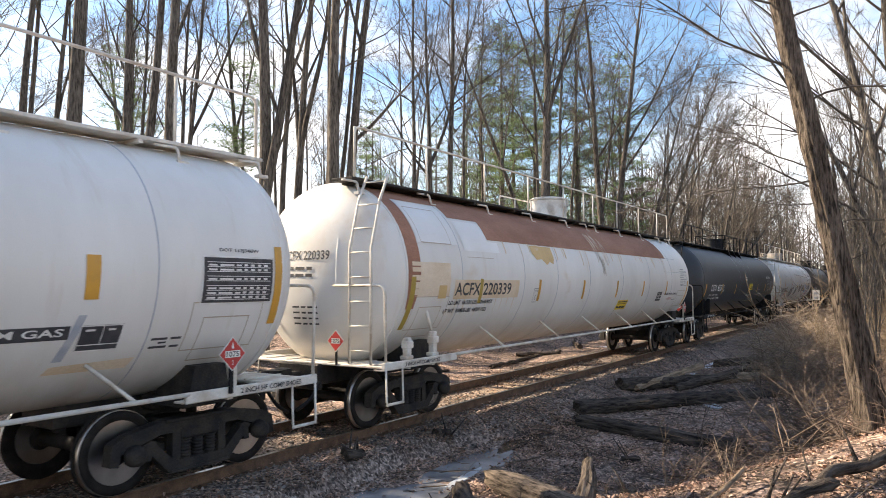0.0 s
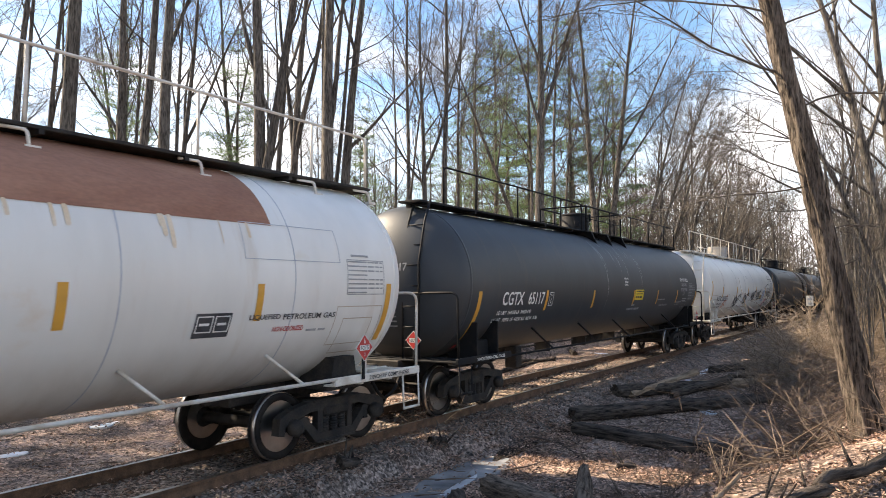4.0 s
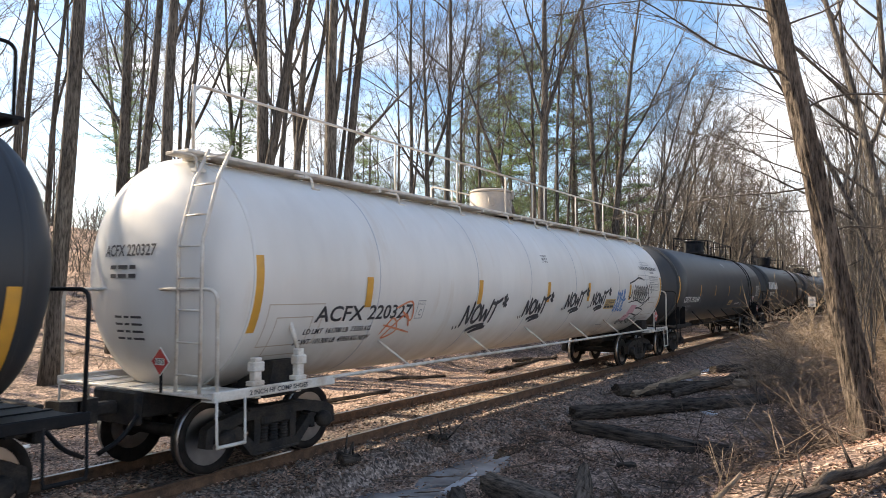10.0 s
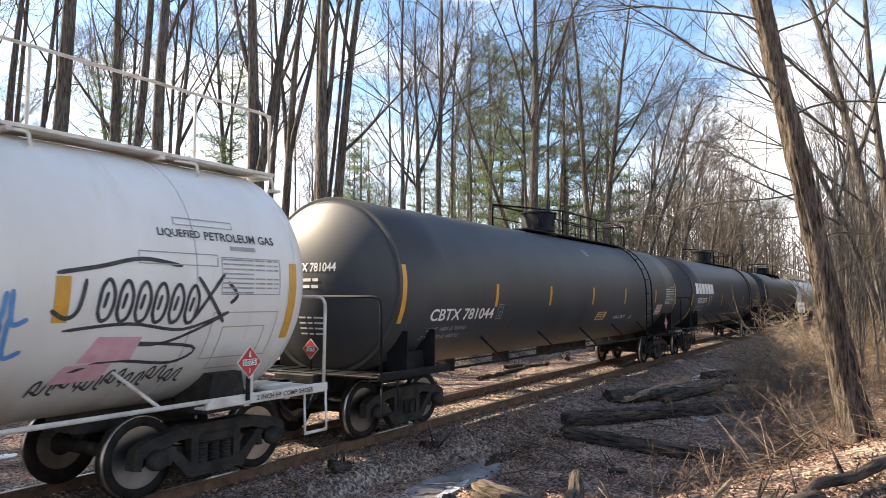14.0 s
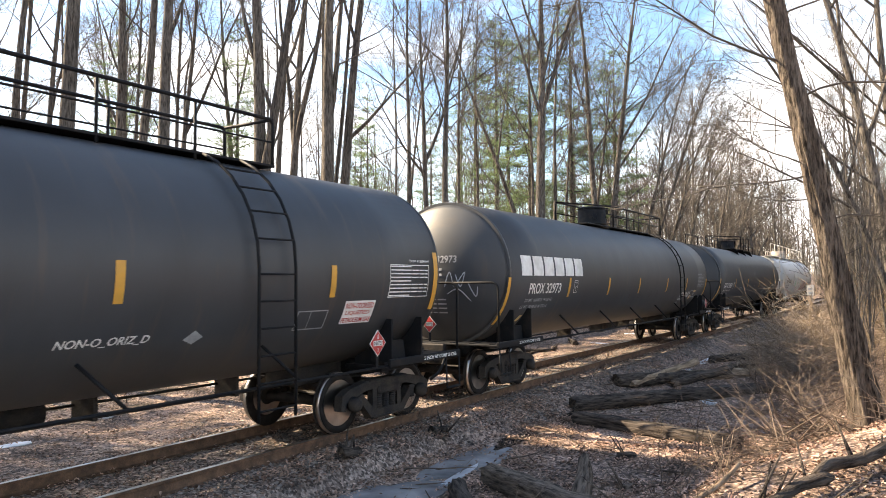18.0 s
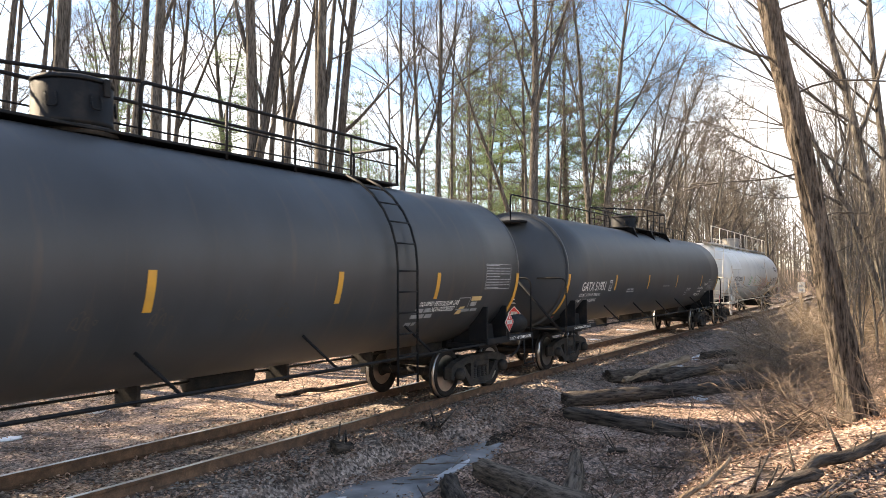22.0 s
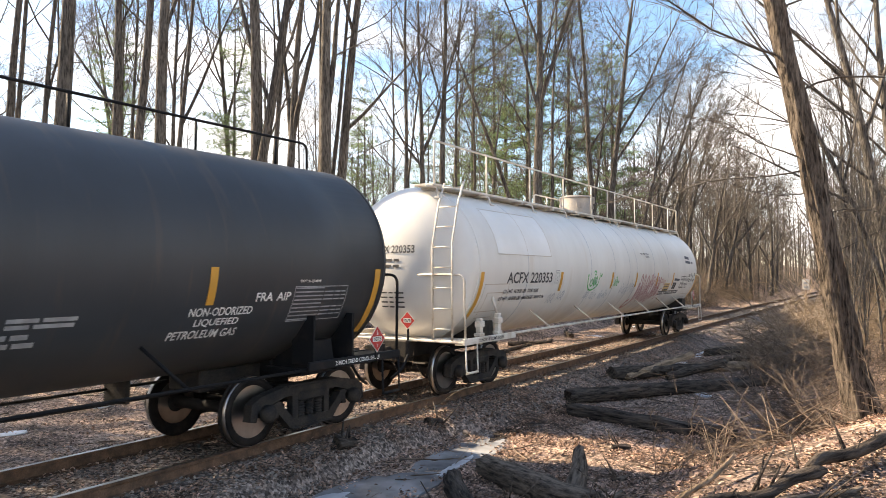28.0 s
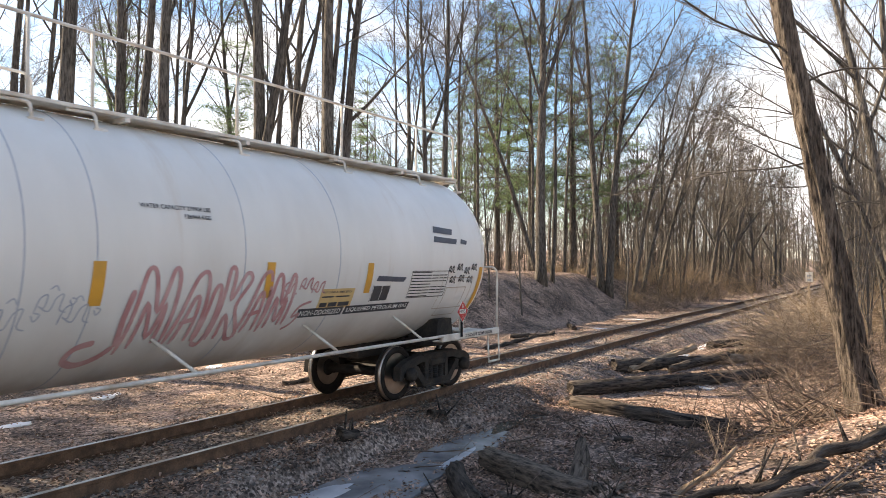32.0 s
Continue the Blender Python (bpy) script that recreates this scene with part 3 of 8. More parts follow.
class Decal:
    """Flat artwork in u (along the car) and w (height), laid on the tank side or on a head."""

    def __init__(self):
        self.v, self.f = [], []

    def quad(self, pts):
        o = len(self.v)
        self.v += [tuple(p) for p in pts]
        self.f.append(tuple(range(o, o + len(pts))))
        return self

    def rect(self, u0, u1, w0, w1):
        n = max(1, int(abs(w1 - w0) / 0.12))
        for i in range(n):
            a, b = w0 + (w1 - w0) * i / n, w0 + (w1 - w0) * (i + 1) / n
            self.quad([(u0, a), (u1, a), (u1, b), (u0, b)])
        return self

    def frame_of(self, u0, u1, w0, w1, t=0.012):
        return self.rect(u0, u1, w0, w0 + t).rect(u0, u1, w1 - t, w1).rect(u0, u0 + t, w0, w1).rect(u1 - t, u1, w0, w1)

    def text(self, body, u, w, h, width=None, slant=0.0):
        v, f, wd = text_flat(body)
        k = (width / wd) if width else h
        o = len(self.v)
        self.v += [(u + a * k + slant * b * h, w + b * h) for a, b, _ in v]
        self.f += [tuple(i + o for i in q) for q in f]
        return self

    def bars(self, u, w, h, widths, gap=0.04):
        for b in widths:
            self.rect(u, u + b, w, w + h)
            u += b + gap
        return self

    def stroke(self, pts, r):
        """A brush line through points, smoothed."""
        P = []
        n = len(pts)
        for i in range(n - 1):
            p0, p1, p2, p3 = pts[max(i - 1, 0)], pts[i], pts[i + 1], pts[min(i + 2, n - 1)]
            for s in range(5):
                t = s / 5
                P.append(tuple(0.5 * (2 * p1[k] + (p2[k] - p0[k]) * t + (2 * p0[k] - 5 * p1[k] + 4 * p2[k] - p3[k]) * t * t
                                      + (3 * p1[k] - p0[k] - 3 * p2[k] + p3[k]) * t ** 3) for k in (0, 1)))
        P.append(pts[-1])
        o = len(self.v)
        last = len(P) - 1
        for i, p in enumerate(P):
            a, b = P[max(i - 1, 0)], P[min(i + 1, last)]
            dx, dy = b[0] - a[0], b[1] - a[1]
            l = math.hypot(dx, dy) or 1
            q = r * (0.55 if i in (0, last) else 1)
            self.v += [(p[0] - dy / l * q, p[1] + dx / l * q), (p[0] + dy / l * q, p[1] - dx / l * q)]
        self.f += [(o + 2 * i, o + 2 * i + 1, o + 2 * i + 3, o + 2 * i + 2) for i in range(last)]
        return self

    def sliced(self, step=0.1):
        bm = bmesh.new()
        vs = [bm.verts.new((a, b, 0)) for a, b in self.v]
        for f in self.f:
            try:
                bm.faces.new([vs[i] for i in f])
            except ValueError:
                pass
        ws = [b for _, b in self.v]
        lo, hi = min(ws), max(ws)
        k = math.floor(lo / step) + 1
        while k * step < hi:
            bmesh.ops.bisect_plane(bm, geom=bm.verts[:] + bm.edges[:] + bm.faces[:], plane_co=(0, k * step, 0), plane_no=(0, 1, 0))
            k += 1
        return bm

    def on_side(self, R, eps=0.007):
        bm = self.sliced()
        for v in bm.verts:
            u, w = v.co.x, v.co.y
            h = max(-R + 0.001, min(R - 0.001, w - TANK_Z))
            v.co = (u, -(R + eps) * math.cos(math.asin(h / R)), TANK_Z + (R + eps) * h / R)
        return self.done(bm)

    def over_top(self, R, eps=0.006):
        """w is the angle in radians up from the side, not a height."""
        bm = self.sliced(0.08)
        for v in bm.verts:
            u, a = v.co.x, v.co.y
            v.co = (u, -(R + eps) * math.cos(a), TANK_Z + (R + eps) * math.sin(a))
        return self.done(bm)

    def on_head(self, R, half, depth, eps=0.008, dished=False):
        bm = self.sliced()
        for v in bm.verts:
            u, w = v.co.x, v.co.y
            f = min(1.0, math.hypot(u, w - TANK_Z) / R)
            v.co = (-half - depth * (1 - f ** DISH if dished else math.sqrt(1 - f * f)) - eps, -u, w)
        return self.done(bm)

    def flat(self, y):
        bm = self.sliced(10)
        for v in bm.verts:
            v.co = (v.co.x, y, v.co.y)
        return self.done(bm)

    def done(self, bm):
        me = bpy.data.meshes.new("lettering")
        bm.to_mesh(me)
        bm.free()
        return me


def wheel_mesh(side):
    g = Geo()
    R = 0.457
    prof = [(-0.02, 0.0), (-0.02, 0.10), (0.0, 0.12), (0.03, 0.15), (0.035, 0.33), (0.0, 0.37), (-0.005, R - 0.05), (0.0, R - 0.005), (0.095, R + 0.003),
            (0.108, R + 0.026), (0.122, R + 0.028), (0.135, R + 0.01), (0.135, R - 0.06), (0.12, 0.35), (0.085, 0.30), (0.085, 0.15), (0.15, 0.12), (0.15, 0.0)]
    g.lathe([(side * (0.68 + 0.135 - s), r) for s, r in prof], "y", 36)
    return g.mesh("wheel")


W_MESH = {s: wheel_mesh(s) for s in (-1, 1)}
for _s in W_MESH:
    W_MESH[_s].materials.append(M_WHEEL)
TREAD_MESH = {}
for _s in (-1, 1):
    TREAD_MESH[_s] = Geo().lathe([(_s * 0.722, 0.4600), (_s * 0.722, 0.4635), (_s * 0.795, 0.4625), (_s * 0.795, 0.4590)], "y", 36).mesh("tread")
    TREAD_MESH[_s].materials.append(M_TREAD)
AXLE_MESH = Geo().lathe([(-1.06, 0.0), (-1.06, 0.07), (-0.9, 0.075), (-0.88, 0.095), (-0.6, 0.095), (-0.5, 0.08), (0.5, 0.08), (0.6, 0.095), (0.88, 0.095), (0.9, 0.075), (1.06, 0.07), (1.06, 0.0)], "y", 14).mesh("axle")
AXLE_MESH.materials.append(M_WHEEL)


def sideframe_mesh(side):
    """Cast side frame: arched top member, dished bottom member, two columns, pedestal jaws at the journals."""
    g = Geo()
    y0, y1 = sorted((side * 0.93, side * 1.07))
    g.prism([(-1.14, 0.60), (-0.98, 0.68), (-0.55, 0.76), (0.55, 0.76), (0.98, 0.68), (1.14, 0.60), (1.14, 0.47), (0.98, 0.50), (0.55, 0.62), (-0.55, 0.62), (-0.98, 0.50), (-1.14, 0.47)], y0, y1)
    g.prism([(-0.78, 0.54), (-0.66, 0.58), (-0.36, 0.30), (0.36, 0.30), (0.66, 0.58), (0.78, 0.54), (0.42, 0.17), (-0.42, 0.17)], y0, y1)
    for s in (-1, 1):
        xa, xb = sorted((s * 0.27, s * 0.38))
        g.prism([(xa, 0.22), (xb, 0.22), (xb, 0.70), (xa, 0.70)], y0 + 0.015, y1 - 0.015)
        g.prism([(s * 1.14, 0.60), (s * 1.17, 0.38), (s * 1.06, 0.36), (s * 1.03, 0.52)], y0, y1)
        g.prism([(s * 0.72, 0.56), (s * 0.75, 0.36), (s * 0.67, 0.36), (s * 0.60, 0.56)], y0, y1)
    lo, hi = (y0 - 0.03, y1 + 0.03)
    g.box(-0.5, 0.5, lo, hi, 0.735, 0.775, 0.01)
    g.box(-0.42, 0.42, lo, hi, 0.165, 0.20, 0.01)
    g.box(-0.27, 0.27, lo, hi, 0.52, 0.66, 0.03)
    return g.mesh("side_frame")


SIDEFRAME = {s: sideframe_mesh(s) for s in (-1, 1)}


def spring_mesh(side):
    g = Geo()
    for i, x in enumerate((-0.18, 0.0, 0.18)):
        prof = []
        for k in range(9):
            z = 0.205 + k * 0.036
            prof += [(z, 0.062), (z + 0.009, 0.075), (z + 0.018, 0.075), (z + 0.027, 0.062)]
        g.lathe(prof, "z", 10, (x, side * 1.0, 0))
    return g.mesh("springs")


SPRING = {s: spring_mesh(s) for s in (-1, 1)}
CAP = {}
for _s in (-1, 1):
    _g = Geo()
    _g.lathe([(_s * 1.05, 0.0), (_s * 1.05, 0.115), (_s * 1.10, 0.12), (_s * 1.17, 0.105), (_s * 1.185, 0.06), (_s * 1.19, 0.0)], "y", 14)
    CAP[_s] = _g.mesh("bearing_cap")
BOLSTER = Geo().box(-0.22, 0.22, -0.95, 0.95, 0.48, 0.70, 0.03).box(-0.32, 0.32, -0.3, 0.3, 0.66, 0.80, 0.03).mesh("bolster")
_g = Geo()
for _s in (-1, 1):
    _g.box(_s * 0.42 - 0.06, _s * 0.42 + 0.06, -0.9, 0.9, 0.36, 0.50, 0.02)
BRAKEBEAM = _g.mesh("brake_beam")
AXLES = []


def add_truck(car, x):
    for s in (-1, 1):
        f = part("side_frame", SIDEFRAME[s], M_TRUCK, car, "grimy cast steel side frame")
        f.location.x = x
        p = part("spring_nest", SPRING[s], M_TRUCK, f)
        for sx in (-0.89, 0.89):
            c = part("bearing_cap", CAP[s], M_TRUCK, f)
            c.location = (sx, 0, 0.457)
    for name, me in (("bolster", BOLSTER), ("brake_beam", BRAKEBEAM)):
        part(name, me, M_TRUCK, car).location.x = x
    for sx in (-0.89, 0.89):
        a = part("axle", AXLE_MESH, M_WHEEL, car)
        a.location = (x + sx, 0, 0.457)
        for s in (-1, 1):
            w = part("wheel", W_MESH[s], M_WHEEL, a, "brown steel wheel with bright worn tread")
            part("tread", TREAD_MESH[s], M_TREAD, a, "polished wheel tread")
        AXLES.append((a, x + sx))


def loop_path(pts, r=0.12, seg=5):
    """Rounds the corners of a polyline."""
    out = [Vector(pts[0])]
    for a, b, c in zip(pts, pts[1:], pts[2:]):
        a, b, c = Vector(a), Vector(b), Vector(c)
        u, w = (a - b), (c - b)
        k = min(r, u.length * 0.45, w.length * 0.45)
        p, q = b + u.normalized() * k, b + w.normalized() * k
        for i in range(seg + 1):
            t = i / seg
            out.append(p * (1 - t) ** 2 + b * 2 * t * (1 - t) + q * t * t)
    out.append(Vector(pts[-1]))
    return out


def tank_car(station, label, R, half, depth, paint, fit, ink, white, dished=False):
    """A pressure tank car standing with its middle over station; its parts are in the car's own space."""
    car = base("tank_car", label, "tank car", "tank cars of the freight train", pose(station, TRACK_Y, 0))
    car["half"] = half
    g = Geo()
    prof = []
    if not dished:
        for i in range(13):
            a = math.pi / 2 * i / 12
            prof.append((-half - depth * math.cos(a), R * math.sin(a)))
        prof[0] = (prof[0][0], 0.0)
    else:
        prof.append((-half, R))
    prof += [(-half + 2 * half * k / 12, R) for k in range(1, 12)]
    prof += [(-s, r) for s, r in (prof[12::-1] if not dished else prof[:1])]
    g.lathe(prof, "x", 72, (0, 0, TANK_Z))
    tank = part("tank", g, paint, car, ("white" if white else "black") + " painted steel tank shell, streaked with grime")
    # heads of the jacketed cars meet the shell in a crease; the others are round and have a knuckle ring
    for s in (-1, 1):
        if dished:
            h = Geo().lathe([(s * (half + depth * (1 - (k / 12) ** DISH)), R * k / 12) for k in range(13)], "x", 72, (0, 0, TANK_Z))
            part("tank_head", h, paint, tank, "black dished steel head")
        r = Geo().lathe([(s * half - 0.03, R + 0.001), (s * half - 0.025, R + 0.006), (s * half + 0.025, R + 0.006), (s * half + 0.03, R + 0.001)], "x", 72, (0, 0, TANK_Z))
        part("weld_ring", r, paint, tank)
        # cradle and bolster between the tank and the truck
        c = Geo()
        xm = s * 7.95
        zb = TANK_Z - R
        c.box(xm - 0.28, xm + 0.28, -0.55, 0.55, 0.80, zb + 0.10, 0.03)
        for q in (-1, 1):
            c.prism([(xm - 0.30, 0.98), (xm + 0.30, 0.98), (xm + 0.22, 1.36), (xm - 0.22, 1.36)], q * 0.62, q * 1.22)
            c.box(xm - 0.40, xm + 0.40, min(q * 0.5, q * 1.25), max(q * 0.5, q * 1.25), 0.90, 0.99, 0.015)
        part("body_bolster", c, M_BLACKFIT if not white else M_TRUCK, car)
        c = Geo().box(min(s * 6.6, s * 9.55), max(s * 6.6, s * 9.55), -0.32, 0.32, 0.72, 1.02, 0.02)
        c.box(min(s * 9.5, s * 9.62), max(s * 9.5, s * 9.62), -0.42, 0.42, 0.66, 1.06, 0.02)
        part("stub_sill", c, M_TRUCK, car)
        c = Geo().box(min(s * 9.6, s * 9.95), max(s * 9.6, s * 9.95), -0.09, 0.09, 0.78, 0.94, 0.03)
        c.prism([(s * 9.92, 0.72), (s * 10.16, 0.74), (s * 10.18, 1.0), (s * 9.92, 1.02)], -0.16, 0.06)
        c.prism([(s * 9.95, 0.75), (s * 10.12, 0.76), (s * 10.12, 0.98), (s * 9.95, 1.0)], 0.06, 0.17)
        part("coupler", c, M_TRUCK, car)
        # brake hose
        h = Geo().tube(loop_path([(s * 9.6, -0.45, 0.80), (s * 9.8, -0.45, 0.55), (s * 10.07, -0.40, 0.42)], 0.2), 0.028, 6)
        part("brake_hose", h, M_BLACKFIT, car)
        add_truck(car, xm)
    # end platforms with steps and corner rails
    for s in (-1, 1):
        p = Geo()
        xa, xb = sorted((s * 8.75, s * 9.42))
        p.box(xa, xb, -1.52, 1.52, 1.03, 1.07, 0.01)
        for i in range(7):
            yy = -1.35 + i * 0.45
            p.box(xa + 0.02, xb - 0.02, yy - 0.02, yy + 0.02, 1.07, 1.085)
        part("end_platform", p, fit, car)
        for q in (-1, 1):
            b = Geo()
            xa2, xb2 = sorted((s * 7.35, s * 9.42))
            ya, yb = sorted((q * 1.50, q * 1.56))
            b.box(xa2, xb2, ya, yb, 1.0, 1.12, 0.012)
            b.box(xa2, xb2, min(q * 1.35, q * 1.5), max(q * 1.35, q * 1.5), 1.0, 1.02)
            for xx in (8.0, 8.7):
                b.box(s * xx - 0.04, s * xx + 0.04, min(q * 1.0, q * 1.5), max(q * 1.0, q * 1.5), 0.97, 1.03)
            part("side_sill", b, fit, car)
            st = Geo()
            x1, x2 = s * 9.38, s * 8.96
            st.tube(loop_path([(x1, q * 1.55, 1.03), (x1, q * 1.57, 0.50), (x2, q * 1.57, 0.50), (x2, q * 1.55, 1.03)], 0.05, 3), 0.016, 6)
            st.tube([(x1, q * 1.57, 0.50), (x2, q * 1.57, 0.50)], 0.022, 6)
            part("step_stirrup", st, fit, car)
            rl = Geo()
            rl.tube(loop_path([(s * 9.36, q * 1.53, 1.05), (s * 9.38, q * 1.53, 2.28), (s * 9.40, q * (0.1 if q < 0 else 0.35), 2.28)], 0.16), 0.022, 8)
            part("corner_handrail", rl, fit, car)
    return car


def ladder(car, x, y0, y1, z0, z1, fit, R, lean=0.0, n=8):
    g = Geo()
    for y in (y0, y1):
        g.tube([(x, y, z0), (x, y, z0 + (z1 - z0) * 0.6), (x + lean * 0.5, y, z0 + (z1 - z0) * 0.86), (x + lean, y, z1)], 0.022, 6)
    lad = part("ladder", g, fit, car)
    for i in range(n):
        z = z0 + 0.2 + i * (z1 - z0 - 0.3) / (n - 1)
        k = 0.0 if z < z0 + (z1 - z0) * 0.6 else (z - z0 - (z1 - z0) * 0.6) / ((z1 - z0) * 0.4)
        xx = x + lean * (0.5 * min(1, k / 0.65) if k < 0.65 else 0.5 + 0.5 * (k - 0.65) / 0.35)
        part("rung", Geo().rod((xx, y0, z), (xx, y1, z), 0.014, 6), fit, lad)


def side_rail(car, R, fit, z=1.10, y=1.54, strut_xs=(), thick=0.026, x0=-7.4, x1=7.4):
    for q in (-1, 1):
        part("side_handrail", Geo().rod((x0, q * y, z), (x1, q * y, z), thick, 8), fit, car)
        for x in strut_xs:
            h = -0.98
            yy = R * math.cos(math.asin(h / R))
            part("rail_bracket", Geo().rod((x - 0.28, q * yy, TANK_Z + h), (x + 0.05, q * y, z), 0.022, 6), fit, car)


def top_walk(car, R, fit, x0, x1, y0, y1, board_z, rail_h, posts, rail_y, brackets=True, board_mat=None):
    b = Geo()
    b.box(x0, x1, y0, y1, board_z, board_z + 0.045, 0.008)
    for x in np.arange(x0 + 0.3, x1, 1.8):
        b.box(x - 0.03, x + 0.03, y0 - 0.01, y1 + 0.01, board_z - 0.05, board_z)
    part("running_board", b, board_mat or fit, car)
    r = Geo()
    pts = [(posts[0], rail_y, board_z), (posts[0], rail_y, board_z + rail_h), (posts[-1], rail_y, board_z + rail_h), (posts[-1], rail_y, board_z)]
    r.tube(loop_path(pts, 0.14), 0.021, 8)
    rail = part("top_handrail", r, fit, car)
    for x in posts:
        part("rail_post", Geo().rod((x, rail_y, board_z - 0.02), (x, rail_y, board_z + rail_h), 0.02, 6), fit, rail)
        if brackets:
            yy = rail_y
            zt = TANK_Z + math.sqrt(max(0.01, R * R - (yy - 0.10) ** 2))
            k = Geo()
            k.tube(loop_path([(x - 0.28, yy + 0.02, board_z - 0.02), (x, yy - 0.05, board_z - 0.03), (x, yy - 0.10, zt - 0.02)], 0.05, 3), 0.020, 6)
            k.box(x - 0.06, x + 0.10, yy - 0.14, yy - 0.04, zt - 0.04, zt + 0.0)
            part("walk_bracket", k, fit, rail)


def dome(car, R, fit, x, rad, h, lid_h=0.07):
    """The round housing over the valves: a drum on a dark seat ring, a flat lid with its hasp, lifting loops."""
    z = TANK_Z + R - 0.04
    d = part("dome_housing", Geo().lathe([(z, rad - 0.01), (z + 0.10, rad - 0.01), (z + 0.11, rad + 0.012), (z + 0.16, rad + 0.012), (z + 0.17, rad), (z + h - 0.02, rad), (z + h, rad - 0.02), (z + h, 0.0)], "z", 32, (x, 0, 0)), fit, car, "round protective valve housing")
    part("seat_ring", Geo().lathe([(z - 0.02, rad + 0.07), (z + 0.075, rad + 0.07), (z + 0.085, rad + 0.05), (z + 0.085, rad - 0.05)], "z", 32, (x, 0, 0)), M_TRUCK, d, "dark rusty seat ring")
    lid = Geo().lathe([(z + h, rad + 0.008), (z + h + 0.025, rad + 0.012), (z + h + lid_h, rad - 0.05), (z + h + lid_h + 0.01, 0.0)], "z", 32, (x, 0, 0))
    part("housing_lid", lid, fit, d)
    hasp = Geo().box(x + 0.10, x + 0.18, -rad - 0.035, -rad + 0.01, z + h - 0.16, z + h + 0.05, 0.01)
    part("lid_hasp", hasp, fit, d)
    for k in range(3):
        an = -math.pi / 2 + (k - 1) * 1.05
        bx, by = x + math.cos(an) * (rad + 0.012), math.sin(an) * (rad + 0.012)
        tx, ty = -math.sin(an) * 0.06, math.cos(an) * 0.06
        part("lifting_loop", Geo().tube(loop_path([(bx - tx, by - ty, z + h * 0.72), (bx - tx, by - ty - 0.03, z + h * 0.45), (bx + tx, by + ty - 0.03, z + h * 0.45), (bx + tx, by + ty, z + h * 0.72)], 0.04, 3), 0.012, 5), fit, d)


def platform_rails(car, R, fit, x0, x1, y, z, h, posts, near):
    """Handrails on both sides; the one on the near side may begin further along, behind the housing."""
    for q, a in ((-1, near), (1, x0)):
        r = Geo().tube(loop_path([(a, q * y, z), (a, q * y, z + h), (x1, q * y, z + h), (x1, q * y, z)], 0.1), 0.026, 8)
        rail = part("platform_handrail", r, fit, car)
        part("mid_rail", Geo().rod((a, q * y, z + h * 0.5), (x1, q * y, z + h * 0.5), 0.014), fit, rail)
        for i in range(1, posts):
            x = a + (x1 - a) * i / posts
            part("rail_post", Geo().rod((x, q * y, z - 0.2), (x, q * y, z + h), 0.022), fit, rail)
    for a, b in ((near, x0), (x1, x1)):
        part("end_rail", Geo().tube([(a, -y, z + h), (b, y, z + h)], 0.024, 6), fit, car)


def stripe(car, R, x, w, top, length, mat):
    part("reflective_stripe", Decal().rect(x - w / 2, x + w / 2, top - length, top).on_side(R), mat, car, "yellow reflective stripe")


def placard(car, x, z, y=-1.60, size=0.27, mount=True):
    g = Geo()
    k = size / math.sqrt(2)
    s = size * 0.72
    g.prism([(x - s, z), (x, z - s), (x + s, z), (x, z + s)], y, y + 0.008)
    p = part("placard", g, M_INKW, car, "red and white diamond hazard placard")
    d = Decal()
    e = s * 0.94
    d.quad([(x - e, z), (x, z - e), (x + e, z), (x, z + e)])
    part("placard_face", d.flat(y - 0.002), M_RED, p)
    part("placard_panel", Decal().rect(x - s * 0.56, x + s * 0.56, z - s * 0.2, z + s * 0.2).flat(y - 0.004), M_INKW, p)
    part("placard_number", Decal().text("1075", x - s * 0.46, z - s * 0.16, s * 0.32, width=s * 0.92).flat(y - 0.006), M_INKB, p)
    f = Decal()
    f.quad([(x - s * 0.10, z + s * 0.32), (x + s * 0.10, z + s * 0.32), (x, z + s * 0.72)])
    f.text("2", x - s * 0.07, z - s * 0.62, s * 0.26, width=s * 0.14)
    part("placard_symbol", f.flat(y - 0.006), M_INKW, p)
    if mount:
        part("placard_bracket", Geo().box(x - 0.03, x + 0.03, y + 0.01, y + 0.03, 1.05, z, 0.004), M_BLACKFIT, p)


def text_on(car, R, mat, body, u, w, h, width=None, name="lettering", slant=0.0, label=""):
    words = body.split() if name == "contents_name" else [body]
    if len(words) == 1:
        return part(name, Decal().text(body, u, w, h, width, slant).on_side(R), mat, car, label)
    own = [text_flat(a)[2] for a in words]
    k = (width or h * (sum(own) + 0.55 * (len(words) - 1))) / (sum(own) + 0.55 * (len(words) - 1))
    for a, b in zip(words, own):
        part(name, Decal().text(a, u, w, h, b * k, slant).on_side(R), mat, car, label)
        u += (b + 0.55) * k


def data_panel(car, R, x0, x1, z0, z1, rows, ink, cols=(0.55, 0.75, 0.88)):
    d = Decal().frame_of(x0, x1, z0, z1, 0.012)
    n = rows
    for i in range(n):
        zz = z0 + (z1 - z0) * (i + 0.32) / n
        hh = (z1 - z0) / n * 0.34
        a = x0 + 0.02
        for c in (*cols, 0.985):
            b = x0 + (x1 - x0) * c
            if c != cols[0] and i % 4 == 0 and n > 6:
                a = b
                continue
            d.rect(a, b - 0.02, zz, zz + hh)
            a = b
    part("data_panel", d.on_side(R), ink, car, "stencilled data panel")


def load_lines(car, R, ink, x, z, rows, h=0.085, step=0.16, slant=-0.10):
    for i, words in enumerate(rows):
        text_on(car, R, ink, words, x + slant * i, z - step * i, h, len(words) * h * 0.72)


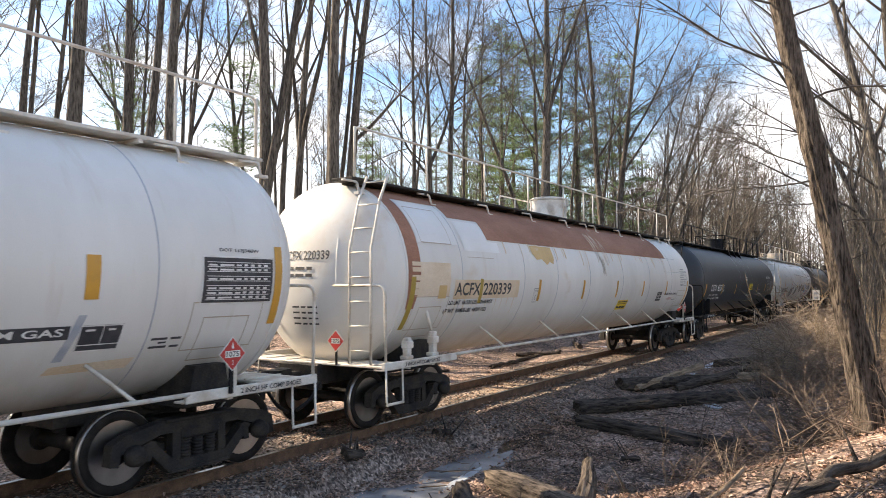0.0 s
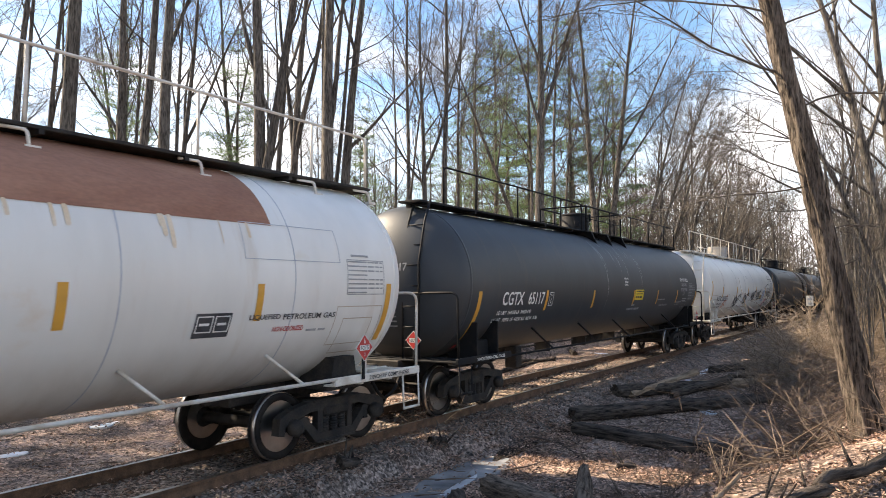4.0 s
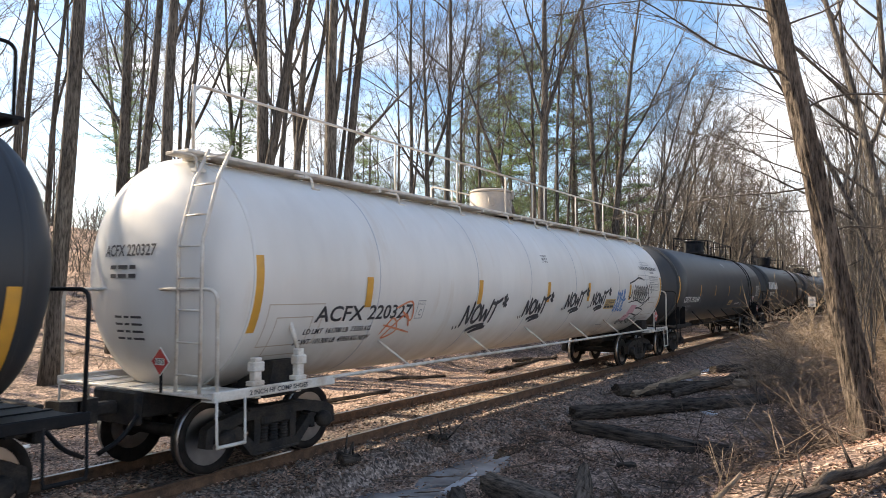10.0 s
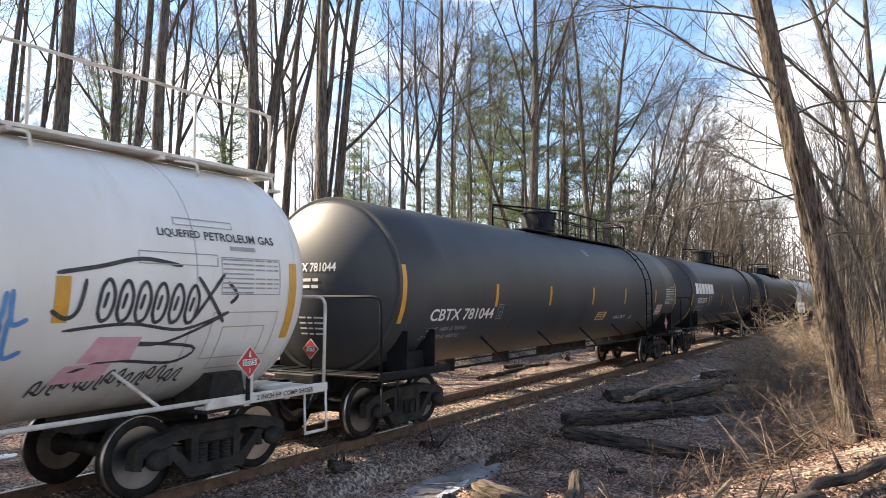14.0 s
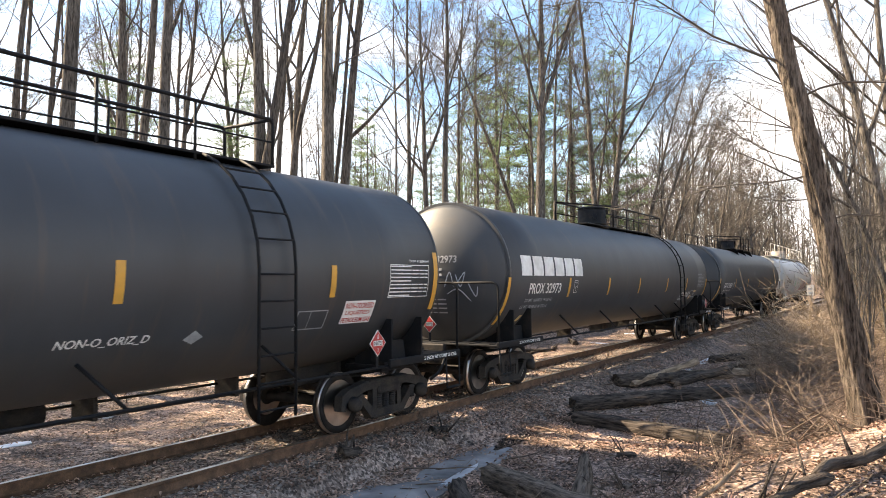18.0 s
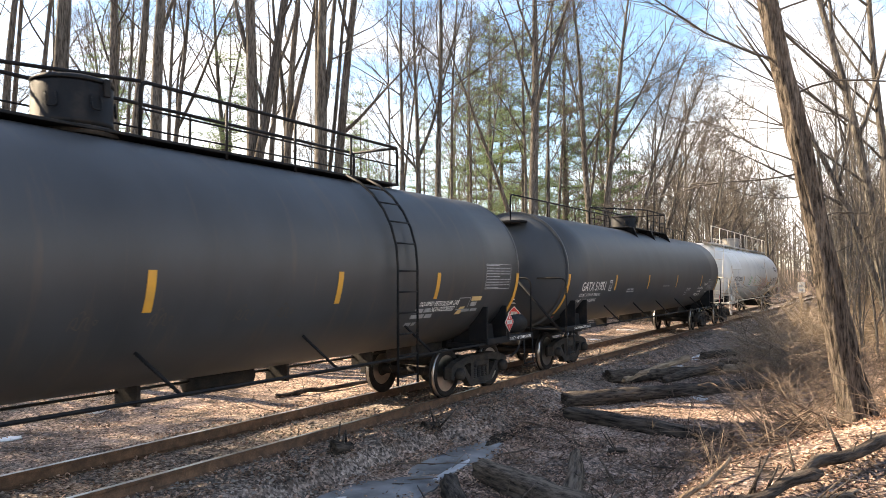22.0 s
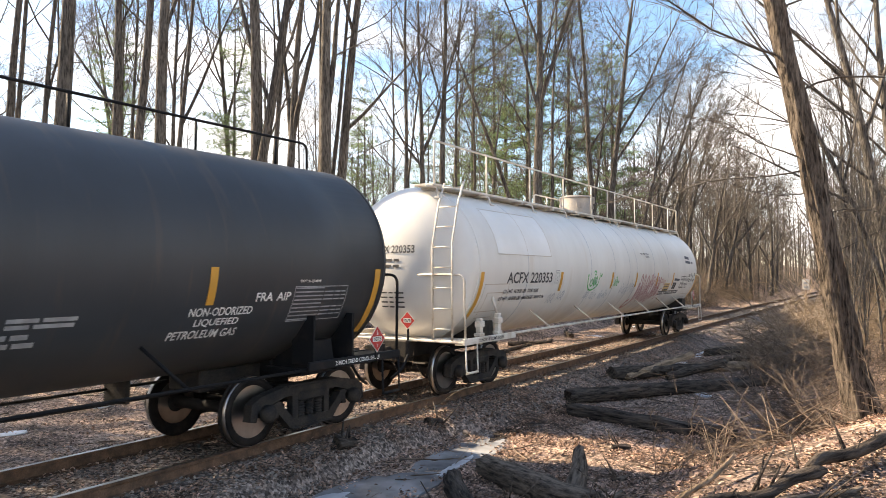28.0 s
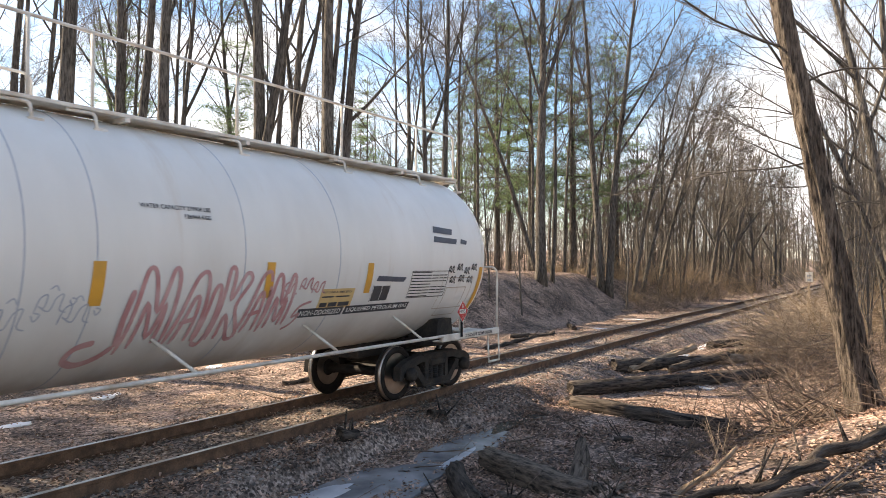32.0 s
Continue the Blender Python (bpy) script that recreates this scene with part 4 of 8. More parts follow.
def head_marks(car, R, ink, body, half, depth, u=-0.55, h=0.15, dished=False):
    d = Decal().text(body, u, TANK_Z + 0.22, h, 6.8 * h)
    part("head_lettering", d.on_head(R, half, depth, dished=dished), ink, car)
    d = Decal().bars(u + 0.16, TANK_Z + 0.06, 0.05, (0.13, 0.2, 0.12)).bars(u + 0.16, TANK_Z - 0.05, 0.05, (0.13, 0.18, 0.14))
    part("capacity_stencil", d.on_head(R, half, depth, dished=dished), ink, car)
    d = Decal()
    for i in range(4):
        d.bars(u + 0.22, TANK_Z - 0.55 - i * 0.09, 0.028, (0.16, 0.1, 0.2))
    part("service_stencil", d.on_head(R, half, depth, dished=dished), ink, car)


def plate_mark(car, R, ink, x, z, s=0.22):
    d = Decal().frame_of(x, x + s, z, z + s * 1.35, 0.014)
    d.text("PLATE", x + 0.035, z + s * 1.02, s * 0.16, s * 0.68).text("C", x + s * 0.36, z + s * 0.22, s * 0.5, s * 0.32)
    part("clearance_plate", d.on_side(R), ink, car)


STATIONS = [-2.13, 18.18, 38.50, 58.81, 79.12, 99.43, 119.79, 140.78]
CARS = []


def seams(car, R, xs, mat):
    for x in xs:
        part("weld_seam", Geo().lathe([(x - 0.010, R - 0.001), (x - 0.006, R + 0.003), (x + 0.006, R + 0.003), (x + 0.010, R - 0.001)], "x", 72, (0, 0, TANK_Z)), mat, car)


def white_car(station, label, R=1.53, paint=None, board=None, fit_dome=None):
    half, depth = 8.80, 0.66
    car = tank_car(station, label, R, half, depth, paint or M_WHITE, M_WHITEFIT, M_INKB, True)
    top_walk(car, R, M_WHITEFIT, -9.2, 9.2, -0.74, -0.30, 3.97, 0.87, (-9.1, -7.0, -4.8, -2.7, -0.6, 0.8, 1.5, 3.55, 5.7, 7.8, 9.1), -0.70, board_mat=board)
    side_rail(car, R, M_WHITEFIT, strut_xs=(-5.6, -2.9, -0.35, 2.2, 4.6, 6.7))
    for s in (-1, 1):
        ladder(car, s * 9.40, s * 1.28, s * 0.86, 1.08, 4.02, M_WHITEFIT, R, lean=-s * 0.42, n=8)
    dome(car, R, fit_dome or M_WHITEFIT, 0.0, 0.49, 0.60)
    rail = part("dome_handrail", Geo().tube(loop_path([(-1.5, 0.70, 3.9), (-1.5, 0.70, 4.60), (1.6, 0.70, 4.60), (1.6, 0.70, 3.9)], 0.14), 0.02, 8), M_WHITEFIT, car)
    for x in (-0.6, 0.8):
        part("rail_post", Geo().rod((x, 0.70, 3.85), (x, 0.70, 4.60), 0.02), M_WHITEFIT, rail)
    part("dome_platform", Geo().box(-1.15, 1.25, 0.52, 0.86, 3.93, 3.965, 0.006), M_WHITEFIT, car)
    for x, zz, n in ((-8.72, 1.12, 0.34), (-7.98, 1.12, 0.40)):
        b = Geo().box(x - 0.10, x + 0.10, -1.53, -1.40, zz, zz + 0.06, 0.01).box(x - 0.06, x + 0.06, -1.52, -1.42, zz + 0.05, zz + n, 0.012)
        b.box(x - 0.09, x + 0.09, -1.54, -1.41, zz + n * 0.5, zz + n * 0.5 + 0.12, 0.015)
        part("valve_box", b, M_WHITEFIT, car)
    part("stay_rod", Geo().tube([(-7.98, -1.46, 1.5), (-8.06, -1.36, 1.95)], 0.03, 6), M_WHITEFIT, car)
    part("placard_post", Geo().box(7.97, 8.06, -1.55, -1.50, 1.1, 1.62, 0.008), M_WHITEFIT, car)
    for s in (-1, 1):
        part("reinforcing_pad", Decal().frame_of(s * 8.0 - 0.52, s * 8.0 + 0.52, 1.55, 2.10, 0.014).frame_of(s * 8.0 - 0.34, s * 8.0 + 0.34, 1.42, 1.93, 0.014).on_side(R, 0.004), M_PATCHGREY, car)
    placard(car, 7.94, 1.50)
    part("stencil", Decal().text("2 INCH HF COMP SHOES", -8.9, 1.03, 0.06, 1.0).text("2 INCH HF COMP SHOES", 8.1, 1.03, 0.06, 1.0).flat(-1.567), M_INKB, car)
    return car, R, half, depth


def head_placard(car, R, half, depth, y=-0.62, z=1.42):
    """A placard on the near end of the car, facing along the track."""
    s = 0.17
    x = -9.44
    g = Geo()
    g.add([(x, y - s, z), (x, y, z - s), (x, y + s, z), (x, y, z + s), (x + 0.01, y - s, z), (x + 0.01, y, z - s), (x + 0.01, y + s, z), (x + 0.01, y, z + s)],
          [(0, 1, 2, 3), (7, 6, 5, 4), (0, 4, 5, 1), (1, 5, 6, 2), (2, 6, 7, 3), (3, 7, 4, 0)])
    p = part("end_placard", g, M_INKW, car, "red and white diamond hazard placard")
    k = 0.93 * s
    part("placard_face", Geo().add([(x - 0.002, y - k, z), (x - 0.002, y, z - k), (x - 0.002, y + k, z), (x - 0.002, y, z + k)], [(0, 1, 2, 3)]), M_RED, p)
    part("placard_panel", Geo().add([(x - 0.004, y - k * .55, z - .04), (x - 0.004, y + k * .55, z - .04), (x - 0.004, y + k * .55, z + .04), (x - 0.004, y - k * .55, z + .04)], [(0, 1, 2, 3)]), M_INKW, p)
    v, f, wd = text_flat("1075")
    kk = k * 0.95 / wd
    part("placard_number", Geo().add([(x - 0.006, y + k * 0.47 - a * kk, z - 0.03 + b * 0.06) for a, b, _ in v], f), M_INKB, p)
    part("placard_bracket", Geo().box(x + 0.01, x + 0.03, y - 0.02, y + 0.02, 1.05, z, 0.004), M_BLACKFIT, p)


def number_block(car, R, ink, marks, number, x0, x1, z, h, split=0.46, gap=0.05):
    w = x1 - x0
    text_on(car, R, ink, marks, x0, z, h, w * split, "reporting_mark")
    text_on(car, R, ink, number, x0 + w * (split + gap), z, h, w * (1 - gap - split), "car_number")


# white car leaving at the start
car, R, half, depth = white_car(STATIONS[0], "white tank car with black data panel and grimy belly")
CARS.append(car)
for x in (-6.4, -3.2, 0.0, 3.1, 6.27):
    stripe(car, R, x, 0.15, 2.58, 0.43, M_YELLOW)
for s in (-1, 1):
    stripe(car, R, s * 8.72, 0.12, 2.76, 0.95, M_YELLOW)
p = part("name_band", Decal().rect(3.3, 6.12, 1.77, 1.90).on_side(R, 0.006), M_INKB, car, "black band with white lettering")
part("band_lettering", Decal().text("LIQUEFIED PETROLEUM GAS", 3.36, 1.79, 0.09, 2.7).on_side(R, 0.010), M_INKW, p)
p = part("data_panel", Decal().rect(7.58, 8.62, 2.09, 2.60).on_side(R, 0.006), M_INKB, car, "black data panel with white rows")
d = Decal().frame_of(7.56, 8.64, 2.07, 2.62, 0.014)
for i in range(9):
    d.rect(7.62, 8.58, 2.12 + i * 0.053, 2.128 + i * 0.053)
for i in (0, 1, 2, 4, 6, 7):
    d.bars(7.64, 2.135 + i * 0.053, 0.02, (0.12, 0.2, 0.08))
    d.bars(8.16, 2.135 + i * 0.053, 0.025, (0.05, 0.06, 0.05, 0.06), 0.05)
part("panel_print", d.on_side(R, 0.010), M_INKW, p)
p = part("test_panel", Decal().rect(6.22, 6.68, 1.64, 1.90).on_side(R, 0.006), M_INKB, car)
part("panel_print", Decal().frame_of(6.22, 6.68, 1.64, 1.90, 0.012).rect(6.22, 6.68, 1.70, 1.71).rect(6.46, 6.47, 1.70, 1.90).bars(6.28, 1.84, 0.02, (0.1,)).bars(6.52, 1.84, 0.02, (0.08,)).on_side(R, 0.010), M_INKW, p)
part("grey_patch", Decal().quad([(6.04, 1.55), (6.14, 1.55), (6.26, 2.0), (6.18, 2.0)]).on_side(R, 0.005), M_GGREY, car)
part("rust_smear", Decal().quad([(6.0, 1.42), (6.9, 1.42), (6.95, 1.53), (6.05, 1.50)]).on_side(R, 0.004), M_TANSTAIN, car)
part("stencil", Decal().text("DOT 112J340W", 7.8, 2.66, 0.05, 0.6).bars(7.06, 1.70, 0.025, (0.2, 0.14)).bars(7.16, 1.66, 0.02, (0.1,)).bars(7.06, 1.61, 0.025, (0.22, 0.12)).on_side(R), M_INKB, car)
seams(car, R, (-5.6, -2.2, 1.2, 4.4, 7.0), M_GGREY)

# white car with a long rust-coloured band
car, R, half, depth = white_car(STATIONS[1], "worn white tank car with rust-brown primer band along its top", paint=M_WHITE2, board=M_TRUCK)
CARS.append(car)
ang = lambda z: math.asin((z - TANK_Z) / 1.53)
d = Decal().rect(-5.95, 6.3, ang(3.14), 1.35)
d.rect(-7.0, -5.9, ang(3.50), 1.35).rect(-8.75, -7.0, ang(3.72), 1.35).rect(-8.78, -8.42, ang(2.5), ang(3.72))
d.quad([(-8.72, ang(1.9)), (-8.5, ang(1.9)), (-8.42, ang(2.5)), (-8.78, ang(2.5))])
part("primer_band", d.over_top(R, 0.005), M_RUSTPRIMER, car, "rust-brown primer band")
part("white_panel", Decal().rect(-8.40, -7.15, ang(2.98), ang(3.70)).over_top(R, 0.008), M_PATCHW, car, "clean white repainted panel")
part("white_panel", Decal().rect(-6.95, -5.98, ang(2.9), ang(3.45)).rect(-5.98, -5.6, ang(2.9), ang(3.10)).over_top(R, 0.008), M_PATCHW, car, "clean white repainted panel")
part("panel_edge", Decal().frame_of(-8.30, -7.35, ang(2.98), ang(3.6), 0.012).rect(-6.9, -5.9, ang(2.78), ang(2.79)).over_top(R, 0.009), M_PATCHGREY, car)
part("tan_patch", Decal().rect(-8.66, -7.50, 2.10, 2.66).on_side(R, 0.005), M_TANSTAIN, car, "tan stained patch")
part("tan_patch", Decal().rect(-7.85, -7.60, 2.06, 2.28).on_side(R, 0.008), M_LABELT, car)
part("tan_patch", Decal().quad([(-4.15, 3.12), (-3.05, 3.12), (-3.04, 2.86), (-3.12, 2.74), (-3.3, 2.80), (-3.45, 2.72), (-3.7, 2.84), (-3.95, 2.82), (-4.12, 2.95)]).on_side(R, 0.007), M_LABELT, car, "tan stain")
part("stained_panel", Decal().rect(-7.35, -4.85, 2.04, 2.38).on_side(R, 0.005), M_TANSTAIN, car)
rg = random.Random(3)
for i in range(9):
    x = -7.2 + i * 0.27 + rg.uniform(-0.08, 0.08)
    part("rust_streak", Decal().quad([(x, 2.05), (x + 0.03, 2.05), (x + 0.022, 2.05 - rg.uniform(0.15, 0.5))]).on_side(R, 0.004), M_TANSTAIN, car, "streak of rust below the numbers")
number_block(car, R, M_INKB, "ACFX", "220339", -7.32, -5.20, 2.10, 0.23, 0.42)
load_lines(car, R, M_INKB, -7.45, 1.94, ("LD LMT  161200 LBS  73100 KGS", "LT WT  101800 LBS  46200 KGS"), 0.075, 0.14)
plate_mark(car, R, M_INKG, -4.12, 1.92)
for x, mm in ((-6.4, M_OLIVE), (-3.85, M_YELLOW), (-1.3, M_YELLOW), (1.15, M_YELLOW), (3.5, M_YELLOW), (6.0, M_YELLOW)):
    stripe(car, R, x, 0.11, 2.40, 0.45, mm)
stripe(car, R, -8.62, 0.13, 2.42, 0.85, M_OLIVE)
stripe(car, R, 8.62, 0.12, 2.42, 0.85, M_YELLOW)
p = part("emergency_label", Decal().rect(1.52, 2.37, 1.60, 1.86).on_side(R, 0.006), M_LABELY, car, "yellow emergency label")
part("label_lettering", Decal().bars(1.57, 1.80, 0.03, (0.2, 0.3, 0.18)).bars(1.57, 1.75, 0.02, (0.34, 0.3)).bars(1.57, 1.64, 0.06, (0.18, 0.2, 0.26), 0.03).on_side(R, 0.010), M_INKB, p)
p = part("test_panel", Decal().rect(5.08, 5.60, 1.78, 2.06).on_side(R, 0.006), M_INKB, car, "black test panel with white lines")
part("panel_print", Decal().frame_of(5.10, 5.33, 1.84, 2.03, 0.014).frame_of(5.36, 5.58, 1.84, 2.03, 0.014).bars(5.14, 1.92, 0.03, (0.14,)).bars(5.40, 1.92, 0.03, (0.13,)).on_side(R, 0.010), M_INKW, p)
text_on(car, R, M_INKB, "LIQUEFIED PETROLEUM GAS", 5.88, 1.95, 0.075, 1.58, "contents_name")
text_on(car, R, M_RED, "NON-ODORIZED", 6.32, 1.80, 0.065, 0.56, "contents_name")
data_panel(car, R, 7.64, 8.50, 2.26, 2.76, 8, M_INKG)
part("panel_edge", Decal().frame_of(5.75, 7.5, 2.70, 3.16, 0.010).on_side(R, 0.006), M_GGREY, car)
_rng = random.Random(14)
for i in range(15):
    x, top = _rng.uniform(-0.3, 0.62), _rng.uniform(3.3, 3.72)
    ln, r = _rng.uniform(0.15, 0.6), _rng.uniform(0.008, 0.026)
    part("rust_streak", Decal().stroke([(x, top), (x + 0.01, top - ln * 0.5), (x + 0.015, top - ln)], r).on_side(R, 0.007), (M_TANSTAIN, M_PATCHGREY)[i % 2], car, "pale worn streak on the primer below the dome")
for i in range(11):
    x, top = _rng.uniform(0.0, 0.42), _rng.uniform(2.92, 3.12)
    ln, r = _rng.uniform(0.12, 0.5), _rng.uniform(0.004, 0.013)
    part("grime_streak", Decal().stroke([(x, top), (x + 0.01, top - ln * 0.5), (x + 0.012, top - ln)], r).on_side(R, 0.008), M_PATCHGREY, car, "dark run of grime below the dome")
for i in range(26):
    x = _rng.uniform(-5.4, 6.2)
    part("rust_streak", Decal().stroke([(x, 3.15), (x + 0.01, 3.08), (x + 0.012, 3.15 - _rng.uniform(0.12, 0.42))], _rng.uniform(0.006, 0.03)).on_side(R, 0.0065), M_TANSTAIN, car, "rust streak running down from the primer")
part("stencil", Decal().bars(7.75, 2.80, 0.03, (0.4,)).bars(6.95, 1.78, 0.03, (0.2, 0.14)).on_side(R), M_INKG, car)
head_marks(car, R, M_INKB, "ACFX 220339", half, depth)
part("head_panel", Decal().rect(-0.7, 0.6, TANK_Z - 0.2, TANK_Z + 0.55).on_head(R, half, depth, 0.004), M_PATCHW, car, "pale repainted panel on the end")
head_placard(car, R, half, depth)
seams(car, R, (-7.1, -4.6, -2.9, -0.9, 1.6, 4.1, 6.6), M_GGREY)


# ---- black cars ----
def black_car(station, label, R=1.49, paint=None, half=8.80, depth=0.66, sign_at=(8.26, 1.38), dished=False, shift=0.0):
    car = tank_car(station, label, R, half, depth, paint or M_BLACK, M_BLACKFIT, M_INKW, False, dished)
    side_rail(car, R, M_BLACKFIT, z=1.02, y=1.50, strut_xs=(-5.2, -2.4, 0.25, 2.9, 5.4), thick=0.02)
    for s in (-1, 1):
        for q in (-1, 1):
            for x in (7.62, 8.45):
                y0, y1 = sorted((q * 1.0, q * 1.40))
                part("bolster_web", Geo().box(s * x - 0.02, s * x + 0.02, y0, y1, 1.05, 1.72, 0.004), M_BLACKFIT, car)
    g = Geo().lathe([(2.0, 0.0), (2.02, 0.14), (2.05, 0.2), (3.15, 0.2), (3.18, 0.14), (3.2, 0.0)], "x", 16, (0, 0.5, 0.80))
    part("air_reservoir", g, M_TRUCK, car)
    part("brake_rod", Geo().rod((-7, 0.12, 0.72), (7, 0.12, 0.70), 0.03), M_TRUCK, car)
    part("brake_rod", Geo().rod((-7, 0.45, 0.82), (7, 0.45, 0.82), 0.02), M_TRUCK, car)
    for x in (-4.5, -1.8, 0.9, 3.6, 5.8):
        part("rod_hanger", Geo().box(x - 0.03, x + 0.03, 0.05, 0.5, 0.66, 1.02), M_TRUCK, car)
    # the body sits a little off the middle of the couplers
    for o in car.children:
        o.location.x += shift
    AXLES[-4:] = [(a, x + shift) for a, x in AXLES[-4:]]
    placard(car, *sign_at)
    return car, R, half - shift, depth


def black_platform(car, R, x0, x1, dome_x, rail_h=0.66, gussets=True, drum=0.44, tall=0.60, near=None):
    z = TANK_Z + R + (0.02 if gussets else -0.01)
    hw = 0.72 if gussets else 0.52
    dome(car, R, M_BLACKFIT, dome_x, drum, tall)
    part("dome_platform", Geo().box(x0, x1, -hw, hw, z, z + 0.035, 0.006), M_BLACKFIT, car)
    platform_rails(car, R, M_BLACKFIT, x0 + 0.04, x1 - 0.04, hw - 0.02, z + 0.03, rail_h, 3 if gussets else 4, x0 + 0.04 if near is None else near)
    if gussets:
        for x in np.linspace(x0 + 0.25, x1 - 0.2, 3):
            for q in (-1, 1):
                yy = 0.95
                zz = TANK_Z + math.sqrt(R * R - yy * yy)
                g = Geo()
                g.add([(x - 0.12, q * 0.30, z), (x - 0.12, q * 0.80, z), (x + 0.02, q * yy, zz - 0.02), (x + 0.02, q * 0.62, TANK_Z + math.sqrt(R * R - 0.38)),
                       (x + 0.02, q * 0.30, z), (x + 0.02, q * 0.80, z)], [(0, 1, 5, 4), (1, 2, 5), (4, 5, 2, 3), (0, 4, 3), (0, 3, 2, 1)])
                part("platform_gusset", g, M_BLACKFIT, car)


# black car with white lettering, full running board
car, R, half, depth = black_car(STATIONS[2], "black tank car with full-length running board and white lettering")
CARS.append(car)
top_walk(car, R, M_BLACKFIT, -9.2, 9.2, -0.62, -0.12, 3.98, 0.78, (-8.3, -7.0, -5.0, -2.4, -0.9), -0.58, brackets=False)
r = Geo().tube(loop_path([(1.9, -0.58, 3.98), (1.9, -0.58, 4.76), (9.1, -0.58, 4.76), (9.1, -0.58, 3.98)], 0.12), 0.021, 8)
rail = part("top_handrail", r, M_BLACKFIT, car)
for x in (3.6, 5.6, 7.6):
    part("rail_post", Geo().rod((x, -0.58, 3.98), (x, -0.58, 4.76), 0.024), M_BLACKFIT, rail)
black_platform(car, R, -0.9, 2.2, 0.0, 0.7, drum=0.43)
part("control_valve", Geo().box(-5.0, -4.70, -0.5, -0.2, 0.52, 1.02, 0.02), M_TRUCK, car)
part("red_reflector", Decal().rect(-8.50, -8.38, 1.22, 1.29).on_side(R), M_RED, car)
ladder(car, -9.40, -0.72, -0.36, 1.08, 4.02, M_BLACKFIT, R, 0.40, 8)
number_block(car, R, M_INKW, "CGTX", "65117", -7.5, -5.5, 2.02, 0.27, 0.48, 0.12)
load_lines(car, R, M_INKW, -7.6, 1.83, ("LD LMT  164100 LB  74450 KG", "LT WT   98900 LB  44850 KG  NEW  3-96"), 0.08, 0.145)
plate_mark(car, R, M_INKW, -5.22, 1.98)
for x in (-5.36, -2.39, 1.0, 3.5, 5.96):
    stripe(car, R, x, 0.11, 2.32, 0.44, M_YELLOW)
stripe(car, R, -8.45, 0.13, 2.30, 0.95, M_YELLOW)
stripe(car, R, 8.70, 0.13, 2.30, 0.95, M_YELLOW)
p = part("emergency_label", Decal().rect(1.08, 1.92, 2.03, 2.34).on_side(R, 0.006), M_LABELY, car, "bright yellow emergency label")
part("label_lettering", Decal().bars(1.14, 2.27, 0.03, (0.2, 0.3, 0.2)).bars(1.16, 2.20, 0.025, (0.3, 0.35)).bars(1.16, 2.09, 0.06, (0.14, 0.16, 0.22)).on_side(R, 0.010), M_INKB, p)
part("stencil", Decal().bars(0.65, 1.74, 0.06, (0.4, 0.2, 0.5)).bars(0.95, 1.86, 0.05, (0.3,)).bars(3.6, 2.0, 0.04, (0.5, 0.3)).on_side(R), M_INKG, car)
for _i, _w in enumerate(("WATER CAPY", "280180 LBS", "127090 KG")):
    text_on(car, R, M_INKW, _w, 0.03, 2.62 - 0.085 * _i, 0.058, 0.36 - 0.02 * _i)
text_on(car, R, M_INKW, "NON ODORIZED", 6.32, 2.63, 0.12, 1.14, "contents_name")
text_on(car, R, M_INKG, "LIQUEFIED", 6.52, 2.45, 0.12, 0.74, "contents_name")
text_on(car, R, M_INKG, "PETROLEUM", 6.45, 2.28, 0.12, 0.86, "contents_name")
text_on(car, R, M_INKG, "GAS", 6.72, 2.13, 0.11, 0.26, "contents_name")
data_panel(car, R, 7.60, 8.52, 1.98, 2.50, 9, M_INKG)
part("stencil", Decal().text("PAINT - SIGMA 5478-8000", 6.0, 1.88, 0.055, 0.80).text("TRN - BMT  3  96", 6.0, 1.80, 0.05, 0.52).bars(6.8, 2.0, 0.04, (0.6,)).bars(6.8, 1.93, 0.04, (0.56,)).frame_of(6.95, 7.50, 1.66, 1.92, 0.014).rect(7.18, 7.19, 1.7, 1.92).rect(6.95, 7.5, 1.71, 1.72).text("DOT 112J340W", 7.66, 2.54, 0.05, 0.4).on_side(R), M_INKG, car)
text_on(car, R, M_INKG, "CERAMIC INSULATION", 3.9, 1.80, 0.06, 1.05)
part("stencil", Decal().text("2 INCH TREAD COND. SHOES", -8.75, 1.03, 0.06, 1.1).flat(-1.567), M_INKW, car)
_rng = random.Random(6)
for x, top, ln, r in ((-1.5, 3.72, 1.9, 0.011), (-1.42, 3.70, 0.9, 0.014), (-0.55, 3.78, 0.8, 0.009), (-0.2, 3.84, 1.0, 0.008), (0.15, 3.85, 0.7, 0.008), (0.3, 3.82, 1.2, 0.009), (0.75, 3.70, 0.5, 0.007), (1.55, 3.40, 1.1, 0.010),
                      (1.66, 3.30, 0.6, 0.008), (-0.9, 3.80, 0.5, 0.007), (1.0, 3.6, 0.35, 0.006)):
    d = Decal().stroke([(x, top), (x + 0.10, top - ln * 0.3), (x + 0.14, top - ln * 0.65), (x + 0.12, top - ln)], r * 0.4)
    for k in range(3):
        a = _rng.uniform(0.05, 0.7)
        q = x + 0.04 + 0.10 * math.sin(a * 2.2) + _rng.uniform(-0.03, 0.03)
        d.stroke([(q, top - ln * a), (q + 0.02, top - ln * (a + 0.12)), (q + 0.025, top - ln * (a + 0.24))], r * 0.75)
    part("run_mark", d.on_side(R), M_INKG, car, "whitish run mark below the dome")
head_marks(car, R, M_INKG, "CGTX 65117", half, depth)
head_placard(car, R, half, depth)


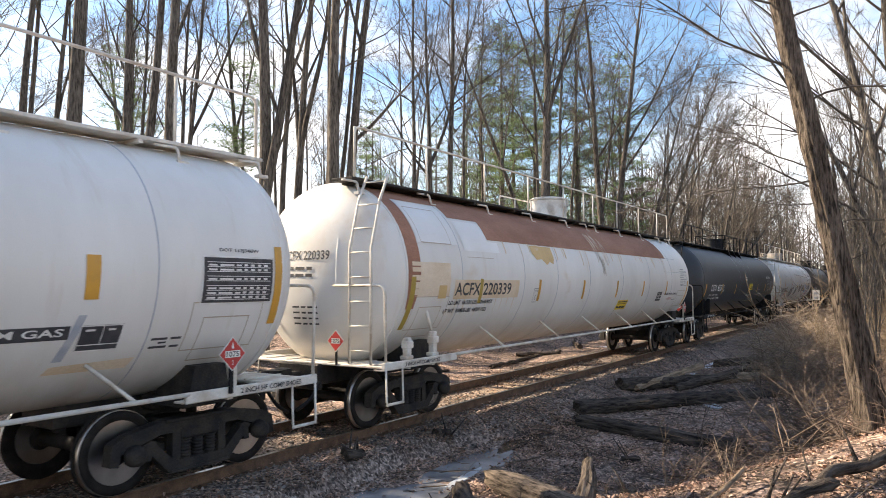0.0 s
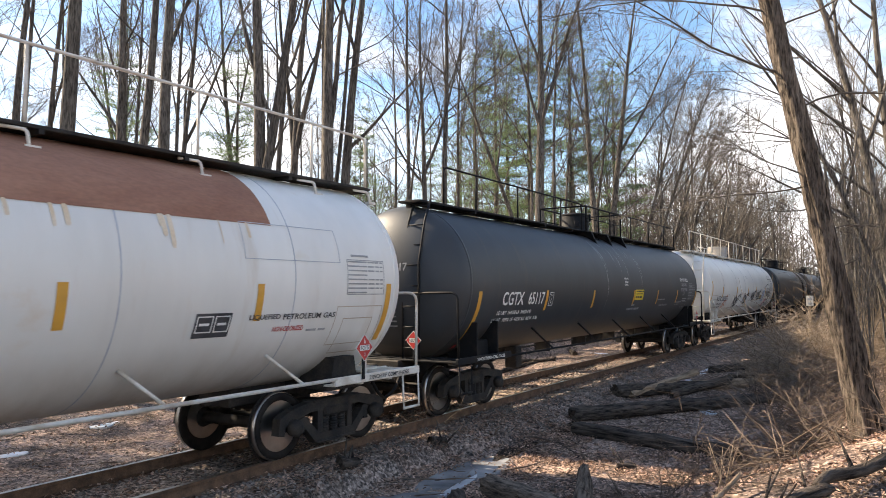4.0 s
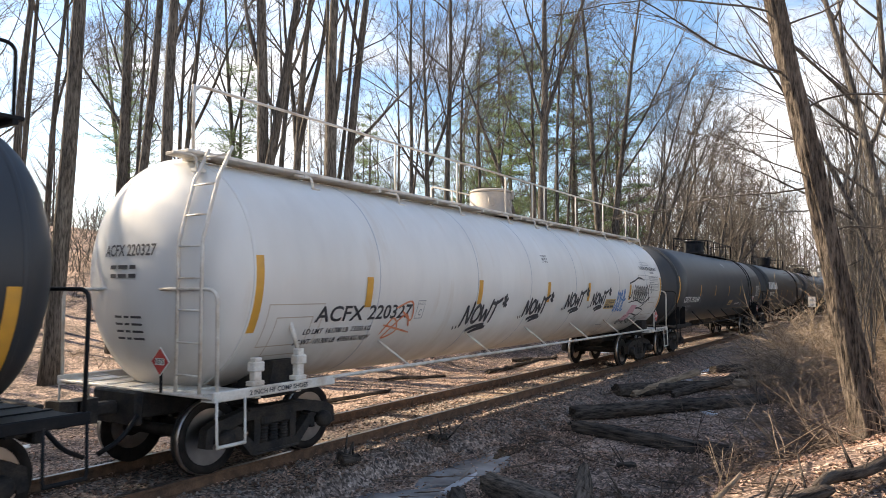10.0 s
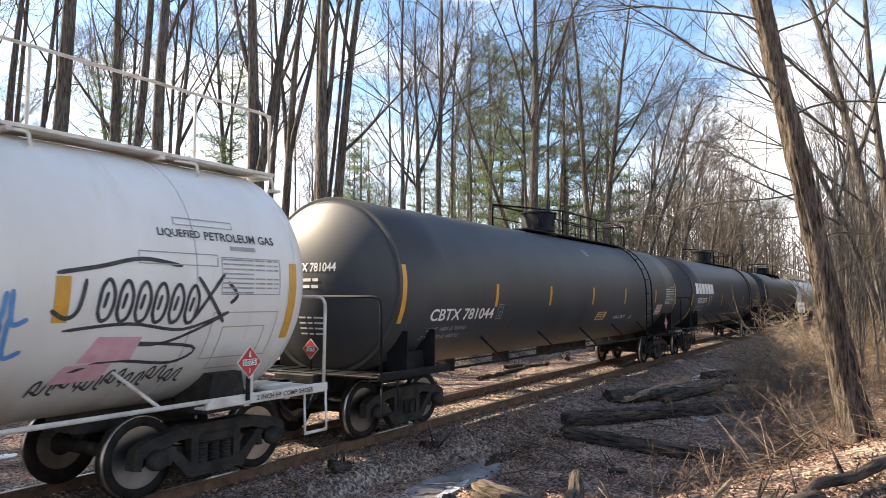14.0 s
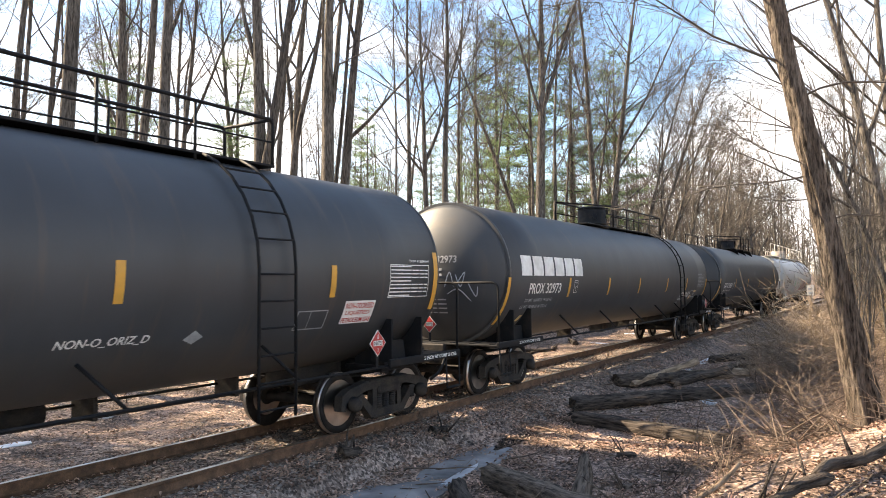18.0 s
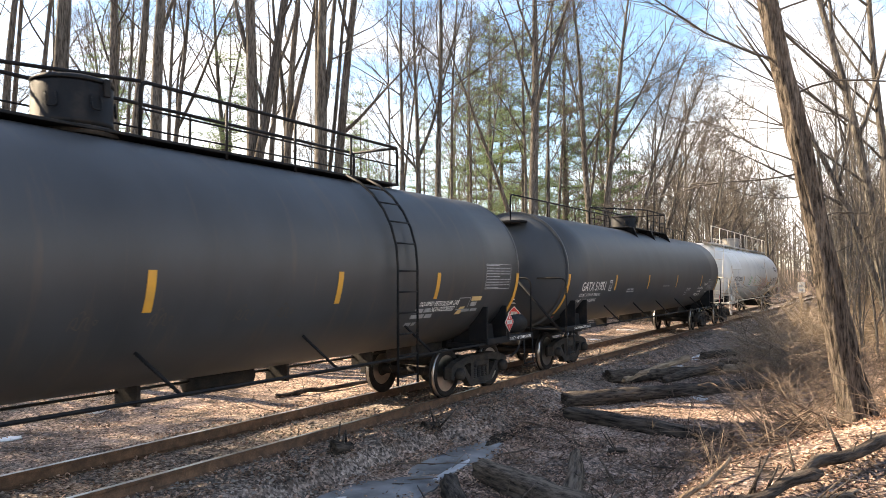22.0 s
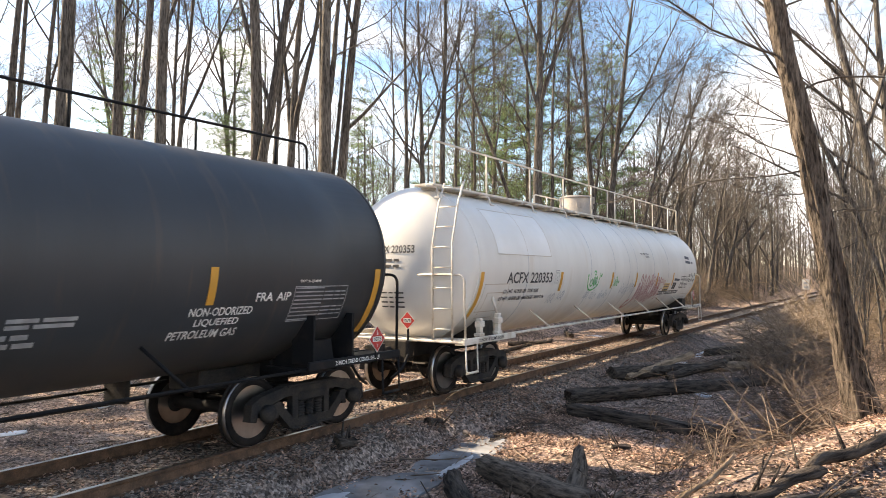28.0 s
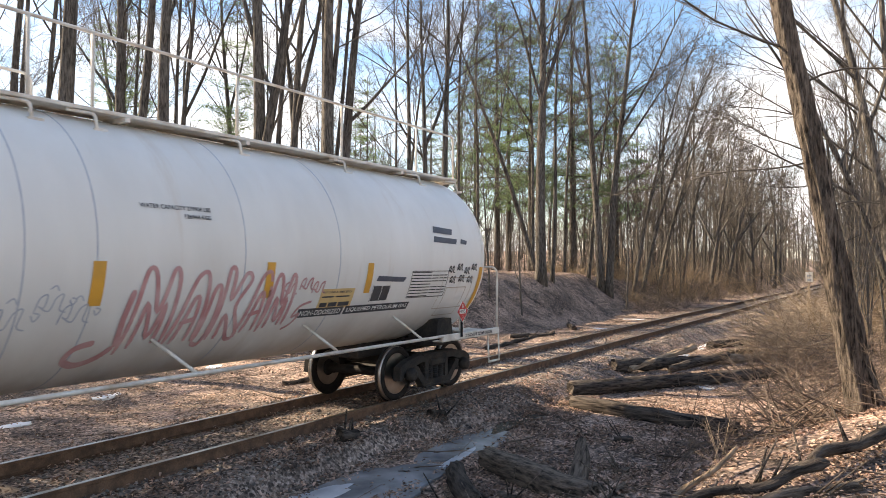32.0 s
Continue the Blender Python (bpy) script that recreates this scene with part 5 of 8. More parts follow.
def scribble(u, w, k, mat, label, r, lines):
    """One spray-painted scribble: curved lines in its own small frame, k high."""
    d = Decal()
    for ln in lines:
        d.stroke([(u + a * k, w + b * k) for a, b in ln], r)
    part("spray_tag", d.on_side(R), mat, car, label)


SWIRL = ([(0.0, 0.75), (0.1, 0.35), (0.35, 0.1), (0.8, 0.0), (1.3, 0.08), (1.75, 0.3), (1.9, 0.7), (2.05, 0.95)],
         [(0.62, 0.62), (0.45, 0.45), (0.55, 0.25), (0.8, 0.3), (0.85, 0.55), (0.65, 0.68)],
         [(0.95, 0.3), (1.0, 0.7), (1.15, 0.75), (1.12, 0.45), (1.0, 0.42), (1.2, 0.25), (1.3, 0.6), (1.45, 0.8), (1.5, 0.5), (1.35, 0.4), (1.6, 0.3)],
         [(0.9, 1.02), (1.1, 1.12), (1.3, 1.0), (1.2, 0.88), (1.05, 0.95)], [(-0.15, 0.9), (0.02, 0.8), (0.15, 0.95)], [(1.95, 1.0), (2.2, 0.8), (2.3, 1.0)])
KNOT = ([(0.0, 0.1), (0.1, 0.5), (0.3, 0.6), (0.25, 0.25), (0.1, 0.3), (0.4, 0.15), (0.55, 0.5), (0.75, 0.6), (0.7, 0.2), (0.9, 0.1)],
        [(0.35, 0.75), (0.5, 0.85), (0.6, 0.7)], [(0.95, 0.45), (1.05, 0.3), (1.15, 0.45), (1.0, 0.5)])

# white car with spray-painted tags
car, R, half, depth = white_car(STATIONS[3], "white tank car with black and blue spray-painted scribbles", fit_dome=M_DOMEGREY)
CARS.append(car)
number_block(car, R, M_INKB, "ACFX", "220327", -7.62, -5.36, 1.84, 0.22, 0.46)
load_lines(car, R, M_INKB, -7.75, 1.68, ("LD LMT  161700 LB  73350 KG", "LT WT  101300 LB  45950 KG NEW"), 0.075, 0.14)
plate_mark(car, R, M_INKG, -5.22, 1.82)
for x in (-6.55, -3.2, -0.09, 2.38, 5.65):
    stripe(car, R, x, 0.15, 2.47, 0.44, M_LABELT if x < -9 else M_YELLOW)
for s in (-1, 1):
    stripe(car, R, s * 8.73, 0.13, 2.70, 0.95, M_YELLOW)


def tag_word(u, w, k):
    """A four-letter spray tag as brush lines, k high."""
    S = lambda pts: [(u + a * k, w + b * k) for a, b in pts]
    return [S([(0.0, -0.02), (0.06, 0.4), (0.14, 0.78)]), S([(0.14, 0.78), (0.26, 0.42), (0.44, 0.08)]), S([(0.44, 0.08), (0.50, 0.5), (0.58, 0.92)]),
            S([(0.98, 0.78), (0.74, 0.62), (0.68, 0.3), (0.86, 0.14), (1.10, 0.26), (1.16, 0.56), (0.98, 0.78), (0.84, 0.7)]),
            S([(1.24, 0.80), (1.30, 0.45), (1.40, 0.16)]), S([(1.40, 0.16), (1.50, 0.42), (1.58, 0.62)]), S([(1.58, 0.62), (1.66, 0.36), (1.76, 0.14)]), S([(1.76, 0.14), (1.86, 0.6), (2.0, 1.0)]),
            S([(2.12, 0.08), (2.20, 0.5), (2.32, 0.95)]), S([(1.94, 0.86), (2.3, 0.84), (2.74, 1.02)]),
            S([(0.66, -0.16), (1.2, -0.02), (1.85, 0.02), (1.0, -0.26), (1.35, -0.16), (2.05, -0.06)]),
            S([(-0.42, -0.04), (-0.36, 0.0)]), S([(-0.22, -0.02), (-0.16, 0.02)]), S([(2.86, 1.10), (3.0, 0.82), (3.16, 0.70)]), S([(2.78, 0.80), (3.0, 0.88), (3.2, 1.02)]), S([(3.0, 1.2), (3.0, 0.9), (2.94, 0.66)])]


for i, (u, w, k) in enumerate(((-3.62, 1.62, 0.50), (-1.15, 1.74, 0.43), (1.02, 1.86, 0.43), (2.68, 1.88, 0.42))):
    d = Decal()
    for st in tag_word(u, w, k):
        part("spray_tag", Decal().stroke(st, 0.034).on_side(R, 0.009), M_GBLACK, car, "black spray-painted letter stroke")
d = Decal()
for ox, oz, k in ((4.6, 2.02, 0.9), (4.52, 1.72, 1.0)):
    for a in ([(0, 0.3), (0.05, 0.0), (0.18, 0.25), (0.28, 0.0), (0.34, 0.32)], [(0.4, 0.32), (0.42, 0.05), (0.56, 0.05), (0.6, 0.34)], [(0.66, 0.36), (0.68, 0.02), (0.84, 0.06)]):
        d.stroke([(ox + p[0] * k, oz + p[1] * k) for p in a], 0.024)
part("spray_tag", d.on_side(R, 0.009), M_GBLUE, car, "blue spray-painted scribble")
part("spray_patch", Decal().quad([(5.95, 1.62), (6.55, 1.62), (6.6, 1.86), (6.1, 1.88)]).quad([(5.75, 1.42), (6.3, 1.42), (6.35, 1.6), (5.85, 1.6)]).on_side(R, 0.008), M_PINK, car, "pink spray-painted patch")
INK = "black spray-painted bubble lettering"
for i in range(6):
    scribble(6.02 + i * 0.21, 2.04 - 0.01 * i, 0.62, M_GBLACK, INK, 0.020, ([(0.0, 0.1), (0.05, 0.5), (0.18, 0.66), (0.28, 0.42), (0.22, 0.08), (0.08, 0.0), (0.0, 0.16)], [(0.10, 0.2), (0.16, 0.46)]))
scribble(5.5, 1.95, 1.0, M_GBLACK, INK, 0.022, ([(0.05, 0.2), (0.2, 0.12), (0.32, 0.2), (0.38, 0.5)], [(0.08, 0.55), (0.5, 0.62), (1.0, 0.72), (1.5, 0.66)]))
scribble(7.2, 2.0, 1.0, M_GBLACK, INK, 0.022, ([(0.0, 0.02), (0.2, 0.3), (0.4, 0.55)], [(0.02, 0.5), (0.25, 0.22), (0.45, -0.02)], [(0.45, 0.45), (0.6, 0.3), (0.5, 0.2)]))
scribble(5.6, 1.5, 1.0, M_GBLACK, INK, 0.017, ([(0.1, 0.45), (0.8, 0.5), (1.5, 0.42), (2.1, 0.6), (1.3, 0.28), (0.6, 0.32), (1.7, 0.22), (1.5, 0.05), (0.7, 0.12), (0.25, 0.0)],))
for i in range(7):
    scribble(5.6 + i * 0.25, 1.28 + 0.05 * (i % 2), 0.30, M_GBLACK, "small black scribble", 0.012, KNOT[:1])
d = Decal()
d.stroke([(-6.0, 1.6), (-5.8, 1.85), (-5.6, 1.65), (-5.9, 1.55), (-5.5, 1.9), (-5.3, 1.7)], 0.016).stroke([(-5.8, 2.0), (-5.4, 2.1), (-5.3, 1.8), (-5.6, 1.95)], 0.016).stroke([(-6.0, 1.75), (-5.2, 1.6)], 0.014)
part("spray_tag", d.on_side(R, 0.010), M_GORANGE, car, "orange spray-painted scribble")
p = part("emergency_label", Decal().rect(3.72, 4.50, 1.80, 2.06).on_side(R, 0.006), M_LABELT, car, "tan emergency label")
part("label_lettering", Decal().text("FOR CHEMICAL EMERGENCY", 3.76, 1.995, 0.035, 0.68).bars(3.76, 1.955, 0.018, (0.2, 0.4)).bars(3.76, 1.92, 0.018, (0.3, 0.25)).bars(3.75, 1.83, 0.06, (0.18, 0.2, 0.26), 0.03).on_side(R, 0.010), M_INKB, p)
text_on(car, R, M_INKB, "LIQUEFIED PETROLEUM GAS", 6.72, 2.92, 0.10, 1.72, "contents_name")
data_panel(car, R, 7.55, 8.50, 2.30, 2.74, 8, M_INKG)
part("stencil", Decal().frame_of(6.95, 7.8, 3.07, 3.16, 0.012).frame_of(6.45, 7.5, 2.62, 2.76, 0.012).bars(7.7, 2.82, 0.05, (0.4,)).bars(4.0, 1.35, 0.025, (0.3, 0.1)).on_side(R), M_INKG, car)
for _i, _w in enumerate(("WATER CAPY", "280205 LB", "127 099 KG")):
    text_on(car, R, M_INKB, _w, -0.36 + 0.02 * _i, 3.02 - 0.062 * _i, 0.045, 0.33 - 0.03 * _i)
head_marks(car, R, M_INKB, "ACFX 220327", half, depth)
head_placard(car, R, half, depth)
seams(car, R, (-6.3, -3.3, -1.0, 1.5, 4.7, 7.2), M_GGREY)

# black car, centre platform, ladder on its side
car, R, half, depth = black_car(STATIONS[4], "black tank car with railed centre platform and side ladder", R=1.50, paint=M_BLACK2, half=8.80, depth=0.42, sign_at=(6.71, 1.40), dished=True, shift=-0.27)
CARS.append(car)
black_platform(car, R, -2.1, 5.7, -0.35, 0.66, gussets=False, near=0.2)


def side_ladder(car, R, x0, x1):
    g = Geo()
    for x in (x0, x1):
        pts = [(x, -R - 0.10, 0.62), (x, -R - 0.10, TANK_Z)]
        for i in range(1, 7):
            a = i * 0.2
            pts.append((x, -(R + 0.10) * math.cos(a), TANK_Z + (R + 0.10) * math.sin(a)))
        g.tube(pts, 0.022, 6)
    lad = part("side_ladder", g, M_BLACKFIT, car)
    for i in range(10):
        if i < 6:
            p = (-R - 0.10, 0.75 + i * 0.33)
        else:
            a = (i - 5) * 0.23
            p = (-(R + 0.10) * math.cos(a), TANK_Z + (R + 0.10) * math.sin(a))
        part("rung", Geo().rod((x0, *p), (x1, *p), 0.014), M_BLACKFIT, lad)


side_ladder(car, R, 4.36, 4.99)
number_block(car, R, M_INKW, "CBTX", "781044", -8.05, -5.72, 1.86, 0.21, 0.44)
plate_mark(car, R, M_INKG, -5.56, 1.84)
load_lines(car, R, M_INKG, -8.0, 1.68, ("LD LMT  166000 LB  75300 KG", "LT WT   97000 LB  44000 KG"), 0.07, 0.14)
for x in (-5.7, -3.0, -0.15, 2.58, 5.85):
    stripe(car, R, x, 0.11, 2.53, 0.44, M_YELLOW)
stripe(car, R, -8.96, 0.12, 2.80, 0.95, M_YELLOW)
stripe(car, R, 8.45, 0.12, 2.79, 0.95, M_YELLOW)
p = part("emergency_label", Decal().quad([(0.45, 1.66), (1.18, 1.66), (1.22, 1.88), (0.5, 1.88)]).on_side(R, 0.006), M_LABELT, car, "tan emergency label")
part("label_lettering", Decal().bars(0.56, 1.82, 0.03, (0.5,)).bars(0.54, 1.77, 0.02, (0.52,)).bars(0.52, 1.69, 0.055, (0.15, 0.16, 0.2), 0.03).on_side(R, 0.010), M_INKB, p)
text_on(car, R, M_INKW, "NON-O_ORIZ_D", 2.02, 1.65, 0.10, 1.04, "contents_name", 0.2)
part("stencil", Decal().bars(0.0, 3.50, 0.04, (0.2, 0.14)).bars(0.06, 3.44, 0.04, (0.3,)).bars(0.1, 3.38, 0.04, (0.26,)).frame_of(5.25, 5.85, 1.66, 1.92, 0.016).rect(5.5, 5.51, 1.66, 1.92).quad([(3.52, 1.66), (3.67, 1.60), (3.79, 1.68), (3.65, 1.76)]).on_side(R), M_INKG, car)
p = part("contents_label", Decal().rect(6.18, 6.88, 1.70, 2.03).on_side(R, 0.006), M_INKW, car, "white label with red lettering")
part("label_letters", Decal().text("NON-ODORIZED", 6.21, 1.92, 0.08, 0.64).text("LIQUEFIED", 6.24, 1.82, 0.07, 0.55).text("PETROLEUM GAS", 6.2, 1.72, 0.07, 0.66).on_side(R, 0.010), M_RED, p)
data_panel(car, R, 7.16, 8.24, 2.06, 2.57, 9, M_INKW)
text_on(car, R, M_INKW, "DOT 112J340W", 7.7, 2.60, 0.05, 0.55)
head_marks(car, R, M_INKW, "CBTX 781044", half, depth, dished=True)
head_placard(car, R, half, depth, y=0.05)
part("stencil", Decal().text("2 INCH HF COMP SHOES", 8.0, 1.03, 0.06, 1.0).flat(-1.567), M_INKW, car)

# black car with a large white name drawn as plain blocks
car, R, half, depth = black_car(STATIONS[5], "black tank car with large white block mark and railed platform", R=1.51, paint=M_BLACK2, half=8.80, depth=0.42, sign_at=(7.92, 1.40), dished=True, shift=-0.27)
CARS.append(car)
black_platform(car, R, -2.1, 5.6, -0.35, 0.66, gussets=False, near=0.2)
side_ladder(car, R, 4.0, 4.55)
for i in range(6):
    u = -8.55 + i * 0.585
    d = Decal().rect(u, u + 0.50, 2.42, 2.84)
    part("block_mark", d.on_side(R, 0.008), M_INKW, car, "large white block mark")
number_block(car, R, M_INKW, "PROX", "32973", -8.12, -6.42, 2.03, 0.23, 0.46)
load_lines(car, R, M_INKG, -8.2, 1.86, ("LD LMT  164600 LB  74 650 KG", "LT WT   98400 LB  44 650 KG"), 0.07, 0.14)
plate_mark(car, R, M_INKW, -5.62, 2.02)
for x in (-5.9, -3.1, -0.36, 2.75, 5.39):
    stripe(car, R, x, 0.11, 2.38, 0.45, M_YELLOW)
stripe(car, R, -9.10, 0.12, 2.38, 0.95, M_YELLOW)
stripe(car, R, 8.50, 0.12, 2.38, 0.95, M_YELLOW)
part("dirty_mark", Decal().quad([(-8.2, 1.45), (-8.05, 1.45), (-7.95, 1.58), (-8.1, 1.58)]).quad([(6.3, 1.62), (6.5, 1.62), (6.58, 1.76), (6.4, 1.76)]).rect(6.72, 7.1, 1.86, 1.94).on_side(R), M_LABELT, car)
text_on(car, R, M_INKW, "LIQUEFIED PETROLEUM GAS", 4.97, 1.80, 0.085, 1.3, "contents_name", 0.25)
text_on(car, R, M_INKW, "NON-ODORIZED", 5.4, 1.70, 0.085, 0.78, "contents_name", 0.25)
d = Decal().bars(4.9, 1.70, 0.07, (0.25, 0.2)).bars(4.85, 1.60, 0.07, (0.4, 0.22)).bars(4.8, 1.48, 0.06, (0.18, 0.1)).bars(6.5, 1.66, 0.05, (0.3, 0.25)).frame_of(6.26, 6.68, 1.70, 1.93, 0.016).bars(6.75, 1.76, 0.08, (0.22,))
part("stencil", d.on_side(R), M_INKG, car)
data_panel(car, R, 7.12, 8.18, 2.07, 2.56, 9, M_INKG)
d = Decal()
for a in ([(0.3, 2.2), (0.42, 2.5), (0.5, 2.2)], [(0.55, 2.45), (0.65, 2.2), (0.75, 2.5), (0.6, 2.3)], [(0.35, 2.05), (0.6, 2.15), (0.85, 1.9)], [(0.8, 2.3), (0.95, 2.0), (1.0, 2.2)]):
    d.stroke([(p[0] - 0.1, p[1]) for p in a], 0.010)
part("spray_tag", d.on_head(R, half, depth, dished=True), M_GGREY, car, "thin grey scribble on the end")
for u in (-1.2, -0.3, 0.9, 1.6):
    scribble(u, 1.75, 0.26, M_FAINT, "faint brown scribble", 0.007, KNOT)
head_marks(car, R, M_INKG, "PROX 32973", half, depth, dished=True)
head_placard(car, R, half, depth, y=0.20)
g = Geo().lathe([(8.36, 0.0), (8.38, 0.14), (8.42, 0.2), (9.2, 0.2), (9.24, 0.14), (9.26, 0.0)], "x", 16, (0, -1.2, 1.3))
part("end_reservoir", g, M_BLACKFIT, car, "black air reservoir on the end platform")
part("stencil", Decal().text("2 INCH HF COMP SHOES", 8.0, 1.03, 0.06, 1.0).text("2 INCH HF COMP SHOES", -8.8, 1.03, 0.06, 1.0).flat(-1.567), M_INKW, car)

# black car with a handrail along the whole top
car, R, half, depth = black_car(STATIONS[6], "black tank car with slim top handrail and square dome platform", R=1.49, half=9.10, depth=0.44, sign_at=(8.9, 1.33), dished=True, shift=0.13)
CARS.append(car)
z = TANK_Z + R
for a, b, posts in ((-9.3, -1.75, (-7.0, -4.9, -3.2)), (3.3, 9.0, (5.0, 6.8, 8.3))):
    rail = part("top_handrail", Geo().tube(loop_path([(a, -0.10, z - 0.35), (a, -0.10, z + 0.42), (b, -0.10, z + 0.42), (b, -0.10, z - 0.02)], 0.14), 0.020, 8), M_BLACKFIT, car)
    for x in posts:
        part("rail_post", Geo().rod((x, -0.10, z - 0.05), (x, -0.10, z + 0.42), 0.02), M_BLACKFIT, rail)
black_platform(car, R, -1.5, 3.2, 0.15, 0.72, drum=0.44, tall=0.52, near=0.7)
part("red_reflector", Decal().rect(-8.80, -8.66, 1.26, 1.33).on_side(R), M_RED, car)
ladder(car, -9.42, 1.28, 0.90, 1.08, 3.9, M_BLACKFIT, R, 0.30, 8)
part("head_bracket", Geo().box(-9.45, -8.95, -0.45, 0.30, 3.66, 3.72, 0.01).box(-9.05, -8.95, -0.25, 0.10, 3.30, 3.70, 0.01), M_BLACKFIT, car)
part("end_stay", Geo().rod((-9.40, -0.35, 2.2), (-9.30, -1.35, 1.08), 0.03), M_BLACKFIT, car)
number_block(car, R, M_INKW, "GATX", "51951", -7.88, -6.10, 1.94, 0.24, 0.50)
load_lines(car, R, M_INKW, -7.9, 1.80, ("LD LMT  163300 LB  74000 KG", "LT WT   99700 LB  45200 KG"), 0.08, 0.15)
plate_mark(car, R, M_INKW, -5.78, 1.92)
for x in (-5.24, -1.9, 1.82, 5.95):
    stripe(car, R, x, 0.11, 2.37, 0.44, M_YELLOW)
stripe(car, R, -8.88, 0.13, 2.38, 0.98, M_YELLOW)
stripe(car, R, 9.06, 0.13, 2.36, 0.95, M_YELLOW)
part("stencil", Decal().bars(-4.0, 1.92, 0.04, (0.3, 0.25)).bars(-4.05, 1.85, 0.04, (0.4, 0.3)).bars(0.0, 1.98, 0.03, (0.5, 0.3)).bars(3.7, 1.84, 0.04, (0.3, 0.34)).bars(3.7, 1.78, 0.04, (0.22, 0.4)).bars(3.6, 1.68, 0.05, (0.14, 0.16)).bars(3.58, 1.60, 0.05, (0.2, 0.2)).on_side(R), M_INKG, car)
text_on(car, R, M_INKW, "NON-ODORIZED", 5.70, 1.80, 0.10, 0.95, "contents_name")
text_on(car, R, M_INKW, "LIQUEFIED", 5.82, 1.67, 0.10, 0.66, "contents_name")
text_on(car, R, M_INKW, "PETROLEUM GAS", 5.52, 1.54, 0.10, 1.0, "contents_name")
text_on(car, R, M_INKW, "FRA AIP", 6.66, 1.95, 0.11, 0.6, "contents_name")
data_panel(car, R, 7.32, 8.40, 1.66, 2.13, 9, M_INKG)
text_on(car, R, M_INKW, "DOT 112J340W", 7.4, 2.17, 0.045, 0.4)
head_marks(car, R, M_INKW, "GATX 51951", half, depth, h=0.115, dished=True)
head_placard(car, R, half, depth, y=-0.25)
part("stencil", Decal().text("2 INCH TREAD COND. SHOES", -8.8, 1.03, 0.06, 1.1).text("2 INCH TREAD COND. SHOES", 8.0, 1.03, 0.06, 1.0).flat(-1.567), M_INKW, car)

# last white car
car, R, half, depth = white_car(STATIONS[7], "white tank car with faded red scribble, last of the train", fit_dome=M_DOMEGREY)
CARS.append(car)
number_block(car, R, M_INKB, "ACFX", "220353", -7.62, -5.36, 2.10, 0.23, 0.44)
load_lines(car, R, M_INKB, -7.66, 1.90, ("LD LMT  161500 LBS  73250 KGS", "LT WT  101500 LBS  46050 KGS  NEW 9-96"), 0.08, 0.145)
plate_mark(car, R, M_INKG, -5.18, 2.08)
for x in (-4.80, -1.15, 1.08, 3.38, 5.40):
    stripe(car, R, x, 0.14, 2.34, 0.44, M_YELLOW)
stripe(car, R, -8.68, 0.13, 2.33, 0.90, M_YELLOW)
stripe(car, R, 8.75, 0.12, 2.28, 0.85, M_YELLOW)
part("panel_edge", Decal().frame_of(-8.05, -5.42, 2.68, 3.60, 0.012).rect(-6.66, -6.648, 2.68, 3.6).on_side(R, 0.006), M_PATCHGREY, car)
part("white_panel", Decal().rect(-8.03, -5.44, 2.70, 3.58).on_side(R, 0.004), M_PATCHW, car, "clean white repainted panel")
GREEN, GREY = "green spray-painted scribble", "thin grey scribble"
scribble(-3.05, 1.88, 0.44, M_GGREEN, GREEN, 0.017, SWIRL)
scribble(-0.95, 1.93, 0.34, M_GGREEN, GREEN, 0.013, KNOT)
for u, w, k in ((-5.3, 1.58, 0.42), (-4.75, 1.64, 0.4), (-3.0, 1.62, 0.36), (-2.55, 1.60, 0.36), (-1.9, 1.60, 0.30), (-1.55, 1.62, 0.28), (-0.25, 1.72, 0.36), (0.1, 1.66, 0.4), (0.5, 1.82, 0.34), (0.75, 1.70, 0.36)):
    scribble(u, w, k, M_GGREY, GREY, 0.008, KNOT if u > -3 else KNOT[:1] + SWIRL[1:2])
RED = "large faded red spray-painted letter"
# tall angular letters, each an outer and an inner outline
SHAPES = (([(0.0, 0.0), (0.10, 0.9), (0.24, 1.0), (0.36, 0.5), (0.50, 1.0), (0.60, 0.9), (0.58, 0.1)], [(0.14, 0.06), (0.20, 0.62), (0.34, 0.18), (0.46, 0.6), (0.46, 0.1)]),
          ([(0.0, 0.02), (0.16, 0.72), (0.30, 0.98), (0.44, 0.9), (0.46, 0.05)], [(0.12, 0.04), (0.24, 0.6), (0.34, 0.62), (0.34, 0.06)], [(0.12, 0.32), (0.36, 0.38)]),
          ([(0.0, 0.0), (0.06, 0.8), (0.20, 0.86), (0.18, 0.02), (0.0, 0.0)],),
          ([(0.0, 0.0), (0.06, 0.95), (0.18, 0.98), (0.17, 0.58), (0.38, 0.95), (0.50, 0.86), (0.30, 0.48), (0.52, 0.06), (0.38, 0.0), (0.16, 0.36), (0.15, 0.0)],))
for i, (kind, u, h) in enumerate(((0, 1.52, 0.88), (1, 2.08, 0.84), (2, 2.50, 0.72), (3, 2.68, 0.82), (1, 3.08, 0.78), (0, 3.44, 0.70))):
    scribble(u, 1.36 + 0.02 * i, h, M_GRED, RED, 0.026, SHAPES[kind])
scribble(0.98, 1.28, 0.85, M_GRED, RED, 0.034, ([(0.30, 0.28), (0.08, 0.22), (0.02, 0.08), (0.2, 0.0), (0.42, 0.06), (0.58, 0.2)], [(0.62, 0.9), (0.56, 0.55), (0.60, 0.2)]))
scribble(3.9, 1.46, 0.4, M_GRED, "faded red scribble", 0.018, ([(0.0, 0.0), (0.3, 0.16), (0.5, 0.5), (0.2, 0.4), (0.4, 0.75), (0.9, 0.9)],))
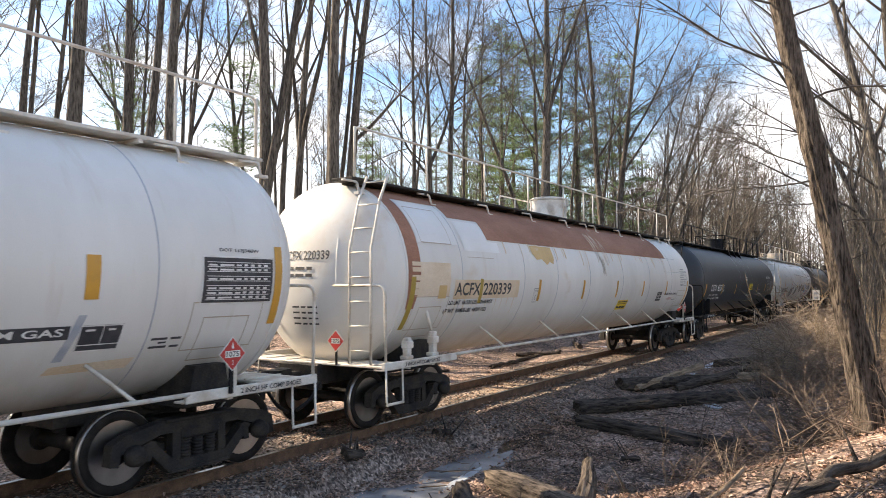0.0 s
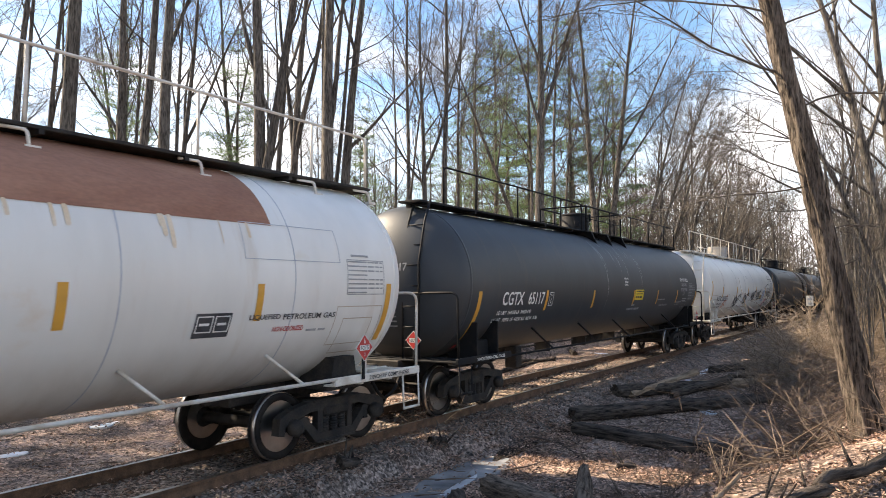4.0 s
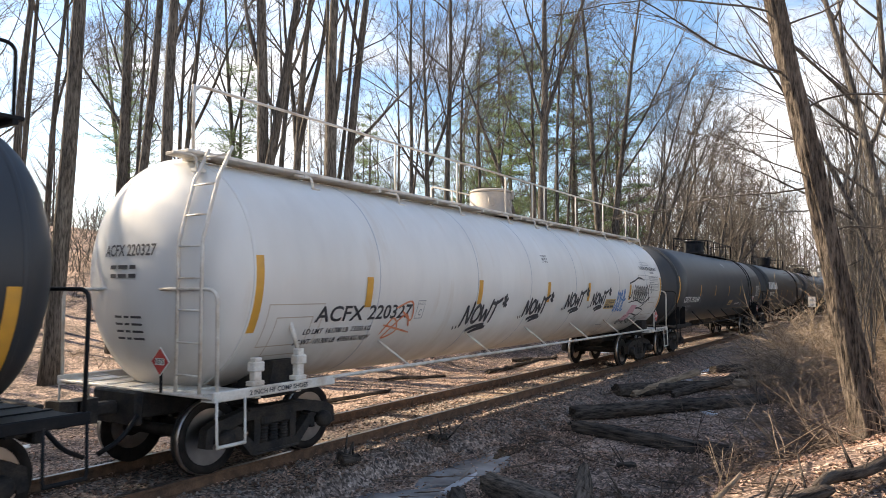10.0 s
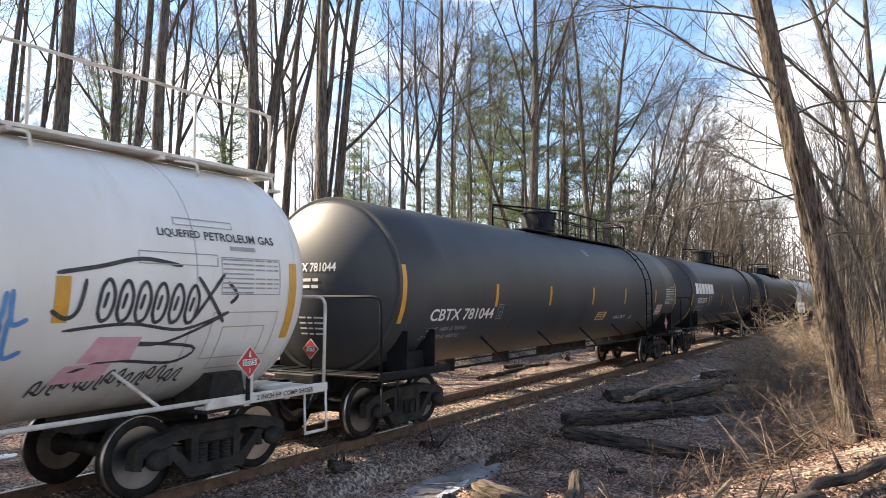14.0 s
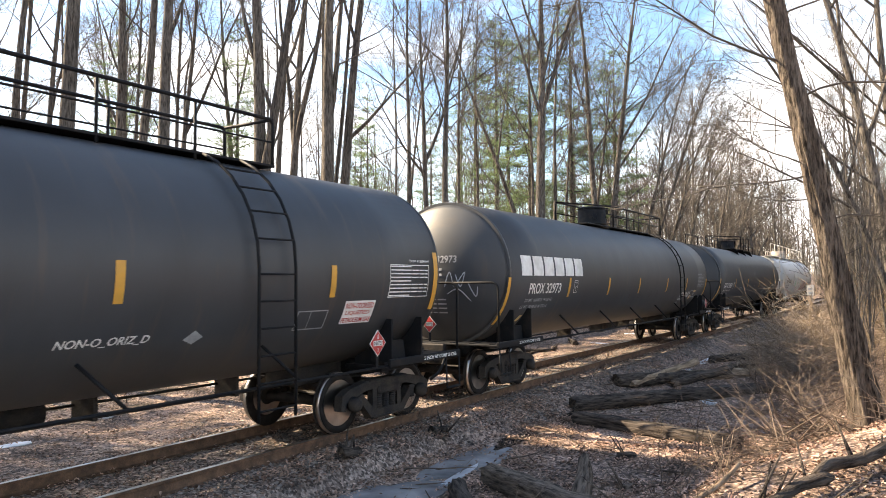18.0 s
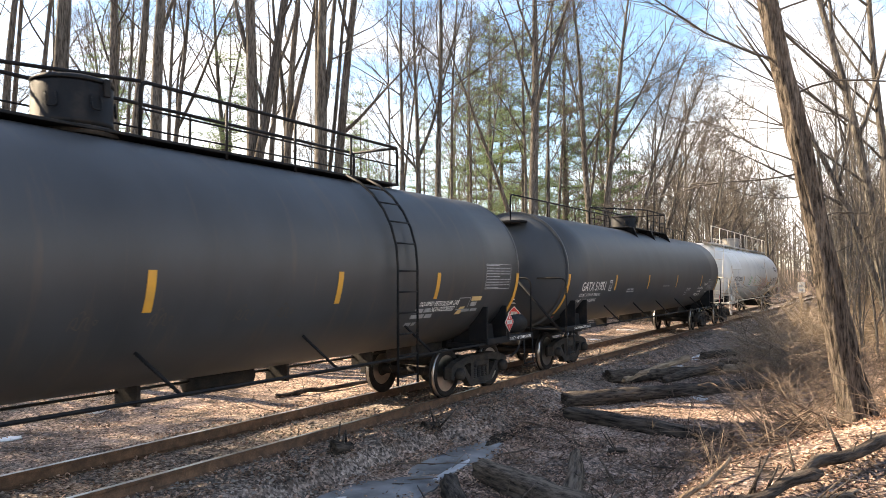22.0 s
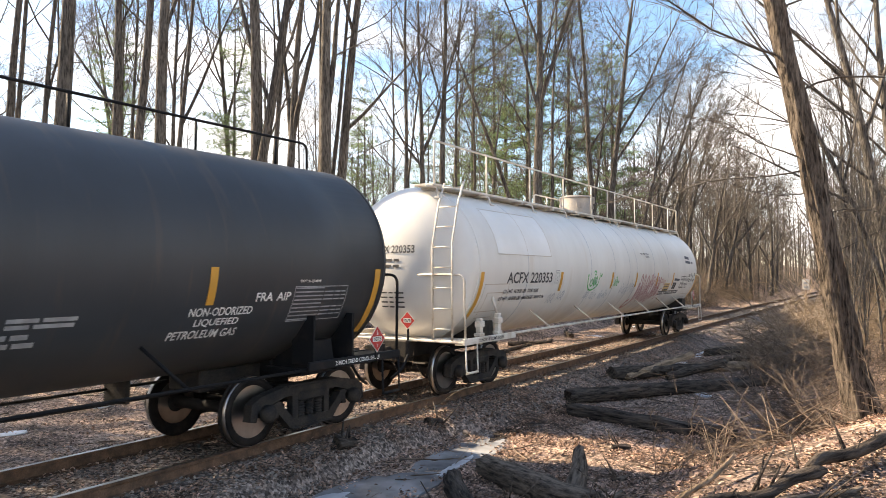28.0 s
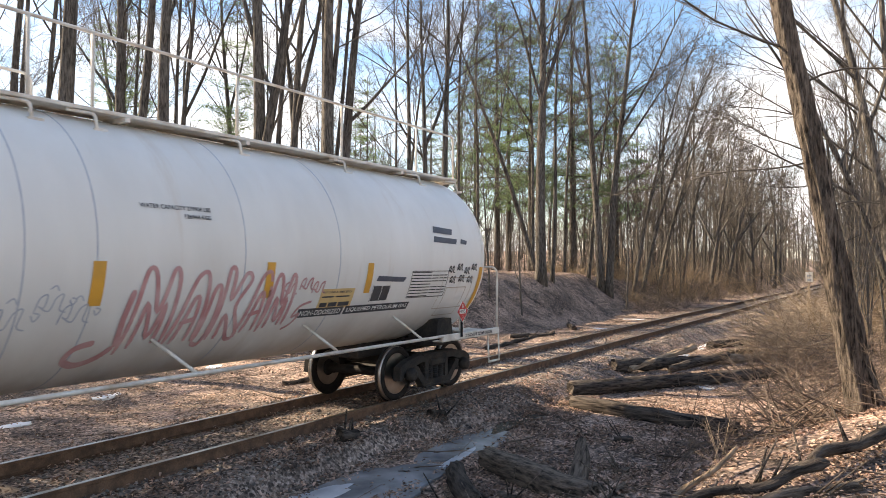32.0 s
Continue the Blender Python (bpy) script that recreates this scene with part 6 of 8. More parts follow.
for u, w in ((3.65, 1.9), (3.95, 1.95), (4.2, 1.9)):
    scribble(u, w, 0.3, M_GRED, "faded red scribble", 0.012, KNOT[:1])
p = part("emergency_label", Decal().rect(4.40, 5.12, 1.70, 1.98).on_side(R, 0.006), M_LABELT, car, "tan emergency label")
part("label_lettering", Decal().text("FOR CHEMICAL EMERGENCY", 4.44, 1.92, 0.03, 0.62).bars(4.44, 1.86, 0.02, (0.25, 0.3)).bars(4.44, 1.73, 0.06, (0.15, 0.18, 0.24), 0.03).on_side(R, 0.010), M_INKB, p)
for a, b, w in ((4.06, 5.0, "NON-ODORIZED"), (5.04, 6.66, "LIQUEFIED PETROLEUM GAS")):
    p = part("name_band", Decal().rect(a, b, 1.60, 1.72).on_side(R, 0.006), M_INKB, car, "black band with white lettering")
    part("band_lettering", Decal().text(w, a + 0.05, 1.625, 0.07, b - a - 0.1).on_side(R, 0.010), M_INKW, p)
for a, b, lo, hi in ((5.58, 6.36, 2.05, 2.15), (7.15, 7.8, 2.84, 2.97), (7.12, 7.9, 2.68, 2.80), (8.0, 8.25, 2.68, 2.78)):
    part("dark_patch", Decal().quad([(a, lo + 0.02), (b - 0.05, lo), (b, hi - 0.03), (a + 0.04, hi)]).on_side(R, 0.006), M_SLATE, car, "slate-grey painted-out patch")
data_panel(car, R, 6.50, 7.62, 1.78, 2.22, 9, M_INKB)
p = part("test_panel", Decal().rect(5.54, 5.98, 1.76, 2.01).on_side(R, 0.006), M_INKB, car)
part("panel_print", Decal().frame_of(5.54, 5.98, 1.76, 2.01, 0.012).rect(5.76, 5.77, 1.76, 2.01).on_side(R, 0.010), M_INKW, p)
text_on(car, R, M_INKB, "WATER CAPACITY 279904 LBS", 1.55, 2.90, 0.05, 0.92)
text_on(car, R, M_INKB, "126944 KGS", 2.1, 2.81, 0.05, 0.36)
for u, w in ((7.62, 2.16), (7.9, 2.2), (8.15, 2.14), (8.4, 2.20), (7.7, 1.98), (8.0, 2.0), (8.3, 1.98)):
    scribble(u, w, 0.22, M_GBLACK, "small black scribble", 0.012, KNOT[:1])
head_marks(car, R, M_INKB, "ACFX 220353", half, depth)
head_placard(car, R, half, depth, y=-0.32)
seams(car, R, (-6.65, -2.85, -1.0, 0.35, 1.05, 2.95, 4.7), M_GGREY)


# ---- woods ----
RIGHT, AWAY = Vector((0.528, -0.849, 0)), Vector((0.849, 0.528, 0))


def perp(d, rng):
    a = Vector((rng.uniform(-1, 1), rng.uniform(-1, 1), rng.uniform(-1, 1)))
    a = a - d * a.dot(d)
    return a.normalized() if a.length > 1e-3 else d.orthogonal().normalized()


def branch_path(p, d, length, seg, rng, wander=0.16, lift=0.10):
    pts = [p.copy()]
    for i in range(seg):
        d = (d + perp(d, rng) * rng.uniform(0, wander) + Vector((0, 0, lift))).normalized()
        p = p + d * (length / seg)
        pts.append(p.copy())
    return pts


def curved_path(p, d, length, seg, rng, curl=0.2, lift=0.05):
    """A branch that keeps bending one way for a while, then another, and turns up to the light."""
    pts = [p.copy()]
    bend = perp(d, rng) * rng.uniform(0.3, 1.0) * curl
    for i in range(seg):
        if rng.random() < 0.3:
            bend = bend * -0.5 + perp(d, rng) * rng.uniform(0.3, 1.0) * curl
        d = (d + bend + perp(d, rng) * curl * 0.45 + Vector((0, 0, lift))).normalized()
        p = p + d * (length / seg)
        pts.append(p.copy())
    return pts


def stem_path(p, tilt0, tilt1, length, seg, rng, away=0.0, sway=0.022):
    """A trunk or fork that leans tilt0 degrees at its foot and tilt1 at its tip, with slight kinks."""
    pts = [p.copy()]
    k1, k2 = rng.uniform(0, 6), rng.uniform(0, 6)
    for i in range(seg):
        t = (i + 0.5) / seg
        a = radians(tilt0 + (tilt1 - tilt0) * t)
        d = RIGHT * (math.sin(a) + sway * math.sin(k1 + t * 11)) + AWAY * (away + sway * math.sin(k2 + t * 9)) + Vector((0, 0, math.cos(a)))
        p = p + d.normalized() * (length / seg)
        pts.append(p.copy())
    return pts


def on_path(pts, t):
    f = max(0.0, min(len(pts) - 1.001, t * (len(pts) - 1)))
    i = int(f)
    return pts[i].lerp(pts[i + 1], f - i), (pts[i + 1] - pts[i]).normalized()


def add_limb(B, p, d, ln, r, rng, twig, density):
    """A limb with its branches, twigs and twig tips."""
    lp = curved_path(p, d, ln, 7, rng, 0.17, 0.075)
    B.tube(lp, [max(twig, r * (1 - 0.8 * j / 7)) for j in range(8)], 5, caps=False)
    for s in range(int((3 + ln * 0.9) * density + rng.random())):
        u = 0.18 + 0.80 * rng.random()
        q, dd = on_path(lp, u)
        d2 = (dd + perp(dd, rng) * rng.uniform(0.5, 1.1)).normalized()
        l2 = ln * (1.1 - u) * rng.uniform(0.35, 0.7) + 0.5
        rs = max(twig * 1.15, r * (1 - 0.8 * u) * 0.5)
        sp = curved_path(q, d2, l2, 5, rng, 0.2, 0.06)
        B.tube(sp, [max(twig * 0.8, rs * (1 - 0.75 * m / 5)) for m in range(6)], 3, caps=False)
        for w in range(int((2 + l2 * 1.5) * density + rng.random())):
            e, d3 = on_path(sp, 0.15 + 0.85 * rng.random())
            d4 = (d3 + perp(d3, rng) * rng.uniform(0.5, 1.1)).normalized()
            l3 = l2 * rng.uniform(0.2, 0.5) + 0.25
            tp = curved_path(e, d4, l3, 3, rng, 0.25, 0.05)
            B.tube(tp, [twig, twig * 0.85, twig * 0.65, twig * 0.35], 3, caps=False)
            if rng.random() < 0.5 * density:
                e2, d5 = on_path(tp, rng.uniform(0.3, 0.8))
                B.tube(curved_path(e2, (d5 + perp(d5, rng) * 0.9).normalized(), l3 * 0.6, 2, rng, 0.25, 0.05), [twig * 0.7, twig * 0.6, twig * 0.3], 3, caps=False)


def hardwood(seed, dia, H, tilt0, tilt1, forks, twig=0.009, density=1.0, first=0.30, sides=9):
    """A bare hardwood: meshes of the trunk with its forks and of the limbs with their twigs.
    forks: height above the ground, lean at the foot and at the tip, length, thickness against the trunk, lean away from the track."""
    rng = random.Random(seed)
    T, B = Geo(), Geo()
    r0 = dia / 2
    pts = stem_path(Vector((0, 0, -0.3)), tilt0, tilt1, H, 16, rng)
    rad = [r0 * (1.0 - 0.82 * (i / 16) ** 1.2) for i in range(17)]
    rad[0] = r0 * 1.35
    T.tube(pts, rad, sides)
    stems = [(pts, rad, H, first)]
    for z, a0, a1, ln, ratio, away in forks:
        t = min(0.95, (z + 0.3) / H)
        p, _ = on_path(pts, t)
        r = rad[int(t * 16)] * ratio * 1.15
        fp = stem_path(p, a0, a1, ln, 9, rng, away + rng.uniform(-0.15, 0.15), 0.05)
        fr = [max(0.012, r * (1 - 0.82 * i / 9)) for i in range(10)]
        T.tube(fp, fr, 7, caps=False)
        stems.append((fp, fr, ln, 0.22))
    for sp, sr, ln, f0 in stems:
        n = max(3, int(ln * (1 - f0) * 0.92 * density))
        for k in range(n):
            t = f0 + (0.98 - f0) * (k + rng.random()) / n
            p, d = on_path(sp, t)
            r = sr[min(len(sr) - 1, int(t * (len(sr) - 1)))]
            an, tilt = rng.uniform(0, 6.28), radians(rng.uniform(24, 62))
            e = (d * math.cos(tilt) + perp(d, rng) * math.sin(tilt)).normalized()
            add_limb(B, p, e, ln * (1 - t) * rng.uniform(0.3, 0.55) + rng.uniform(1.0, 2.2), min(r * 0.6, rng.uniform(0.018, 0.045)), rng, twig, density)
    return T.mesh("trunk", fix=False), B.mesh("crown", fix=False)


def pine(seed, H, r0, first, reach, tufts=30):
    """A white pine: straight trunk, flat whorls of boughs that end in plumes of needles."""
    rng = random.Random(seed)
    T, N, N2 = Geo(), Geo(), Geo()
    T.tube([(0, 0, -0.4 + (H + 0.4) * i / 8) for i in range(9)], [r0 * (1 - 0.9 * i / 8) for i in range(9)], 8)
    z = first * H
    while z < H * 0.98:
        k = (z - first * H) / (H * (1 - first))
        ln = reach * (1 - k) ** 0.7 * (0.5 + 0.5 * min(1, k * 4)) + 0.4
        n = rng.randint(3, 5)
        a0 = rng.uniform(0, 6)
        for b in range(n):
            if rng.random() < 0.25:
                continue
            an = a0 + b * 2 * math.pi / n + rng.uniform(-0.4, 0.4)
            l = ln * rng.uniform(0.5, 1.15)
            d = Vector((math.cos(an), math.sin(an), rng.uniform(-0.05, 0.35))).normalized()
            bp = branch_path(Vector((0, 0, z)), d, l, 5, rng, 0.14, 0.03)
            N2.tube(bp, [0.04 * (1 - 0.16 * j) * (0.5 + l / reach * 0.5) for j in range(6)], 4, caps=False)
            for s in range(int(l * tufts)):
                u = 1 - 0.72 * rng.random() ** 1.5
                j = min(4, int(u * 5))
                q = bp[j].lerp(bp[j + 1], u * 5 - j)
                w0 = 0.16 + 0.34 * u
                c = q + Vector((rng.gauss(0, w0), rng.gauss(0, w0), rng.gauss(0.05, 0.09)))
                for m in range(5):
                    e = Vector((rng.gauss(0, 1), rng.gauss(0, 1), rng.gauss(0.35, 0.4))).normalized()
                    w = perp(e, rng) * rng.uniform(0.011, 0.022)
                    L = rng.uniform(0.14, 0.28)
                    p0, p1 = c - w, c + w
                    p2 = c + e * L
                    N.v += [tuple(p0), tuple(p1), tuple(p2)]
                    o = len(N.v)
                    N.f.append((o - 3, o - 2, o - 1))
                    N.sm.append(False)
        z += rng.uniform(0.5, 1.0)
    return T.mesh("trunk", fix=False), N.mesh("crown", fix=False), N2.mesh("boughs", fix=False)


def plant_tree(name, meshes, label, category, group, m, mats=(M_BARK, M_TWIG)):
    ob = base(name, label, category, group, m)
    for nm, me, mt in zip(("trunk", "crown", "bough"), meshes, mats):
        p = part(nm, me, mt, ob)
        if nm == "bough":
            p["kind"] = "stuff"
    return ob


def at_ground(x, y, turn=0.0, k=1.0):
    return Matrix.Translation((x, y, ground_z(x, y) - 0.05)) @ Euler((0, 0, turn)).to_matrix().to_4x4() @ Matrix.Diagonal((k, k, k, 1))


# the trees that can be told apart: x, y, trunk diameter, height, lean at the foot and at the tip, forks
HARDWOODS = (
    (13.2, 26.0, 0.34, 20, 2.5, 4, ()),
    (14.4, 27.7, 0.26, 19, 2, 4, ()),
    (15.3, 27.6, 0.27, 20, 2.5, 4, ((7.5, 13, 8, 6, 0.5, 0.1),)),
    (10.2, 17.8, 0.46, 22, 2.2, 4.2, ()),
    (14.8, 22.2, 0.38, 21, 0.5, 2, ((7.4, -30, -46, 5.0, 0.36, 0.1), (9.2, -24, -8, 3.5, 0.3, -0.1))),
    (19.1, 28.2, 0.14, 17, 1, 2, ()),
    (14.4, 20.8, 0.36, 21, 3, 5, ()),
    (14.0, 18.7, 0.42, 22, 1, 2, ((9.5, 14, 6, 7, 0.4, 0.2),)),
    (20.2, 26.2, 0.22, 19, 1, 2, ((8.5, -12, -4, 6, 0.5, 0),)),
    (18.7, 24.2, 0.28, 17, 3.5, 4, ((7.6, 24, 20, 8, 0.62, 0), (7.8, -4, 9, 7, 0.55, 0.1))),
    (16.2, 16.9, 0.46, 22, 0.5, -2.5, ((5.8, 26, 12, 4, 0.2, 0), (9, -16, -4, 6, 0.4, 0.1))),
    (15.6, 17.3, 0.38, 20, 8, 11, ((7.6, -20, -12, 5, 0.42, 0), (8.6, 18, 10, 6, 0.4, 0.1))),
    (20.2, 20.0, 0.26, 19, 0, 6, ((8.4, -8, 2, 6, 0.5, 0),)),
    (19.4, 18.9, 0.36, 19, 2, 6, ((6.6, -8, -6, 9, 0.6, 0.05), (6.8, 13, 6, 10, 0.68, 0), (9.2, 24, 30, 5, 0.4, 0.1))),
    (18.1, 15.8, 0.46, 22, 0.6, 1.2, ((7.4, 6, 4, 10, 0.5, 0.05),)),
    (19.1, 16.9, 0.2, 19, 0.4, 1, ()),
    (20.4, 17.9, 0.2, 19, 4.5, 6, ()),
    (19.8, 17.1, 0.4, 21, 5.5, 5, ((7.0, 48, 36, 4.2, 0.42, 0), (10.4, -14, -6, 6, 0.4, 0.1))),
    (30.1, 21.5, 0.16, 17, 0, -1, ()),
    (29.5, 20.4, 0.25, 19, 0, 0, ((9, 18, 8, 5, 0.4, 0),)),
    (30.2, 19.4, 0.32, 15, -4, 0, ((5.6, -38, -18, 6, 0.5, 0), (6.2, 22, 6, 8, 0.7, 0), (8.0, 34, 50, 3.5, 0.4, 0), (9.4, -20, -30, 5, 0.5, 0))),
    (31.0, 22.0, 0.16, 17, 6, 8, ()),
    (30.6, 18.9, 0.34, 20, 0.5, 1, ((8.5, -20, -10, 6, 0.4, 0), (10.2, 22, 12, 5, 0.4, 0))),
    (35.2, 21.0, 0.22, 19, 0, 3, ((9, 16, 6, 6, 0.5, 0),)),
    (36.7, 20.4, 0.22, 18, -2, 2, ((8, -22, -30, 6, 0.5, 0), (9.5, 20, 10, 6, 0.5, 0))),
    (35.6, 16.2, 0.3, 15, -16, -22, ((7, 8, 10, 6, 0.5, 0),)),
    (33.5, 15.1, 0.56, 20, 0.6, 1, ((8.9, -13, -24, 9, 0.42, 0), (9.3, 15, 25, 11, 0.56, 0), (10.6, 8, 26, 8, 0.4, 0.1), (12.2, -20, -8, 7, 0.45, 0))),
    (34.9, 15.1, 0.24, 17, 1, 2, ()),
    (36.3, 16.8, 0.22, 18, -1, 0, ()),
    (40.6, 16.8, 0.2, 17, 2, 4, ((8, 14, 8, 6, 0.5, 0),)),
    (41.1, 15.5, 0.24, 14, 6, 8, ()),
    (40.5, 14.5, 0.44, 20, -2.5, -4, ((8.6, 34, 28, 6, 0.4, 0), (10.5, -14, -6, 7, 0.45, 0))),
    (40.6, 14.1, 0.46, 20, 3, 9, ((6.6, 8, 12, 13, 0.6, 0.1), (8.0, 32, 40, 8, 0.42, 0), (9.6, 30, 20, 9, 0.45, 0), (5.6, 44, 66, 6, 0.26, 0))),
    (43.8, 13.7, 0.26, 17, 8, 20, ((6, 22, 34, 9, 0.6, 0), (8.5, 4, 12, 8, 0.55, 0), (9.5, 36, 44, 7, 0.5, 0))),
    (47.7, 14.3, 0.3, 17, 12, 24, ((5.5, 2, 10, 11, 0.6, 0), (7.5, 32, 42, 9, 0.55, 0), (9.5, 10, 20, 8, 0.5, 0))),
    (53.8, 14.9, 0.3, 16, 10, 24, ((5, 24, 40, 10, 0.6, 0), (8, 4, 14, 9, 0.55, 0))),
    (58.2, 14.3, 0.32, 16, 6, 18, ((5.5, -14, -6, 9, 0.6, 0), (7, 26, 34, 9, 0.6, 0))),
    (68.4, 14.3, 0.38, 15, 6, 14, ((3.6, -24, -12, 8, 0.62, 0), (4.4, 28, 40, 9, 0.62, 0), (6, 12, 26, 7, 0.6, 0))),
    (78.4, 14.8, 0.42, 15, 10, 22, ((3.0, -20, -14, 8, 0.62, 0), (4.2, 34, 44, 8, 0.62, 0), (5.6, 8, 16, 7, 0.6, 0))),
    (84.1, 13.0, 0.42, 15, -6, 6, ((3.0, -30, -24, 8, 0.6, 0), (4.0, 26, 34, 8, 0.6, 0), (5.5, -10, 2, 7, 0.6, 0))),
    (95.1, 12.5, 0.46, 17, 4, -10, ((3.5, -28, -38, 8, 0.6, 0), (4.5, 24, 20, 8, 0.6, 0))),
    (24.5, -0.4, 0.24, 11, -14, -36, ((4.6, -58, -66, 4, 0.5, 0), (5.2, 8, 4, 5, 0.5, 0), (6.6, -20, -30, 4, 0.5, 0))),
    (25.2, -0.1, 0.36, 15, -4, -20, ((5.2, -52, -60, 5, 0.3, 0), (6.6, 26, 14, 6, 0.5, 0), (8.0, -44, -60, 6, 0.4, 0), (9.4, -4, -10, 6, 0.5, 0))),
    (27.1, -0.4, 0.34, 16, -5, -3, ((6, -48, -58, 6, 0.3, 0), (7.5, -42, -52, 6, 0.3, 0), (9, -30, -40, 6, 0.4, 0))),
)
TREES = "bare trees of the wood"
PLACED = []


def tree_label(dia, forks, tilt):
    if abs(tilt) > 9:
        return "slanting bare hardwood with spreading limbs" if forks else "slanting slender bare hardwood"
    if dia > 0.39:
        return "thick-trunked forked bare hardwood among dead leaves" if forks else "thick straight-trunked bare hardwood among dead leaves"
    if dia < 0.27:
        return "slender bare hardwood with a thin trunk"
    return "tall bare hardwood with forked grey-brown trunk" if forks else "tall bare hardwood with plain grey-brown trunk"


for i, (x, y, dia, H, tilt0, tilt1, forks) in enumerate(HARDWOODS):
    far = math.hypot(x, y)
    plant_tree("bare_tree", hardwood(100 + i, dia, H, tilt0, tilt1, forks, max(0.0055, 0.00021 * far), 0.75 if far < 32 or dia <= 0.2 else 1.05, 0.50 if far < 32 and y > 5 else 0.34),
               tree_label(dia, forks, tilt1), "tree", TREES, at_ground(x, y))
    PLACED.append((x, y))

KINDS = [plant_tree("bare_tree", hardwood(11 + i, 0.30, H, a, b, forks, 0.0115, 0.95, 0.26), "tall bare hardwood with forked grey-brown trunk", "tree", TREES, pose(0, -400 - 6 * i, -60))
         for i, (H, a, b, forks) in enumerate(((18, 2, 5, ((7, -12, -20, 8, .6, 0), (9, 16, 8, 7, .5, .2))), (19, -3, 0, ((9, 14, 22, 8, .55, -.2),)),
                                               (16, 4, 12, ((5, -20, -10, 8, .6, .2), (6.5, 24, 34, 8, .6, -.2))), (17, 0, -6, ((6, 18, 10, 9, .65, .1), (8, -26, -18, 7, .5, .2))),
                                               (15, -5, 6, ((4, 22, 30, 8, .6, .3), (5, -18, -28, 8, .6, -.1), (7, 8, 16, 6, .5, .2))), (18, 1, 3, ())))]
_rng = random.Random(77)


def fill(n, x0, x1, y0, y1, gap, dia):
    made = tries = 0
    while made < n and tries < n * 30:
        tries += 1
        x, y = _rng.uniform(x0, x1), _rng.uniform(y0, y1)
        if any((x - a) ** 2 + (y - b) ** 2 < gap * gap for a, b in PLACED):
            continue
        d = _rng.uniform(*dia)
        k = d / 0.30
        ob = copy_thing(KINDS[_rng.randrange(6)], Matrix.Translation((x, y, ground_z(x, y) - 0.05)) @ Euler((0, 0, _rng.uniform(0, 6.28))).to_matrix().to_4x4() @ Matrix.Diagonal((k, k, 0.7 + 0.3 * k, 1)))
        tagged(ob, tree_label(d, True, 0))
        PLACED.append((x, y))
        made += 1


fill(7, 30, 62, 22, 44, 3.5, (0.18, 0.32))
fill(6, 16, 30, 30, 46, 3.5, (0.18, 0.32))
fill(7, 52, 100, 18, 60, 4, (0.2, 0.36))
fill(10, 72, 140, 12.5, 34, 3.0, (0.24, 0.42))
fill(5, 34, 70, -24, -4, 2.2, (0.18, 0.36))
fill(9, 36, 84, -1.5, 3.0, 2.4, (0.15, 0.24))
fill(9, 80, 140, -24, 1.0, 3.0, (0.2, 0.4))
fill(4, 13, 24, -18, -6.5, 2.5, (0.18, 0.34))
# unseen trees left of the view, added to shade ground and tank heads
fill(3, -34, -5, 11, 28, 3.5, (0.2, 0.4))
fill(8, -16, 5, 15, 36, 3.0, (0.25, 0.42))
fill(4, -4, 4, 22, 38, 2.4, (0.28, 0.42))
fill(3, -7, 2, 13, 22, 1.8, (0.25, 0.4))
for src in KINDS:
    for o in (*src.children, src):
        bpy.data.objects.remove(o)

# slim understory saplings; the nine at x -5 to 6 are unseen, added for shade
SAPS = [hardwood(40 + i, 0.085, 7.5, a, b, forks, 0.0085, 0.62, 0.2, 6)
        for i, (a, b, forks) in enumerate(((3, 10, ((2, -14, -24, 4, .7, .1),)), (-4, 2, ()), (6, 18, ((1.5, 4, -8, 4, .7, -.1),)), (-2, -14, ((1.2, 20, 30, 4, .7, .2), (2.5, -24, -30, 3, .6, 0)))))]
_rng = random.Random(5)
for i, (n, x0, x1, y0, y1, k0, k1) in enumerate(((12, 24, 40, 13.0, 22, 0.7, 1.2), (26, 40, 66, 12.4, 24, 0.8, 1.4), (14, 64, 100, 12.2, 22, 1.0, 1.6), (16, 17, 34, -1.5, 1.6, 0.6, 1.0), (9, -5, 6, 15.5, 24, 0.9, 1.4), (22, 30, 70, -1.5, 3.4, 0.7, 1.25))):
    for j in range(n):
        x, y = _rng.uniform(x0, x1), _rng.uniform(y0, y1)
        plant_tree("sapling", SAPS[_rng.randrange(4)], "thin leafless sapling in the undergrowth", "sapling", "saplings", at_ground(x, y, _rng.uniform(0, 6.28), _rng.uniform(k0, k1)))

